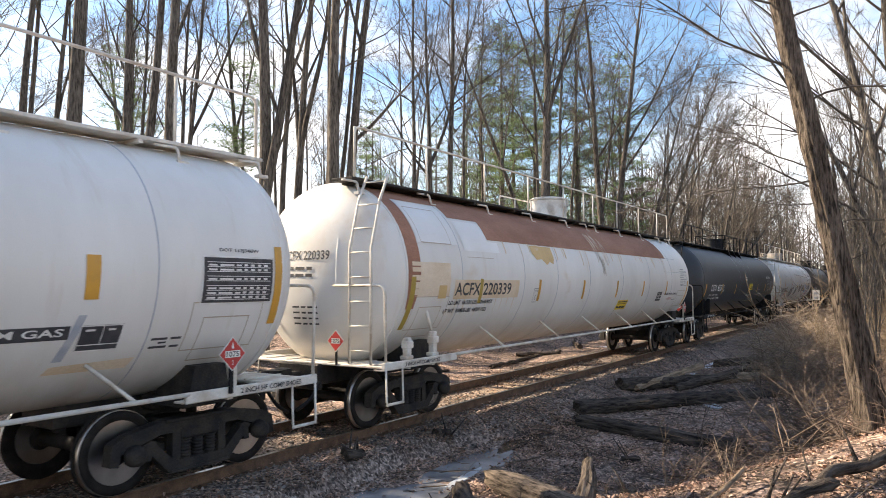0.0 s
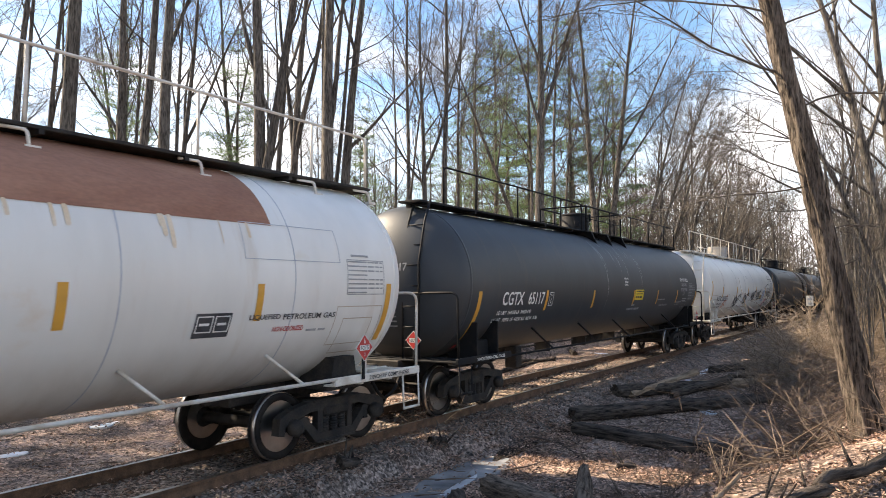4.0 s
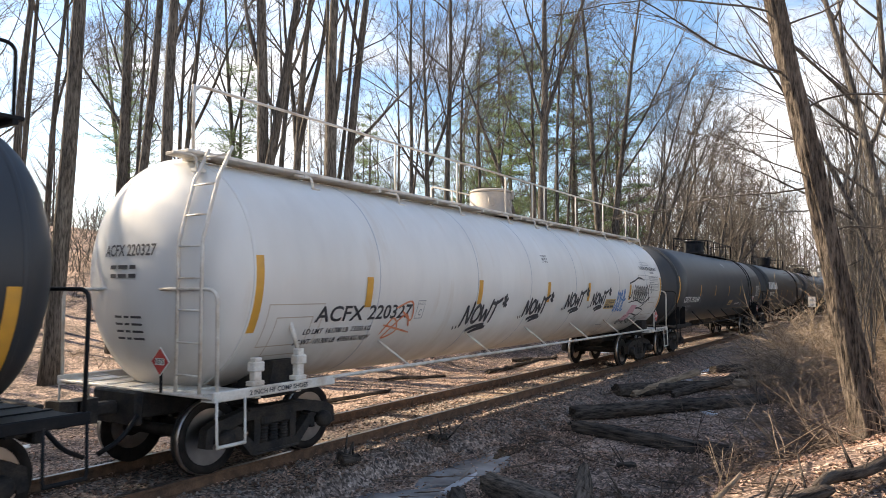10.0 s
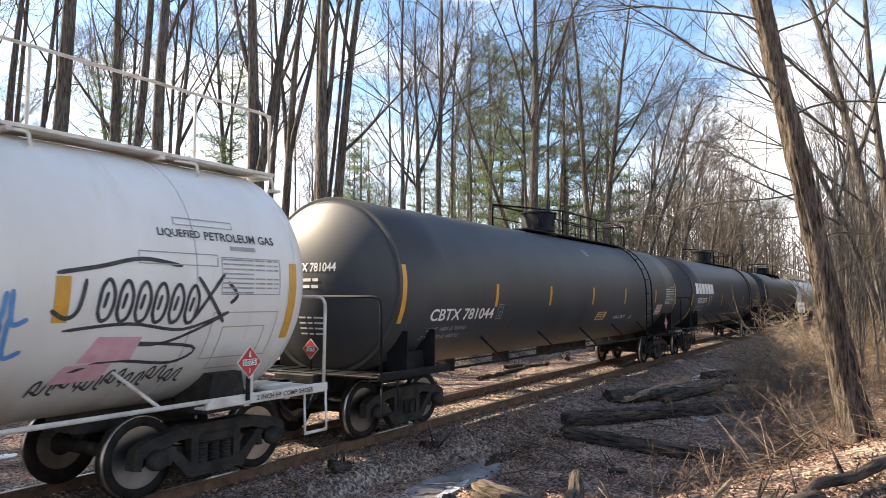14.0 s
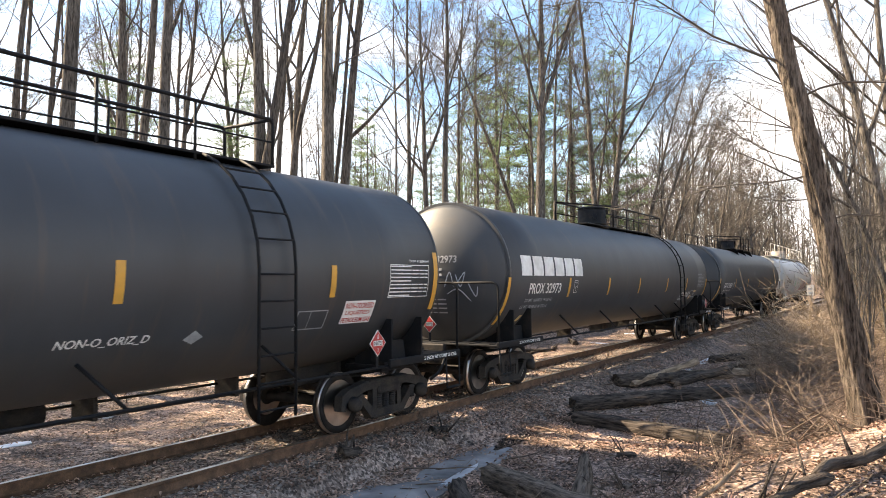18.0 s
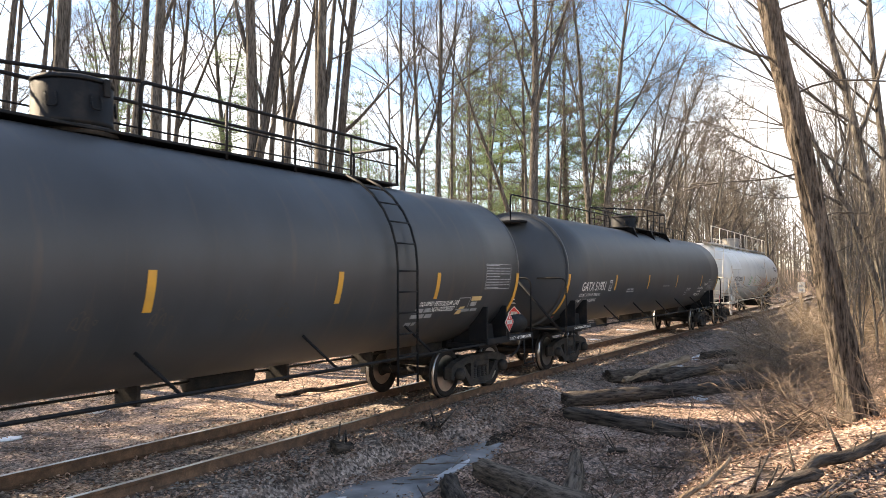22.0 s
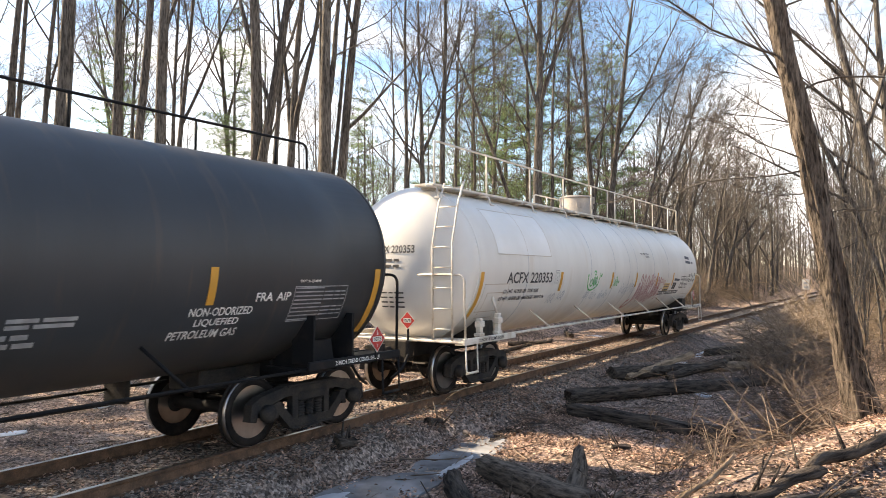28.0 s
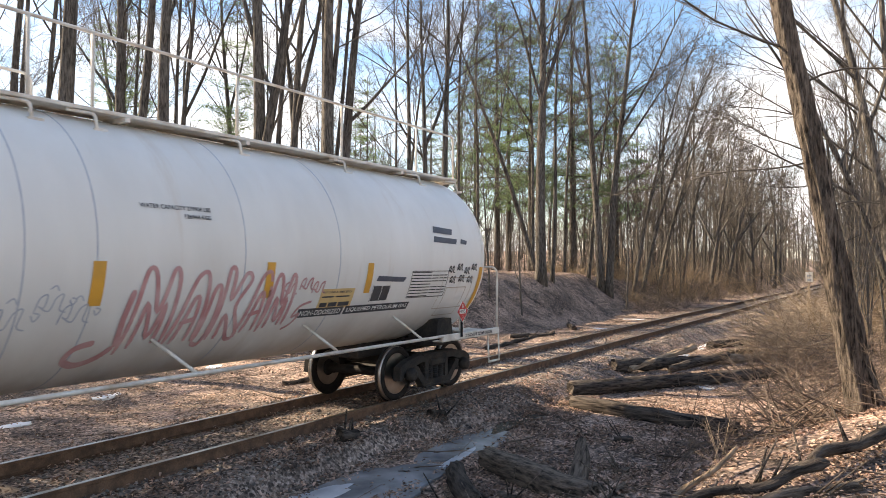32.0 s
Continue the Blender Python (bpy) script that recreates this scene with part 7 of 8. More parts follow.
# white pines behind the hardwoods; those with x below 10 are unseen sun blockers
PINES = [pine(3, 19, 0.20, 0.20, 3.2), pine(8, 23, 0.24, 0.30, 3.8), pine(12, 20, 0.25, 0.22, 4.4, 44)]
for x, y, k, kind, turn in ((27.0, 29.7, 0.72, 0, 0.3), (24.0, 35.0, 0.62, 1, 1.9), (2.5, 17.5, 0.5, 0, 0.8), (-1.5, 18.5, 0.52, 0, 2.0), (5.5, 22.5, 0.55, 1, 3.3), (-4.5, 20.0, 0.5, 1, 4.1), (1.0, 21.5, 0.58, 2, 0.4), (4.4, 19.4, 0.5, 2, 1.7), (7.2, 25.0, 0.6, 2, 2.9), (-1.0, 25.0, 0.62, 2, 5.1), (3.6, 28.0, 0.72, 1, 0.9), (9.0, 31.0, 0.66, 0, 3.7), (38.0, 29.5, 0.62, 0, 2.4), (43.0, 34.0, 0.62, 0, 1.1), (44.3, 23.2, 0.95, 2, 2.2), (42.6, 19.9, 0.85, 2, 0.6), (46.4, 18.6, 1.0, 2, 3.1), (50.4, 16.9, 0.9, 2, 4.4),
                            (48.0, 27.0, 0.8, 1, 4.0), (58.0, 23.0, 0.9, 0, 5.0), (18.0, 42.0, 0.65, 1, 5.5), (62.0, 40.0, 0.8, 1, 0.2), (50.0, 25.2, 1.0, 2, 1.4)):
    plant_tree("white_pine", PINES[kind], "tall green white pine with open whorled boughs", "pine tree", "pines", at_ground(x, y, turn, k), (M_BARK, M_NEEDLE, M_TWIG))


# far woods: one sheet of stems and boughs, too many to count
def far_woods():
    rng = random.Random(9)
    g = Geo()
    for i in range(560):
        a = radians((rng.uniform(-14, 6) if i < 200 else rng.uniform(-24, 34)) if i < 300 else rng.uniform(34, 84))
        d = rng.uniform(66, 190)
        x, y = d * math.cos(a), d * math.sin(a)
        if i % 7 == 0:
            x, y = rng.uniform(70, 125), rng.uniform(12, 30)
        if y < 16 and y > -1.5:
            y = rng.uniform(13, 30) if rng.random() < 0.6 else rng.uniform(-14, -1)
        if i >= 420:
            x, y = rng.uniform(44, 130), rng.uniform(-3, 3.6)
        z = ground_z(x, y)
        h = rng.uniform(8, 20) if i < 420 else rng.uniform(5, 13)
        r = rng.uniform(0.06, 0.18)
        lx, ly = rng.gauss(0, 0.5), rng.gauss(0, 0.5)
        top = Vector((x + lx, y + ly, z + h))
        g.tube([(x, y, z - 0.3), (x + lx * 0.4, y + ly * 0.4, z + h * 0.5), top], [r, r * 0.7, r * 0.15], 4, caps=False)
        for k in range(9):
            t = rng.uniform(0.25, 0.95)
            p = Vector((x + lx * t, y + ly * t, z + h * t))
            an = rng.uniform(0, 6.28)
            e = Vector((math.cos(an) * 0.7, math.sin(an) * 0.7, rng.uniform(0.5, 1.2)))
            ln = (1 - t) * h * 0.35 + 1.0
            g.tube([p, p + e * ln * 0.5, p + e * ln + Vector((0, 0, 0.3))], [r * 0.35, r * 0.22, r * 0.08], 3, caps=False)
            for q in range(3):
                s = p + e * ln * rng.uniform(0.3, 0.9)
                g.tube([s, s + Vector((rng.gauss(0, 0.7), rng.gauss(0, 0.7), rng.uniform(0.2, 1.1)))], [0.03, 0.012], 3, caps=False)
    for i in range(150):
        x, y = rng.uniform(166, 205), rng.uniform(-22, 30)
        z, h, r = ground_z(x, y), rng.uniform(10, 21), rng.uniform(0.08, 0.2)
        p, e0 = Vector((x, y, z - 0.3)), Vector((rng.gauss(0, 0.05), rng.gauss(0, 0.05), 1))
        g.tube([p, p + e0 * h * 0.5, p + e0 * h], [r, r * 0.7, 0.03], 4, caps=False)
        for k in range(22):
            q = p + e0 * h * rng.uniform(0.15, 0.95)
            e = Vector((rng.gauss(0, 1.0), rng.gauss(0, 1.0), rng.uniform(0.5, 1.6)))
            g.tube([q, q + e, q + e * 1.8 + Vector((rng.gauss(0, 0.5), rng.gauss(0, 0.5), 0.3))], [0.07, 0.05, 0.02], 3, caps=False)
    for i in range(460):
        a, d = radians(rng.uniform(4, 33)), rng.uniform(74, 190)
        x, y = d * math.cos(a), d * math.sin(a)
        if y < 13:
            y = rng.uniform(13, 22)
        z, h, r = ground_z(x, y), rng.uniform(4, 10), rng.uniform(0.04, 0.08)
        e0 = Vector((rng.gauss(0, 0.08), rng.gauss(0, 0.08), 1))
        p = Vector((x, y, z - 0.2))
        g.tube([p, p + e0 * h * 0.5, p + e0 * h], [r, r * 0.7, 0.015], 3, caps=False)
        for k in range(10):
            q = p + e0 * h * rng.uniform(0.15, 0.95)
            e = Vector((rng.gauss(0, 0.9), rng.gauss(0, 0.9), rng.uniform(0.4, 1.4)))
            g.tube([q, q + e * 0.8, q + e * 1.5 + Vector((rng.gauss(0, 0.4), rng.gauss(0, 0.4), 0.2))], [0.035, 0.025, 0.01], 3, caps=False)
    for i in range(760):
        x = rng.uniform(52, 150)
        y = rng.uniform(12.5, 34) if i % 2 else rng.uniform(-24, 3.4)
        if i >= 520:
            a, d = radians(rng.uniform(36, 88)), rng.uniform(34, 80)
            x, y = d * math.cos(a), d * math.sin(a)
        z = ground_z(x, y) - 0.1
        h = rng.uniform(1.4, 3.6)
        for k in range(13):
            an, sp = rng.uniform(0, 6.28), rng.uniform(0.2, 0.9)
            e = Vector((math.cos(an) * sp, math.sin(an) * sp, 1.0))
            p = Vector((x + rng.gauss(0, 0.7), y + rng.gauss(0, 0.7), z))
            q = p + e * h * rng.uniform(0.35, 0.6)
            g.tube([p, q, q + (e + Vector((rng.gauss(0, 0.5), rng.gauss(0, 0.5), 0))) * h * 0.4], [0.022, 0.016, 0.006], 3, caps=False)
    thing("far_woods", g.mesh("far_woods", fix=False), M_TWIG, "distant leafless grey-brown woodland", "woods", kind="stuff")


far_woods()


# ---- the leaning tree on the bank ----
def leaning_tree():
    rng = random.Random(21)
    x0, y0 = 10.45, 0.32
    z0 = ground_z(x0, y0)
    tree = base("leaning_tree", "leaning old tree with deeply furrowed bark on the bank", "tree", m=Matrix.Translation((x0, y0, z0)))
    spine = [(0.10, -0.12, -0.5), (0.0, 0.0, 0.0), (-0.10, 0.16, 0.75), (-0.23, 0.34, 2.0), (-0.38, 0.58, 3.4), (-0.52, 0.82, 4.8), (-0.76, 1.16, 7.0), (-1.0, 1.7, 10.0), (-1.1, 2.0, 13.0)]
    rads = [0.30, 0.215, 0.172, 0.146, 0.130, 0.120, 0.105, 0.08, 0.05]
    pts, rr = [], []
    for i in range(len(spine) - 1):
        for k in range(12):
            t = k / 12
            pts.append(Vector(spine[i]).lerp(Vector(spine[i + 1]), t))
            rr.append(rads[i] + (rads[i + 1] - rads[i]) * t)
    g = Geo()
    n = 44
    for i, (p, r) in enumerate(zip(pts, rr)):
        for k in range(n):
            a = 2 * math.pi * k / n
            q = noise.noise(Vector((math.cos(a) * 4.6, math.sin(a) * 4.6, p.z * 0.9)))
            q2 = noise.noise(Vector((math.cos(a) * 11, math.sin(a) * 11, p.z * 2.4 + 7)))
            rad = r * (0.90 + 0.34 * abs(q) + 0.16 * q2)
            g.v.append((p.x + math.cos(a) * rad, p.y + math.sin(a) * rad, p.z))
    for i in range(len(pts) - 1):
        for k in range(n):
            g.f.append((i * n + k, i * n + (k + 1) % n, i * n + n + (k + 1) % n, i * n + n + k))
            g.sm.append(True)
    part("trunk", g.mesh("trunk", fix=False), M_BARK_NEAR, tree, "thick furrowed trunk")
    # boughs: start height, direction, length, radius
    for z, dx, dy, dz, ln, r in ((3.3, -0.45, 0.85, 0.18, 1.5, 0.022), (4.05, 0.55, -0.85, 0.62, 3.4, 0.032), (3.2, -0.3, 0.9, -0.22, 2.2, 0.026), (4.6, -0.5, 0.8, 0.35, 3.0, 0.035), (2.6, 0.6, -0.7, 0.15, 1.6, 0.018),
                                 (5.4, -0.6, 0.8, 0.5, 3.4, 0.03), (5.2, 0.7, -0.6, 0.6, 3.2, 0.03), (6.2, -0.2, 1.0, 0.3, 3.6, 0.03), (6.8, 0.8, 0.1, 0.7, 3.4, 0.03), (2.1, 0.5, -0.9, 0.3, 1.2, 0.014), (7.8, -0.7, 0.4, 0.8, 3.6, 0.045), (8.8, 0.2, -0.9, 0.8, 3.6, 0.04)):
        i = min(range(len(pts)), key=lambda k: abs(pts[k].z - z))
        b = Geo()
        lp = branch_path(pts[i], Vector((dx, dy, dz)).normalized(), ln, 9, rng, 0.26, 0.0)
        r *= 0.5
        b.tube(lp, [r * (1 - 0.085 * j) for j in range(10)], 6, caps=False)
        for s in range(11):
            j = rng.randint(2, 8)
            d = ((lp[j + 1] - lp[j]).normalized() + perp(Vector((0, 0, 1)), rng) * 0.8).normalized()
            sp = branch_path(lp[j], d, ln * rng.uniform(0.2, 0.5), 4, rng, 0.3, 0.03)
            b.tube(sp, [max(0.004, r * 0.35 * (1 - 0.2 * q)) for q in range(5)], 4, caps=False)
            for w in range(3):
                q = rng.randint(1, 3)
                d3 = ((sp[q + 1] - sp[q]).normalized() + perp(Vector((0, 0, 1)), rng) * 0.9).normalized()
                b.tube(branch_path(sp[q], d3, ln * rng.uniform(0.08, 0.22), 3, rng, 0.3, 0.04), [0.0045, 0.004, 0.003, 0.002], 3, caps=False)
        part("bough", b.mesh("bough", fix=False), M_TWIG, tree)
    # a hanging dead tendril
    p = Vector((-0.75, 1.45, 3.55))
    part("hanging_twig", Geo().tube([p + Vector((0.02 * math.sin(k * 1.3), 0.03 * math.cos(k), -k * 0.11)) for k in range(9)], 0.008, 4), M_TWIG, tree)


leaning_tree()


# ---- logs ----
def log(name, a, b, r0, r1, mat, label, category="log", bend=0.05, seed=1, sink=0.3, split=False, zs=None, square=False):
    """A lying trunk from a to b (x, y), resting on the ground."""
    rng = random.Random(seed)
    twiggy = category == "branch"
    n, m = (10, 44) if twiggy else (18, 34)
    za, zb = (ground_z(*a) + r0 * (1 - sink), ground_z(*b) + r1 * (1 - sink)) if zs is None else zs
    A, B = Vector((*a, za)), Vector((*b, zb))
    d = (B - A)
    side = Vector((-d.y, d.x, 0)).normalized()
    upv = d.normalized().cross(side) * -1
    g = Geo()
    ph = rng.uniform(0, 6)
    for i in range(m + 1):
        t = i / m
        p = A + d * t + side * bend * math.sin(t * 3.1 + ph) + (side * noise.noise(Vector((t * d.length * 1.7, seed, 0))) + upv * 0.5 * noise.noise(Vector((t * d.length * 1.9, seed, 5)))) * r1 * (2.4 if twiggy else 0.3)
        r = r0 + (r1 - r0) * t
        for k in range(n):
            an = 2 * math.pi * k / n
            q = r * (1 + (0.34 if twiggy else 0.2) * noise.noise(Vector((math.cos(an) * 2 + seed, math.sin(an) * 2, t * d.length * 2.2))) + 0.12 * noise.noise(Vector((math.cos(an) * 6, math.sin(an) * 6 + seed, t * d.length * 3))))
            if square:
                q = q * 0.45 + 0.62 * r / max(abs(math.cos(an)), abs(math.sin(an)))
            if split and an > 0.6 and an < 2.5:
                q *= 0.72
            w = p + side * math.cos(an) * q + upv * math.sin(an) * q
            if i in (0, m):
                w = w + d.normalized() * rng.uniform(-0.06, 0.06)
            g.v.append(tuple(w))
    for i in range(m):
        for k in range(n):
            g.f.append((i * n + k, i * n + (k + 1) % n, i * n + n + (k + 1) % n, i * n + n + k))
            g.sm.append(not split)
    g.f += [tuple(range(n)), tuple(range(m * n + n - 1, m * n - 1, -1))]
    g.sm += [False, False]
    ob = base(name, label, category, "fallen logs")
    turn = d.to_track_quat("Z", "Y").to_matrix().to_4x4()
    ob.matrix_basis = Matrix.Translation(A) @ turn
    inv = turn.inverted()
    me = g.mesh("trunk")
    me.transform(inv @ Matrix.Translation(-A))
    t = part("trunk", me, mat, ob)
    for k in range(7 if twiggy and d.length > 1 else 3):
        u = rng.uniform(0.2, 0.9)
        p = d * u + upv * (r0 + (r1 - r0) * u) * 0.7
        e = (side * rng.uniform(-0.8, 0.8) + Vector((0, 0, 0.7)) + d.normalized() * 0.4).normalized()
        s = rng.uniform(0.15, 0.55) if twiggy else rng.uniform(0.08, 0.22)
        part("branch_stub", Geo().tube([inv @ p, inv @ (p + e * s)], [r1 * 0.25, r1 * 0.12], 6), mat, ob)
    return ob


DARK_LOG, PALE_LOG = "dark weathered fallen log on dead leaves", "pale barkless fallen log on dead leaves"
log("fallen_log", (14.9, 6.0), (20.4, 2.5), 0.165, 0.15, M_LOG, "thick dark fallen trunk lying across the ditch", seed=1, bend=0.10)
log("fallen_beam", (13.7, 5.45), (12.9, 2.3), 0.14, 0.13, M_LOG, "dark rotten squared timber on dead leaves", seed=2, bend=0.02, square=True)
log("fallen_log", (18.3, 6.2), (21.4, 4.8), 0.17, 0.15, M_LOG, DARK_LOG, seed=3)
log("fallen_log", (18.6, 5.85), (21.6, 5.0), 0.085, 0.11, M_LOG_PALE, "splintered pale broken log", seed=4, split=True, zs=(-0.36, -0.02))
log("fallen_log", (20.9, 5.3), (23.6, 3.0), 0.16, 0.14, M_LOG_PALE, PALE_LOG, seed=5)
log("fallen_log", (19.3, 5.1), (20.8, 3.9), 0.10, 0.12, M_LOG, DARK_LOG, seed=20, zs=(-0.38, -0.1))
log("fallen_log", (25.9, 5.5), (30.5, 3.4), 0.15, 0.11, M_LOG, DARK_LOG, seed=6)
log("fallen_log", (24.6, 4.6), (26.4, 3.2), 0.10, 0.08, M_LOG_MID, "grey broken limb on dead leaves", seed=7)
log("fallen_beam", (9.15, 4.95), (7.45, 2.72), 0.155, 0.165, M_LOG_MID, "split weathered timber with splintered end", seed=8, square=True, bend=0.02, zs=(-0.44, -0.20))
log("fallen_log", (8.35, 5.02), (7.2, 4.05), 0.13, 0.14, M_LOG, DARK_LOG, seed=9)
log("broken_stump", (8.15, 3.30), (8.80, 3.40), 0.15, 0.07, M_LOG_MID, "short splintered stump leaning over a log", "stump", seed=10, split=True, zs=(-0.34, 0.06))
log("fallen_branch", (6.5, 1.62), (7.45, 0.66), 0.034, 0.060, M_LOG, "long crooked fallen branch on the bank", "branch", seed=11, bend=0.07, zs=(0.22, 0.50))
log("fallen_branch", (7.40, 0.70), (9.2, -0.5), 0.060, 0.056, M_LOG, "thick crooked fallen branch on the bank", "branch", seed=12, bend=-0.05, zs=(0.50, 0.86))
log("fallen_branch", (6.75, 1.72), (7.9, 1.46), 0.034, 0.020, M_LOG_PALE, "bleached stick propped on the bank", "branch", seed=13, zs=(0.12, 0.44))
log("fallen_branch", (6.6, 0.95), (7.3, 0.30), 0.05, 0.045, M_LOG_MID, "grey broken limb half sunk in leaves", "branch", seed=21)
log("fallen_branch", (11.2, 2.0), (12.4, 0.9), 0.05, 0.035, M_LOG_PALE, "bleached stick in the brush", "branch", seed=14)
log("fallen_branch", (20.0, 10.9), (27.0, 11.6), 0.075, 0.05, M_LOG, "dark branch lying beside the track", "branch", seed=15)
log("fallen_branch", (12.0, 11.6), (15.0, 11.0), 0.06, 0.04, M_LOG, "dark branch lying beside the track", "branch", seed=16)
log("fallen_branch", (24.0, 12.0), (26.0, 11.2), 0.09, 0.06, M_LOG, "dark branch lying beside the track", "branch", seed=17)
log("fallen_branch", (16.5, 12.4), (19.0, 11.8), 0.06, 0.04, M_LOG, "dark branch lying beside the track", "branch", seed=22)
log("fallen_branch", (28.5, 11.4), (31.0, 12.6), 0.12, 0.06, M_LOG, "dark branch lying beside the track", "branch", seed=23)
log("fallen_branch", (10.2, 6.55), (10.55, 6.5), 0.09, 0.08, M_LOG, "short chunk of rotten wood beside the rail", "branch", seed=18)
log("fallen_branch", (8.05, 6.75), (8.4, 6.68), 0.10, 0.09, M_LOG, "short chunk of rotten wood beside the rail", "branch", seed=19)


_rng = random.Random(12)
for i in range(16):
    x, y = _rng.uniform(6.4, 11.5), _rng.uniform(1.6, 4.6)
    a, l = _rng.uniform(0, 6.28), _rng.uniform(0.12, 0.5)
    r = _rng.uniform(0.025, 0.07)
    log("wood_chunk", (x, y), (x + math.cos(a) * l, y + math.sin(a) * l), r, r * _rng.uniform(0.6, 1), (M_LOG, M_LOG_MID)[i % 2], "short rotten piece of wood among leaves", "branch", bend=0.01, seed=30 + i)


# ---- ice and snow ----
def flat_patch(name, x, y, rx, ry, z, turn, mat, label, category, seed, thick=0.03):
    """A flat sheet with a wavy outline."""
    g = Geo()
    n = 40
    top, low = [], []
    for k in range(n):
        a = 2 * math.pi * k / n
        r = 1 + 0.42 * noise.noise(Vector((math.cos(a) * 1.3 + seed, math.sin(a) * 1.3, seed))) + 0.16 * noise.noise(Vector((math.cos(a) * 5, math.sin(a) * 5 + seed, 2)))
        px, py = rx * r * math.cos(a), ry * r * math.sin(a)
        c, s = math.cos(turn), math.sin(turn)
        top.append((px * c - py * s, px * s + py * c, 0))
        low.append((px * c - py * s, px * s + py * c, -thick))
    g.v = top + low
    g.f = [tuple(range(n))] + [(i, i + n, (i + 1) % n + n, (i + 1) % n) for i in range(n)]
    g.sm = [False] * len(g.f)
    ob = thing(name, g.mesh(name), mat, label, category, m=Matrix.Translation((x, y, z)))
    return ob


flat_patch("frozen_puddle", 6.95, 5.58, 1.85, 0.60, -0.474, -0.02, M_ICE, "grey frozen puddle in the ditch", "ice", 1.0)
flat_patch("frozen_puddle", 10.0, 5.76, 1.35, 0.42, -0.476, 0.05, M_ICE, "grey frozen puddle in the ditch", "ice", 4.0)
flat_patch("ice_patch", 6.70, 5.98, 0.62, 0.20, -0.468, -0.12, M_ICE_PALE, "white cracked rim of ice on the puddle", "ice", 15.0, 0.02)
flat_patch("ice_patch", 9.1, 5.42, 0.55, 0.07, -0.469, 0.10, M_ICE_PALE, "white cracked rim of ice on the puddle", "ice", 17.0, 0.02)
flat_patch("wet_mud", 12.9, 5.86, 1.9, 0.26, -0.470, 0.03, M_MUD, "dark wet mud along the ditch", "mud", 31.0, 0.02)
flat_patch("ice_patch", 26.9, 5.7, 1.7, 0.42, ground_z(26.9, 5.7) + 0.02, -0.22, M_SNOW, "pale patch of ice and old snow", "snow", 7.0, 0.08)
flat_patch("ice_patch", 23.0, 5.85, 0.9, 0.26, ground_z(23.0, 5.85) + 0.02, -0.15, M_ICE_PALE, "pale grey patch of ice and old snow", "snow", 9.0, 0.06)
flat_patch("ice_patch", 17.9, 3.9, 0.5, 0.16, ground_z(17.9, 3.9) + 0.01, 0.4, M_ICE_PALE, "pale grey patch of ice and old snow", "snow", 10.0, 0.05)
for i, (x, y, r) in enumerate(((6.5, 12.4, 0.35), (9.0, 13.6, 0.4), (12.5, 14.5, 0.4), (7.5, 15.5, 0.5), (30.0, 10.8, 0.6), (36.0, 10.9, 0.8))):
    flat_patch("snow_patch", x, y, r, r * 0.45, ground_z(x, y) + 0.015, 0.3 * i, M_SNOW, "thin patch of old snow on leaves", "snow", 11.0 + i, 0.10)


# ---- brush ----
def shrub_mesh(seed, stems, h, spread, arch, r=0.0056):
    rng = random.Random(seed)
    g = Geo()
    for i in range(stems):
        p = Vector((rng.gauss(0, spread * 0.4), rng.gauss(0, spread * 0.4), -0.05))
        an = rng.uniform(0, 6.28)
        d = Vector((math.cos(an) * rng.uniform(0.1, 0.7), math.sin(an) * rng.uniform(0.1, 0.7), 1)).normalized()
        ln = h * rng.uniform(0.5, 1.15)
        pts = [p]
        for k in range(7):
            d = (d + perp(d, rng) * rng.uniform(0.1, 0.42) + Vector((d.x, d.y, -0.22)) * arch * rng.random()).normalized()
            p = p + d * ln / 7
            pts.append(p)
        rr = r * rng.uniform(0.8, 1.9)
        g.tube(pts, [rr * (1 - 0.1 * k) for k in range(8)], 3, caps=False)
        for s in range(6):
            k = rng.randint(1, 6)
            e = ((pts[k + 1] - pts[k]).normalized() + perp(d, rng) * 0.9).normalized()
            q = branch_path(pts[k], e, ln * rng.uniform(0.12, 0.35), 3, rng, 0.3, -0.02)
            g.tube(q, [rr * 0.6, rr * 0.5, rr * 0.4, rr * 0.25], 3, caps=False)
    return g.mesh("stems", fix=False)


SHRUBS = [shrub_mesh(60 + i, st, h, sp, ar) for i, (st, h, sp, ar) in enumerate(((17, 1.5, 0.9, 0.6), (19, 1.1, 1.0, 0.95), (13, 2.0, 0.8, 0.5), (20, 0.8, 1.1, 0.9)))]
STRAWS = [shrub_mesh(80 + i, 46, h, 1.3, 0.35, 0.005) for i, h in enumerate((1.2, 1.6, 0.9))]
for me in SHRUBS:
    me.materials.append(M_BRUSH)
for me in STRAWS:
    me.materials.append(M_STRAW)
_rng = random.Random(31)


def shrub(x, y, me, label, k=1.0):
    thing("shrub", me, None, label, "shrub", "brush along the bank", m=at_ground(x, y, _rng.uniform(0, 6.28), k))


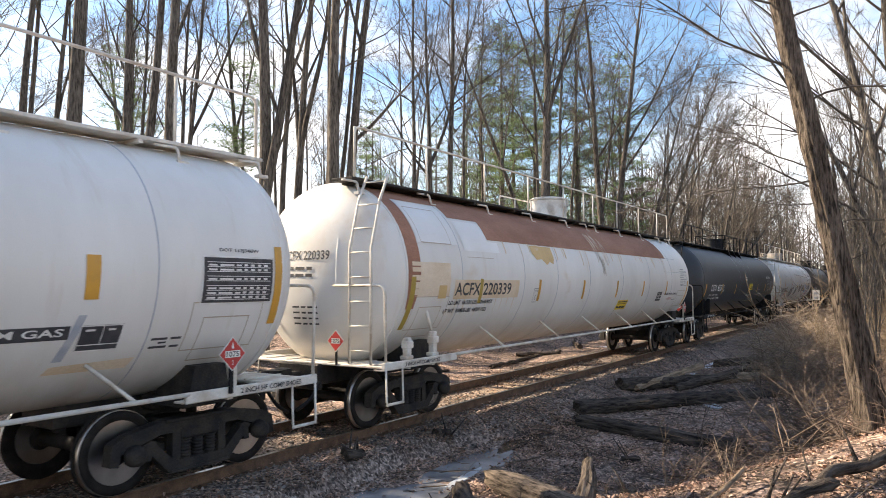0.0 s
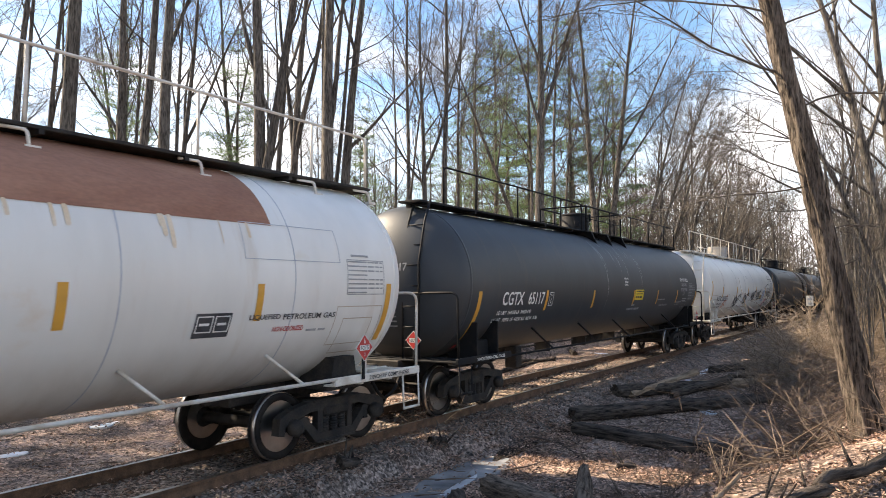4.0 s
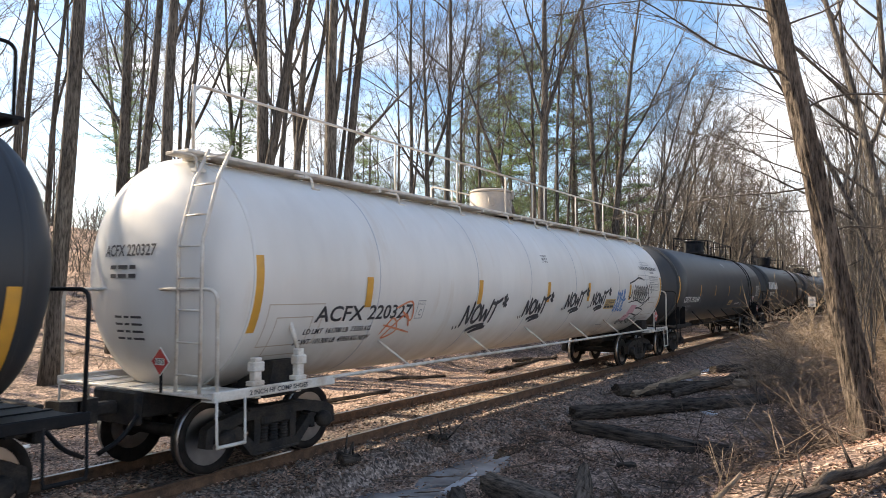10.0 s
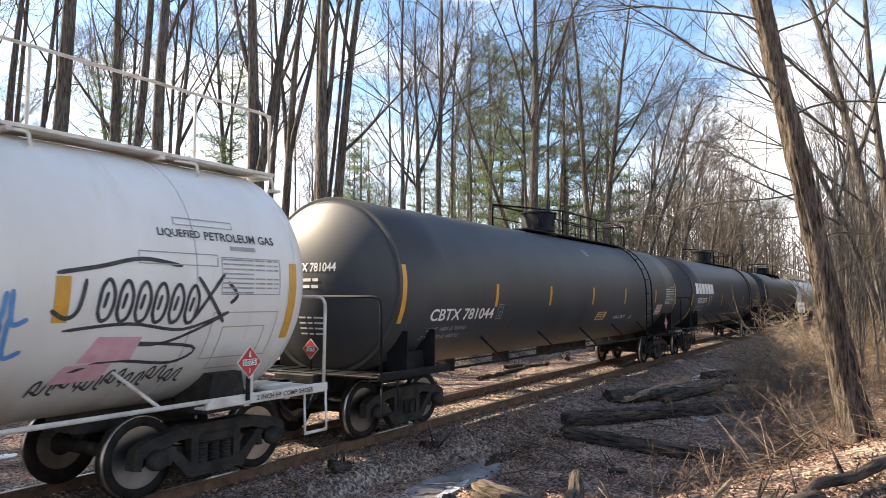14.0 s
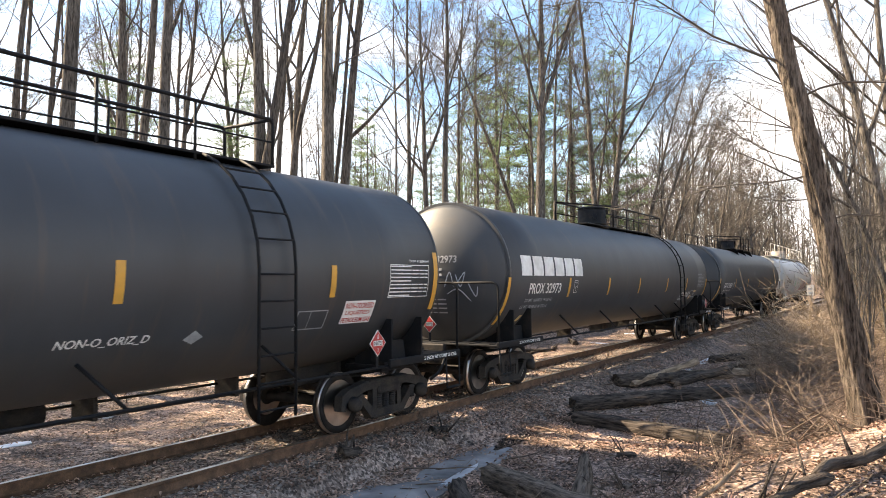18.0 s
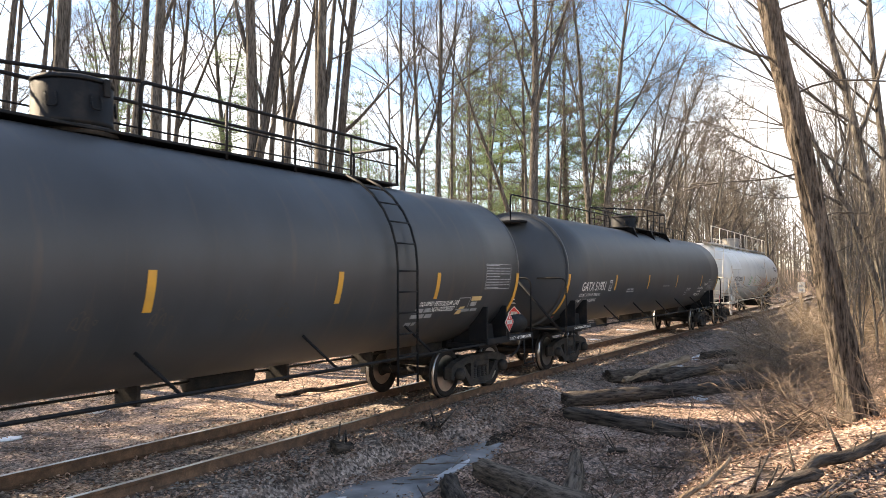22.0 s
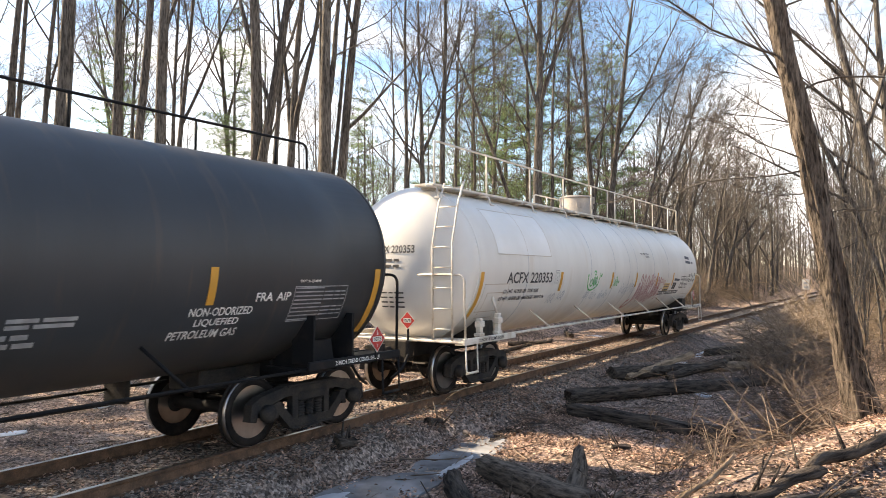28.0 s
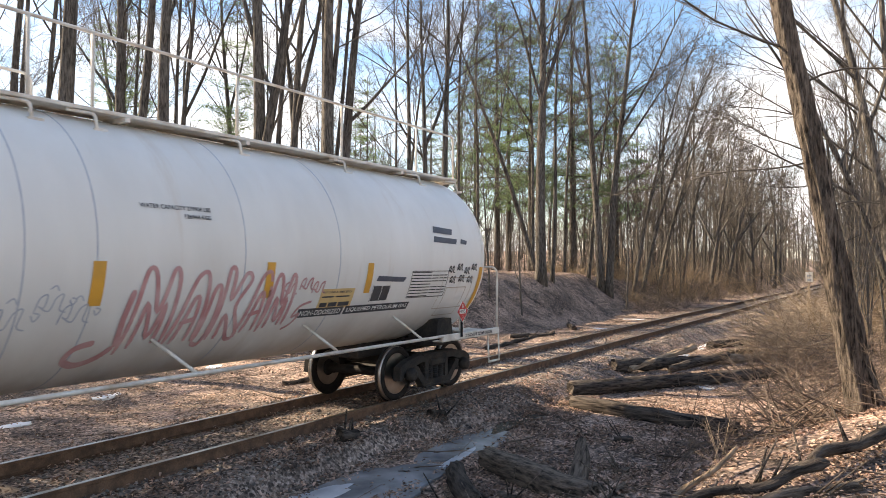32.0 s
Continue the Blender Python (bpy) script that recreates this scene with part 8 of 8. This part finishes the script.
for i in range(38):
    x = _rng.uniform(9.5, 24)
    lo = -3.0
    hi = 1.9 + 0.9 * smooth01(12, 17, x)
    y = _rng.uniform(lo, hi)
    if math.hypot(x - 10.4, y - 0.3) < 0.5:
        continue
    shrub(x, y, SHRUBS[_rng.randrange(4)], "leafless tangled brush of thin brown stems", _rng.uniform(0.6, 1.15))
for i in range(14):
    shrub(_rng.uniform(11.2, 18), _rng.uniform(-0.8, 1.6), SHRUBS[_rng.randrange(4)], "leafless tangled brush of thin brown stems", _rng.uniform(0.5, 1.0))
for i in range(30):
    shrub(_rng.uniform(40, 95), _rng.uniform(11.5, 17), SHRUBS[_rng.randrange(4)], "leafless tangled brush of thin brown stems", _rng.uniform(1.2, 2.2))
for i in range(46):
    shrub(_rng.uniform(20, 58), _rng.uniform(-2, 4.4), SHRUBS[_rng.randrange(4)], "leafless tangled brush of thin brown stems", _rng.uniform(0.9, 1.6))
for i in range(50):
    shrub(_rng.uniform(42, 78), _rng.uniform(11.6, 19), STRAWS[_rng.randrange(3)], "tall dry straw-coloured weeds on the cutting", _rng.uniform(0.9, 1.9))
for i in range(26):
    shrub(_rng.uniform(10, 40), _rng.uniform(13, 24), SHRUBS[_rng.randrange(4)], "leafless tangled brush of thin brown stems", _rng.uniform(0.6, 1.2))
for i in range(20):
    shrub(_rng.uniform(25, 48), _rng.uniform(-0.6, 2.4), STRAWS[_rng.randrange(3)], "tall dry tan brush on the bank", _rng.uniform(1.3, 2.3))
for x, y, k in ((10.65, 7.0, 0.6), (9.4, 6.55, 0.4), (6.3, 4.4, 0.4), (7.6, 2.2, 0.6), (8.6, 2.0, 0.7), (9.3, 1.8, 0.7), (7.0, 1.2, 0.5), (10.2, 3.2, 0.5), (9.6, 2.9, 0.6), (11.0, 2.4, 0.8), (8.8, 1.2, 0.6)):
    shrub(x, y, SHRUBS[int(x * 7) % 4 if k > 0.5 else 1], "sparse dead weed with thin stems", k)


# brush heap of bleached sticks beside the logs
def brush_heap(x, y, n, h, w, seed, mat, label):
    rng = random.Random(seed)
    g = Geo()
    for i in range(n):
        a, t = rng.uniform(0, 6.28), rng.uniform(0, 1)
        p = Vector((rng.gauss(0, w * 0.45), rng.gauss(0, w * 0.45), rng.uniform(-0.05, h * 0.62) * (0.4 + 0.6 * t)))
        d = Vector((math.cos(a), math.sin(a), rng.uniform(-0.15, 1.0))).normalized()
        g.tube(branch_path(p, d, rng.uniform(0.5, 1.7), 5, rng, 0.26, -0.04), [0.010, 0.009, 0.008, 0.006, 0.005, 0.003], 4, caps=False)
    thing("brush_heap", g.mesh("brush_heap", fix=False), mat, label, "brush heap", kind="stuff", m=Matrix.Translation((x, y, ground_z(x, y))))


brush_heap(16.6, 2.0, 90, 1.0, 1.2, 1, M_BRUSH, "tangled heap of dead branches beside the logs")
brush_heap(23.8, 3.1, 330, 2.0, 1.3, 7, M_BRUSH_PALE, "tangled heap of bleached branches")
brush_heap(25.5, 2.4, 620, 3.2, 1.7, 2, M_BRUSH_PALE, "tall tangled heap of bleached branches")
brush_heap(20.5, 1.4, 160, 2.0, 1.5, 5, M_BRUSH, "tangled heap of dead branches beside the logs")
brush_heap(30.0, 2.6, 500, 3.4, 1.9, 6, M_BRUSH_PALE, "tall tangled heap of bleached branches")
brush_heap(13.2, 1.2, 80, 0.8, 1.2, 3, M_BRUSH, "tangled heap of dead branches on the bank")
brush_heap(11.3, 1.0, 60, 0.7, 0.9, 4, M_BRUSH, "tangled heap of dead branches on the bank")


# ---- loose cover ----
def leaf_litter():
    rng = np.random.RandomState(4)
    areas = ((64000, 4.2, 15, -1.0, 7.0), (20000, 12, 28, 0.0, 6.9), (14000, 3, 22, 9.3, 15.5), (15000, 3, 40, 7.0, 9.3), (8000, 18, 46, 9.6, 17.0))
    g = Geo()
    for n, x0, x1, y0, y1 in areas:
        xs, ys = rng.uniform(x0, x1, n), rng.uniform(y0, y1, n)
        for x, y in zip(xs, ys):
            if noise.noise(Vector((x * 1.2, y * 1.2, 9))) + 0.6 * noise.noise(Vector((x * 4, y * 4, 2))) < rng.uniform(-0.45, 0.2):
                continue
            if math.hypot((x - 8.3) / 2.9, (y - 5.7) / 0.36) < 1.0 and rng.rand() < 0.93:
                continue
            z = ground_z(x, y) + 0.012 + rng.rand() * 0.03
            s, a = rng.uniform(0.014, 0.034), rng.uniform(0, 6.28)
            c, q = math.cos(a) * s, math.sin(a) * s
            tip, fold, w = rng.normal(0, 0.5) * s, rng.uniform(-0.1, 0.7) * s, rng.uniform(0.35, 0.62)
            o = len(g.v)
            g.v += [(x - c, y - q, z - tip * 0.5), (x - c * 0.25 + q * w, y - q * 0.25 - c * w, z + fold), (x + c * 0.45 + q * w * 0.8, y + q * 0.45 - c * w * 0.8, z + fold * 0.9 + tip * 0.4),
                    (x + c, y + q, z + tip), (x + c * 0.35 - q * w * 0.9, y + q * 0.35 + c * w * 0.9, z + fold * 1.1 + tip * 0.4), (x - c * 0.3 - q * w, y - q * 0.3 + c * w, z + fold)]
            g.f += [(o, o + 1, o + 2, o + 3), (o, o + 3, o + 4, o + 5)]
            g.sm += [False, False]
    thing("leaf_litter", g.mesh("leaf_litter", fix=False), M_LEAF, "scattered curled brown dead leaves", "leaves", kind="stuff")


def ballast():
    rng = random.Random(8)
    g = Geo()
    for i in range(8600):
        x = rng.uniform(2.5, 34) if i < 7400 else rng.uniform(34, 60)
        y = TRACK_Y + rng.choice((-1, 1)) * (0.8 + 1.15 * rng.random() ** 1.4 if rng.random() < 0.72 else rng.uniform(0, 0.7))
        s = rng.uniform(0.012, 0.036)
        z = ground_z(x, y) + s * 0.35
        o = len(g.v)
        for dx, dy, dz in ((1, 0, 0), (0, 1, 0), (-1, 0, 0), (0, -1, 0), (0, 0, 1), (0, 0, -1)):
            k = s * rng.uniform(0.7, 1.3)
            g.v.append((x + dx * k + rng.gauss(0, s * 0.2), y + dy * k + rng.gauss(0, s * 0.2), z + dz * k * 0.75))
        for a, b in ((0, 1), (1, 2), (2, 3), (3, 0)):
            g.f += [(o + a, o + b, o + 4), (o + b, o + a, o + 5)]
            g.sm += [False, False]
    thing("ballast", g.mesh("ballast", fix=False), M_STONE, "loose grey-brown ballast stones along the track", "gravel", kind="stuff")


def loose_sticks():
    rng = random.Random(18)
    g = Geo()
    for i in range(620):
        x, y = (rng.uniform(4.5, 22), rng.uniform(-1, 6.6)) if i < 420 else (rng.uniform(4, 40), rng.uniform(9.6, 15))
        z = ground_z(x, y) + 0.02
        a, ln, r = rng.uniform(0, 6.28), rng.uniform(0.15, 0.9), rng.uniform(0.004, 0.014)
        e = Vector((math.cos(a), math.sin(a), rng.uniform(-0.05, 0.15)))
        g.tube(branch_path(Vector((x, y, z)), e.normalized(), ln, 4, rng, 0.2, 0.0), [r, r, r * 0.9, r * 0.7, r * 0.4], 4, caps=False)
    thing("twig_litter", g.mesh("twig_litter", fix=False), M_BRUSH, "small fallen sticks among the leaves", "sticks", kind="stuff")


leaf_litter()
ballast()
loose_sticks()

# small white sign far along the line
post = base("track_sign", "small white sign on a thin post beside the track", "sign", m=Matrix.Translation((35.8, 3.3, ground_z(35.8, 3.3))))
_z = -ground_z(35.8, 3.3)
part("post", Geo().box(-0.03, 0.03, -0.03, 0.03, -0.2, _z + 1.6, 0.005), M_LOG_PALE, post)
part("sign_board", Geo().box(-0.045, -0.03, -0.14, 0.14, _z + 1.62, _z + 2.06, 0.004), M_WHITEFIT, post)
part("sign_mark", Geo().box(-0.050, -0.046, -0.08, 0.08, _z + 1.68, _z + 1.76).box(-0.050, -0.046, -0.07, 0.09, _z + 1.86, _z + 1.95), M_INKG, post)


# ---- movement ----
TRAVEL = [(0, 0.000), (4, 18.038), (8, 35.284), (12, 52.113), (16, 68.817), (20, 85.616), (24, 102.649), (28, 119.977), (32, 137.584)]


def travelled(t):
    """Metres run by t seconds: a smooth curve through TRAVEL."""
    i = min(len(TRAVEL) - 2, int(t // 4))
    p = [TRAVEL[max(0, i - 1)][1] if i else 2 * TRAVEL[0][1] - TRAVEL[1][1], TRAVEL[i][1], TRAVEL[i + 1][1],
         TRAVEL[i + 2][1] if i + 2 < len(TRAVEL) else 2 * TRAVEL[-1][1] - TRAVEL[-2][1]]
    u = (t - TRAVEL[i][0]) / 4.0
    return 0.5 * (2 * p[1] + (p[2] - p[0]) * u + (2 * p[0] - 5 * p[1] + 4 * p[2] - p[3]) * u * u + (3 * p[1] - p[0] - 3 * p[2] + p[3]) * u ** 3)


def slack(i, t):
    """The second car hangs back in its couplers while the train takes up speed."""
    return 0.26 * smooth01(0.6, 3.9, t) if i == 1 else 0.0


def motions():
    for i, (car, x) in enumerate(zip(CARS, STATIONS)):
        walk(car, [(t, pose(x - travelled(t) + slack(i, t), TRACK_Y, 0)) for t in range(33)])
    steps = [i * 4 / 30 for i in range(241)]
    turns = [-math.degrees(travelled(min(t, 32.0)) / 0.4595) for t in steps]
    for axle, x in AXLES:
        walk(axle, [(t, Matrix.LocRotScale((x, 0, 0.457), Euler((0, radians(a), 0)), None)) for t, a in zip(steps, turns)])


motions()
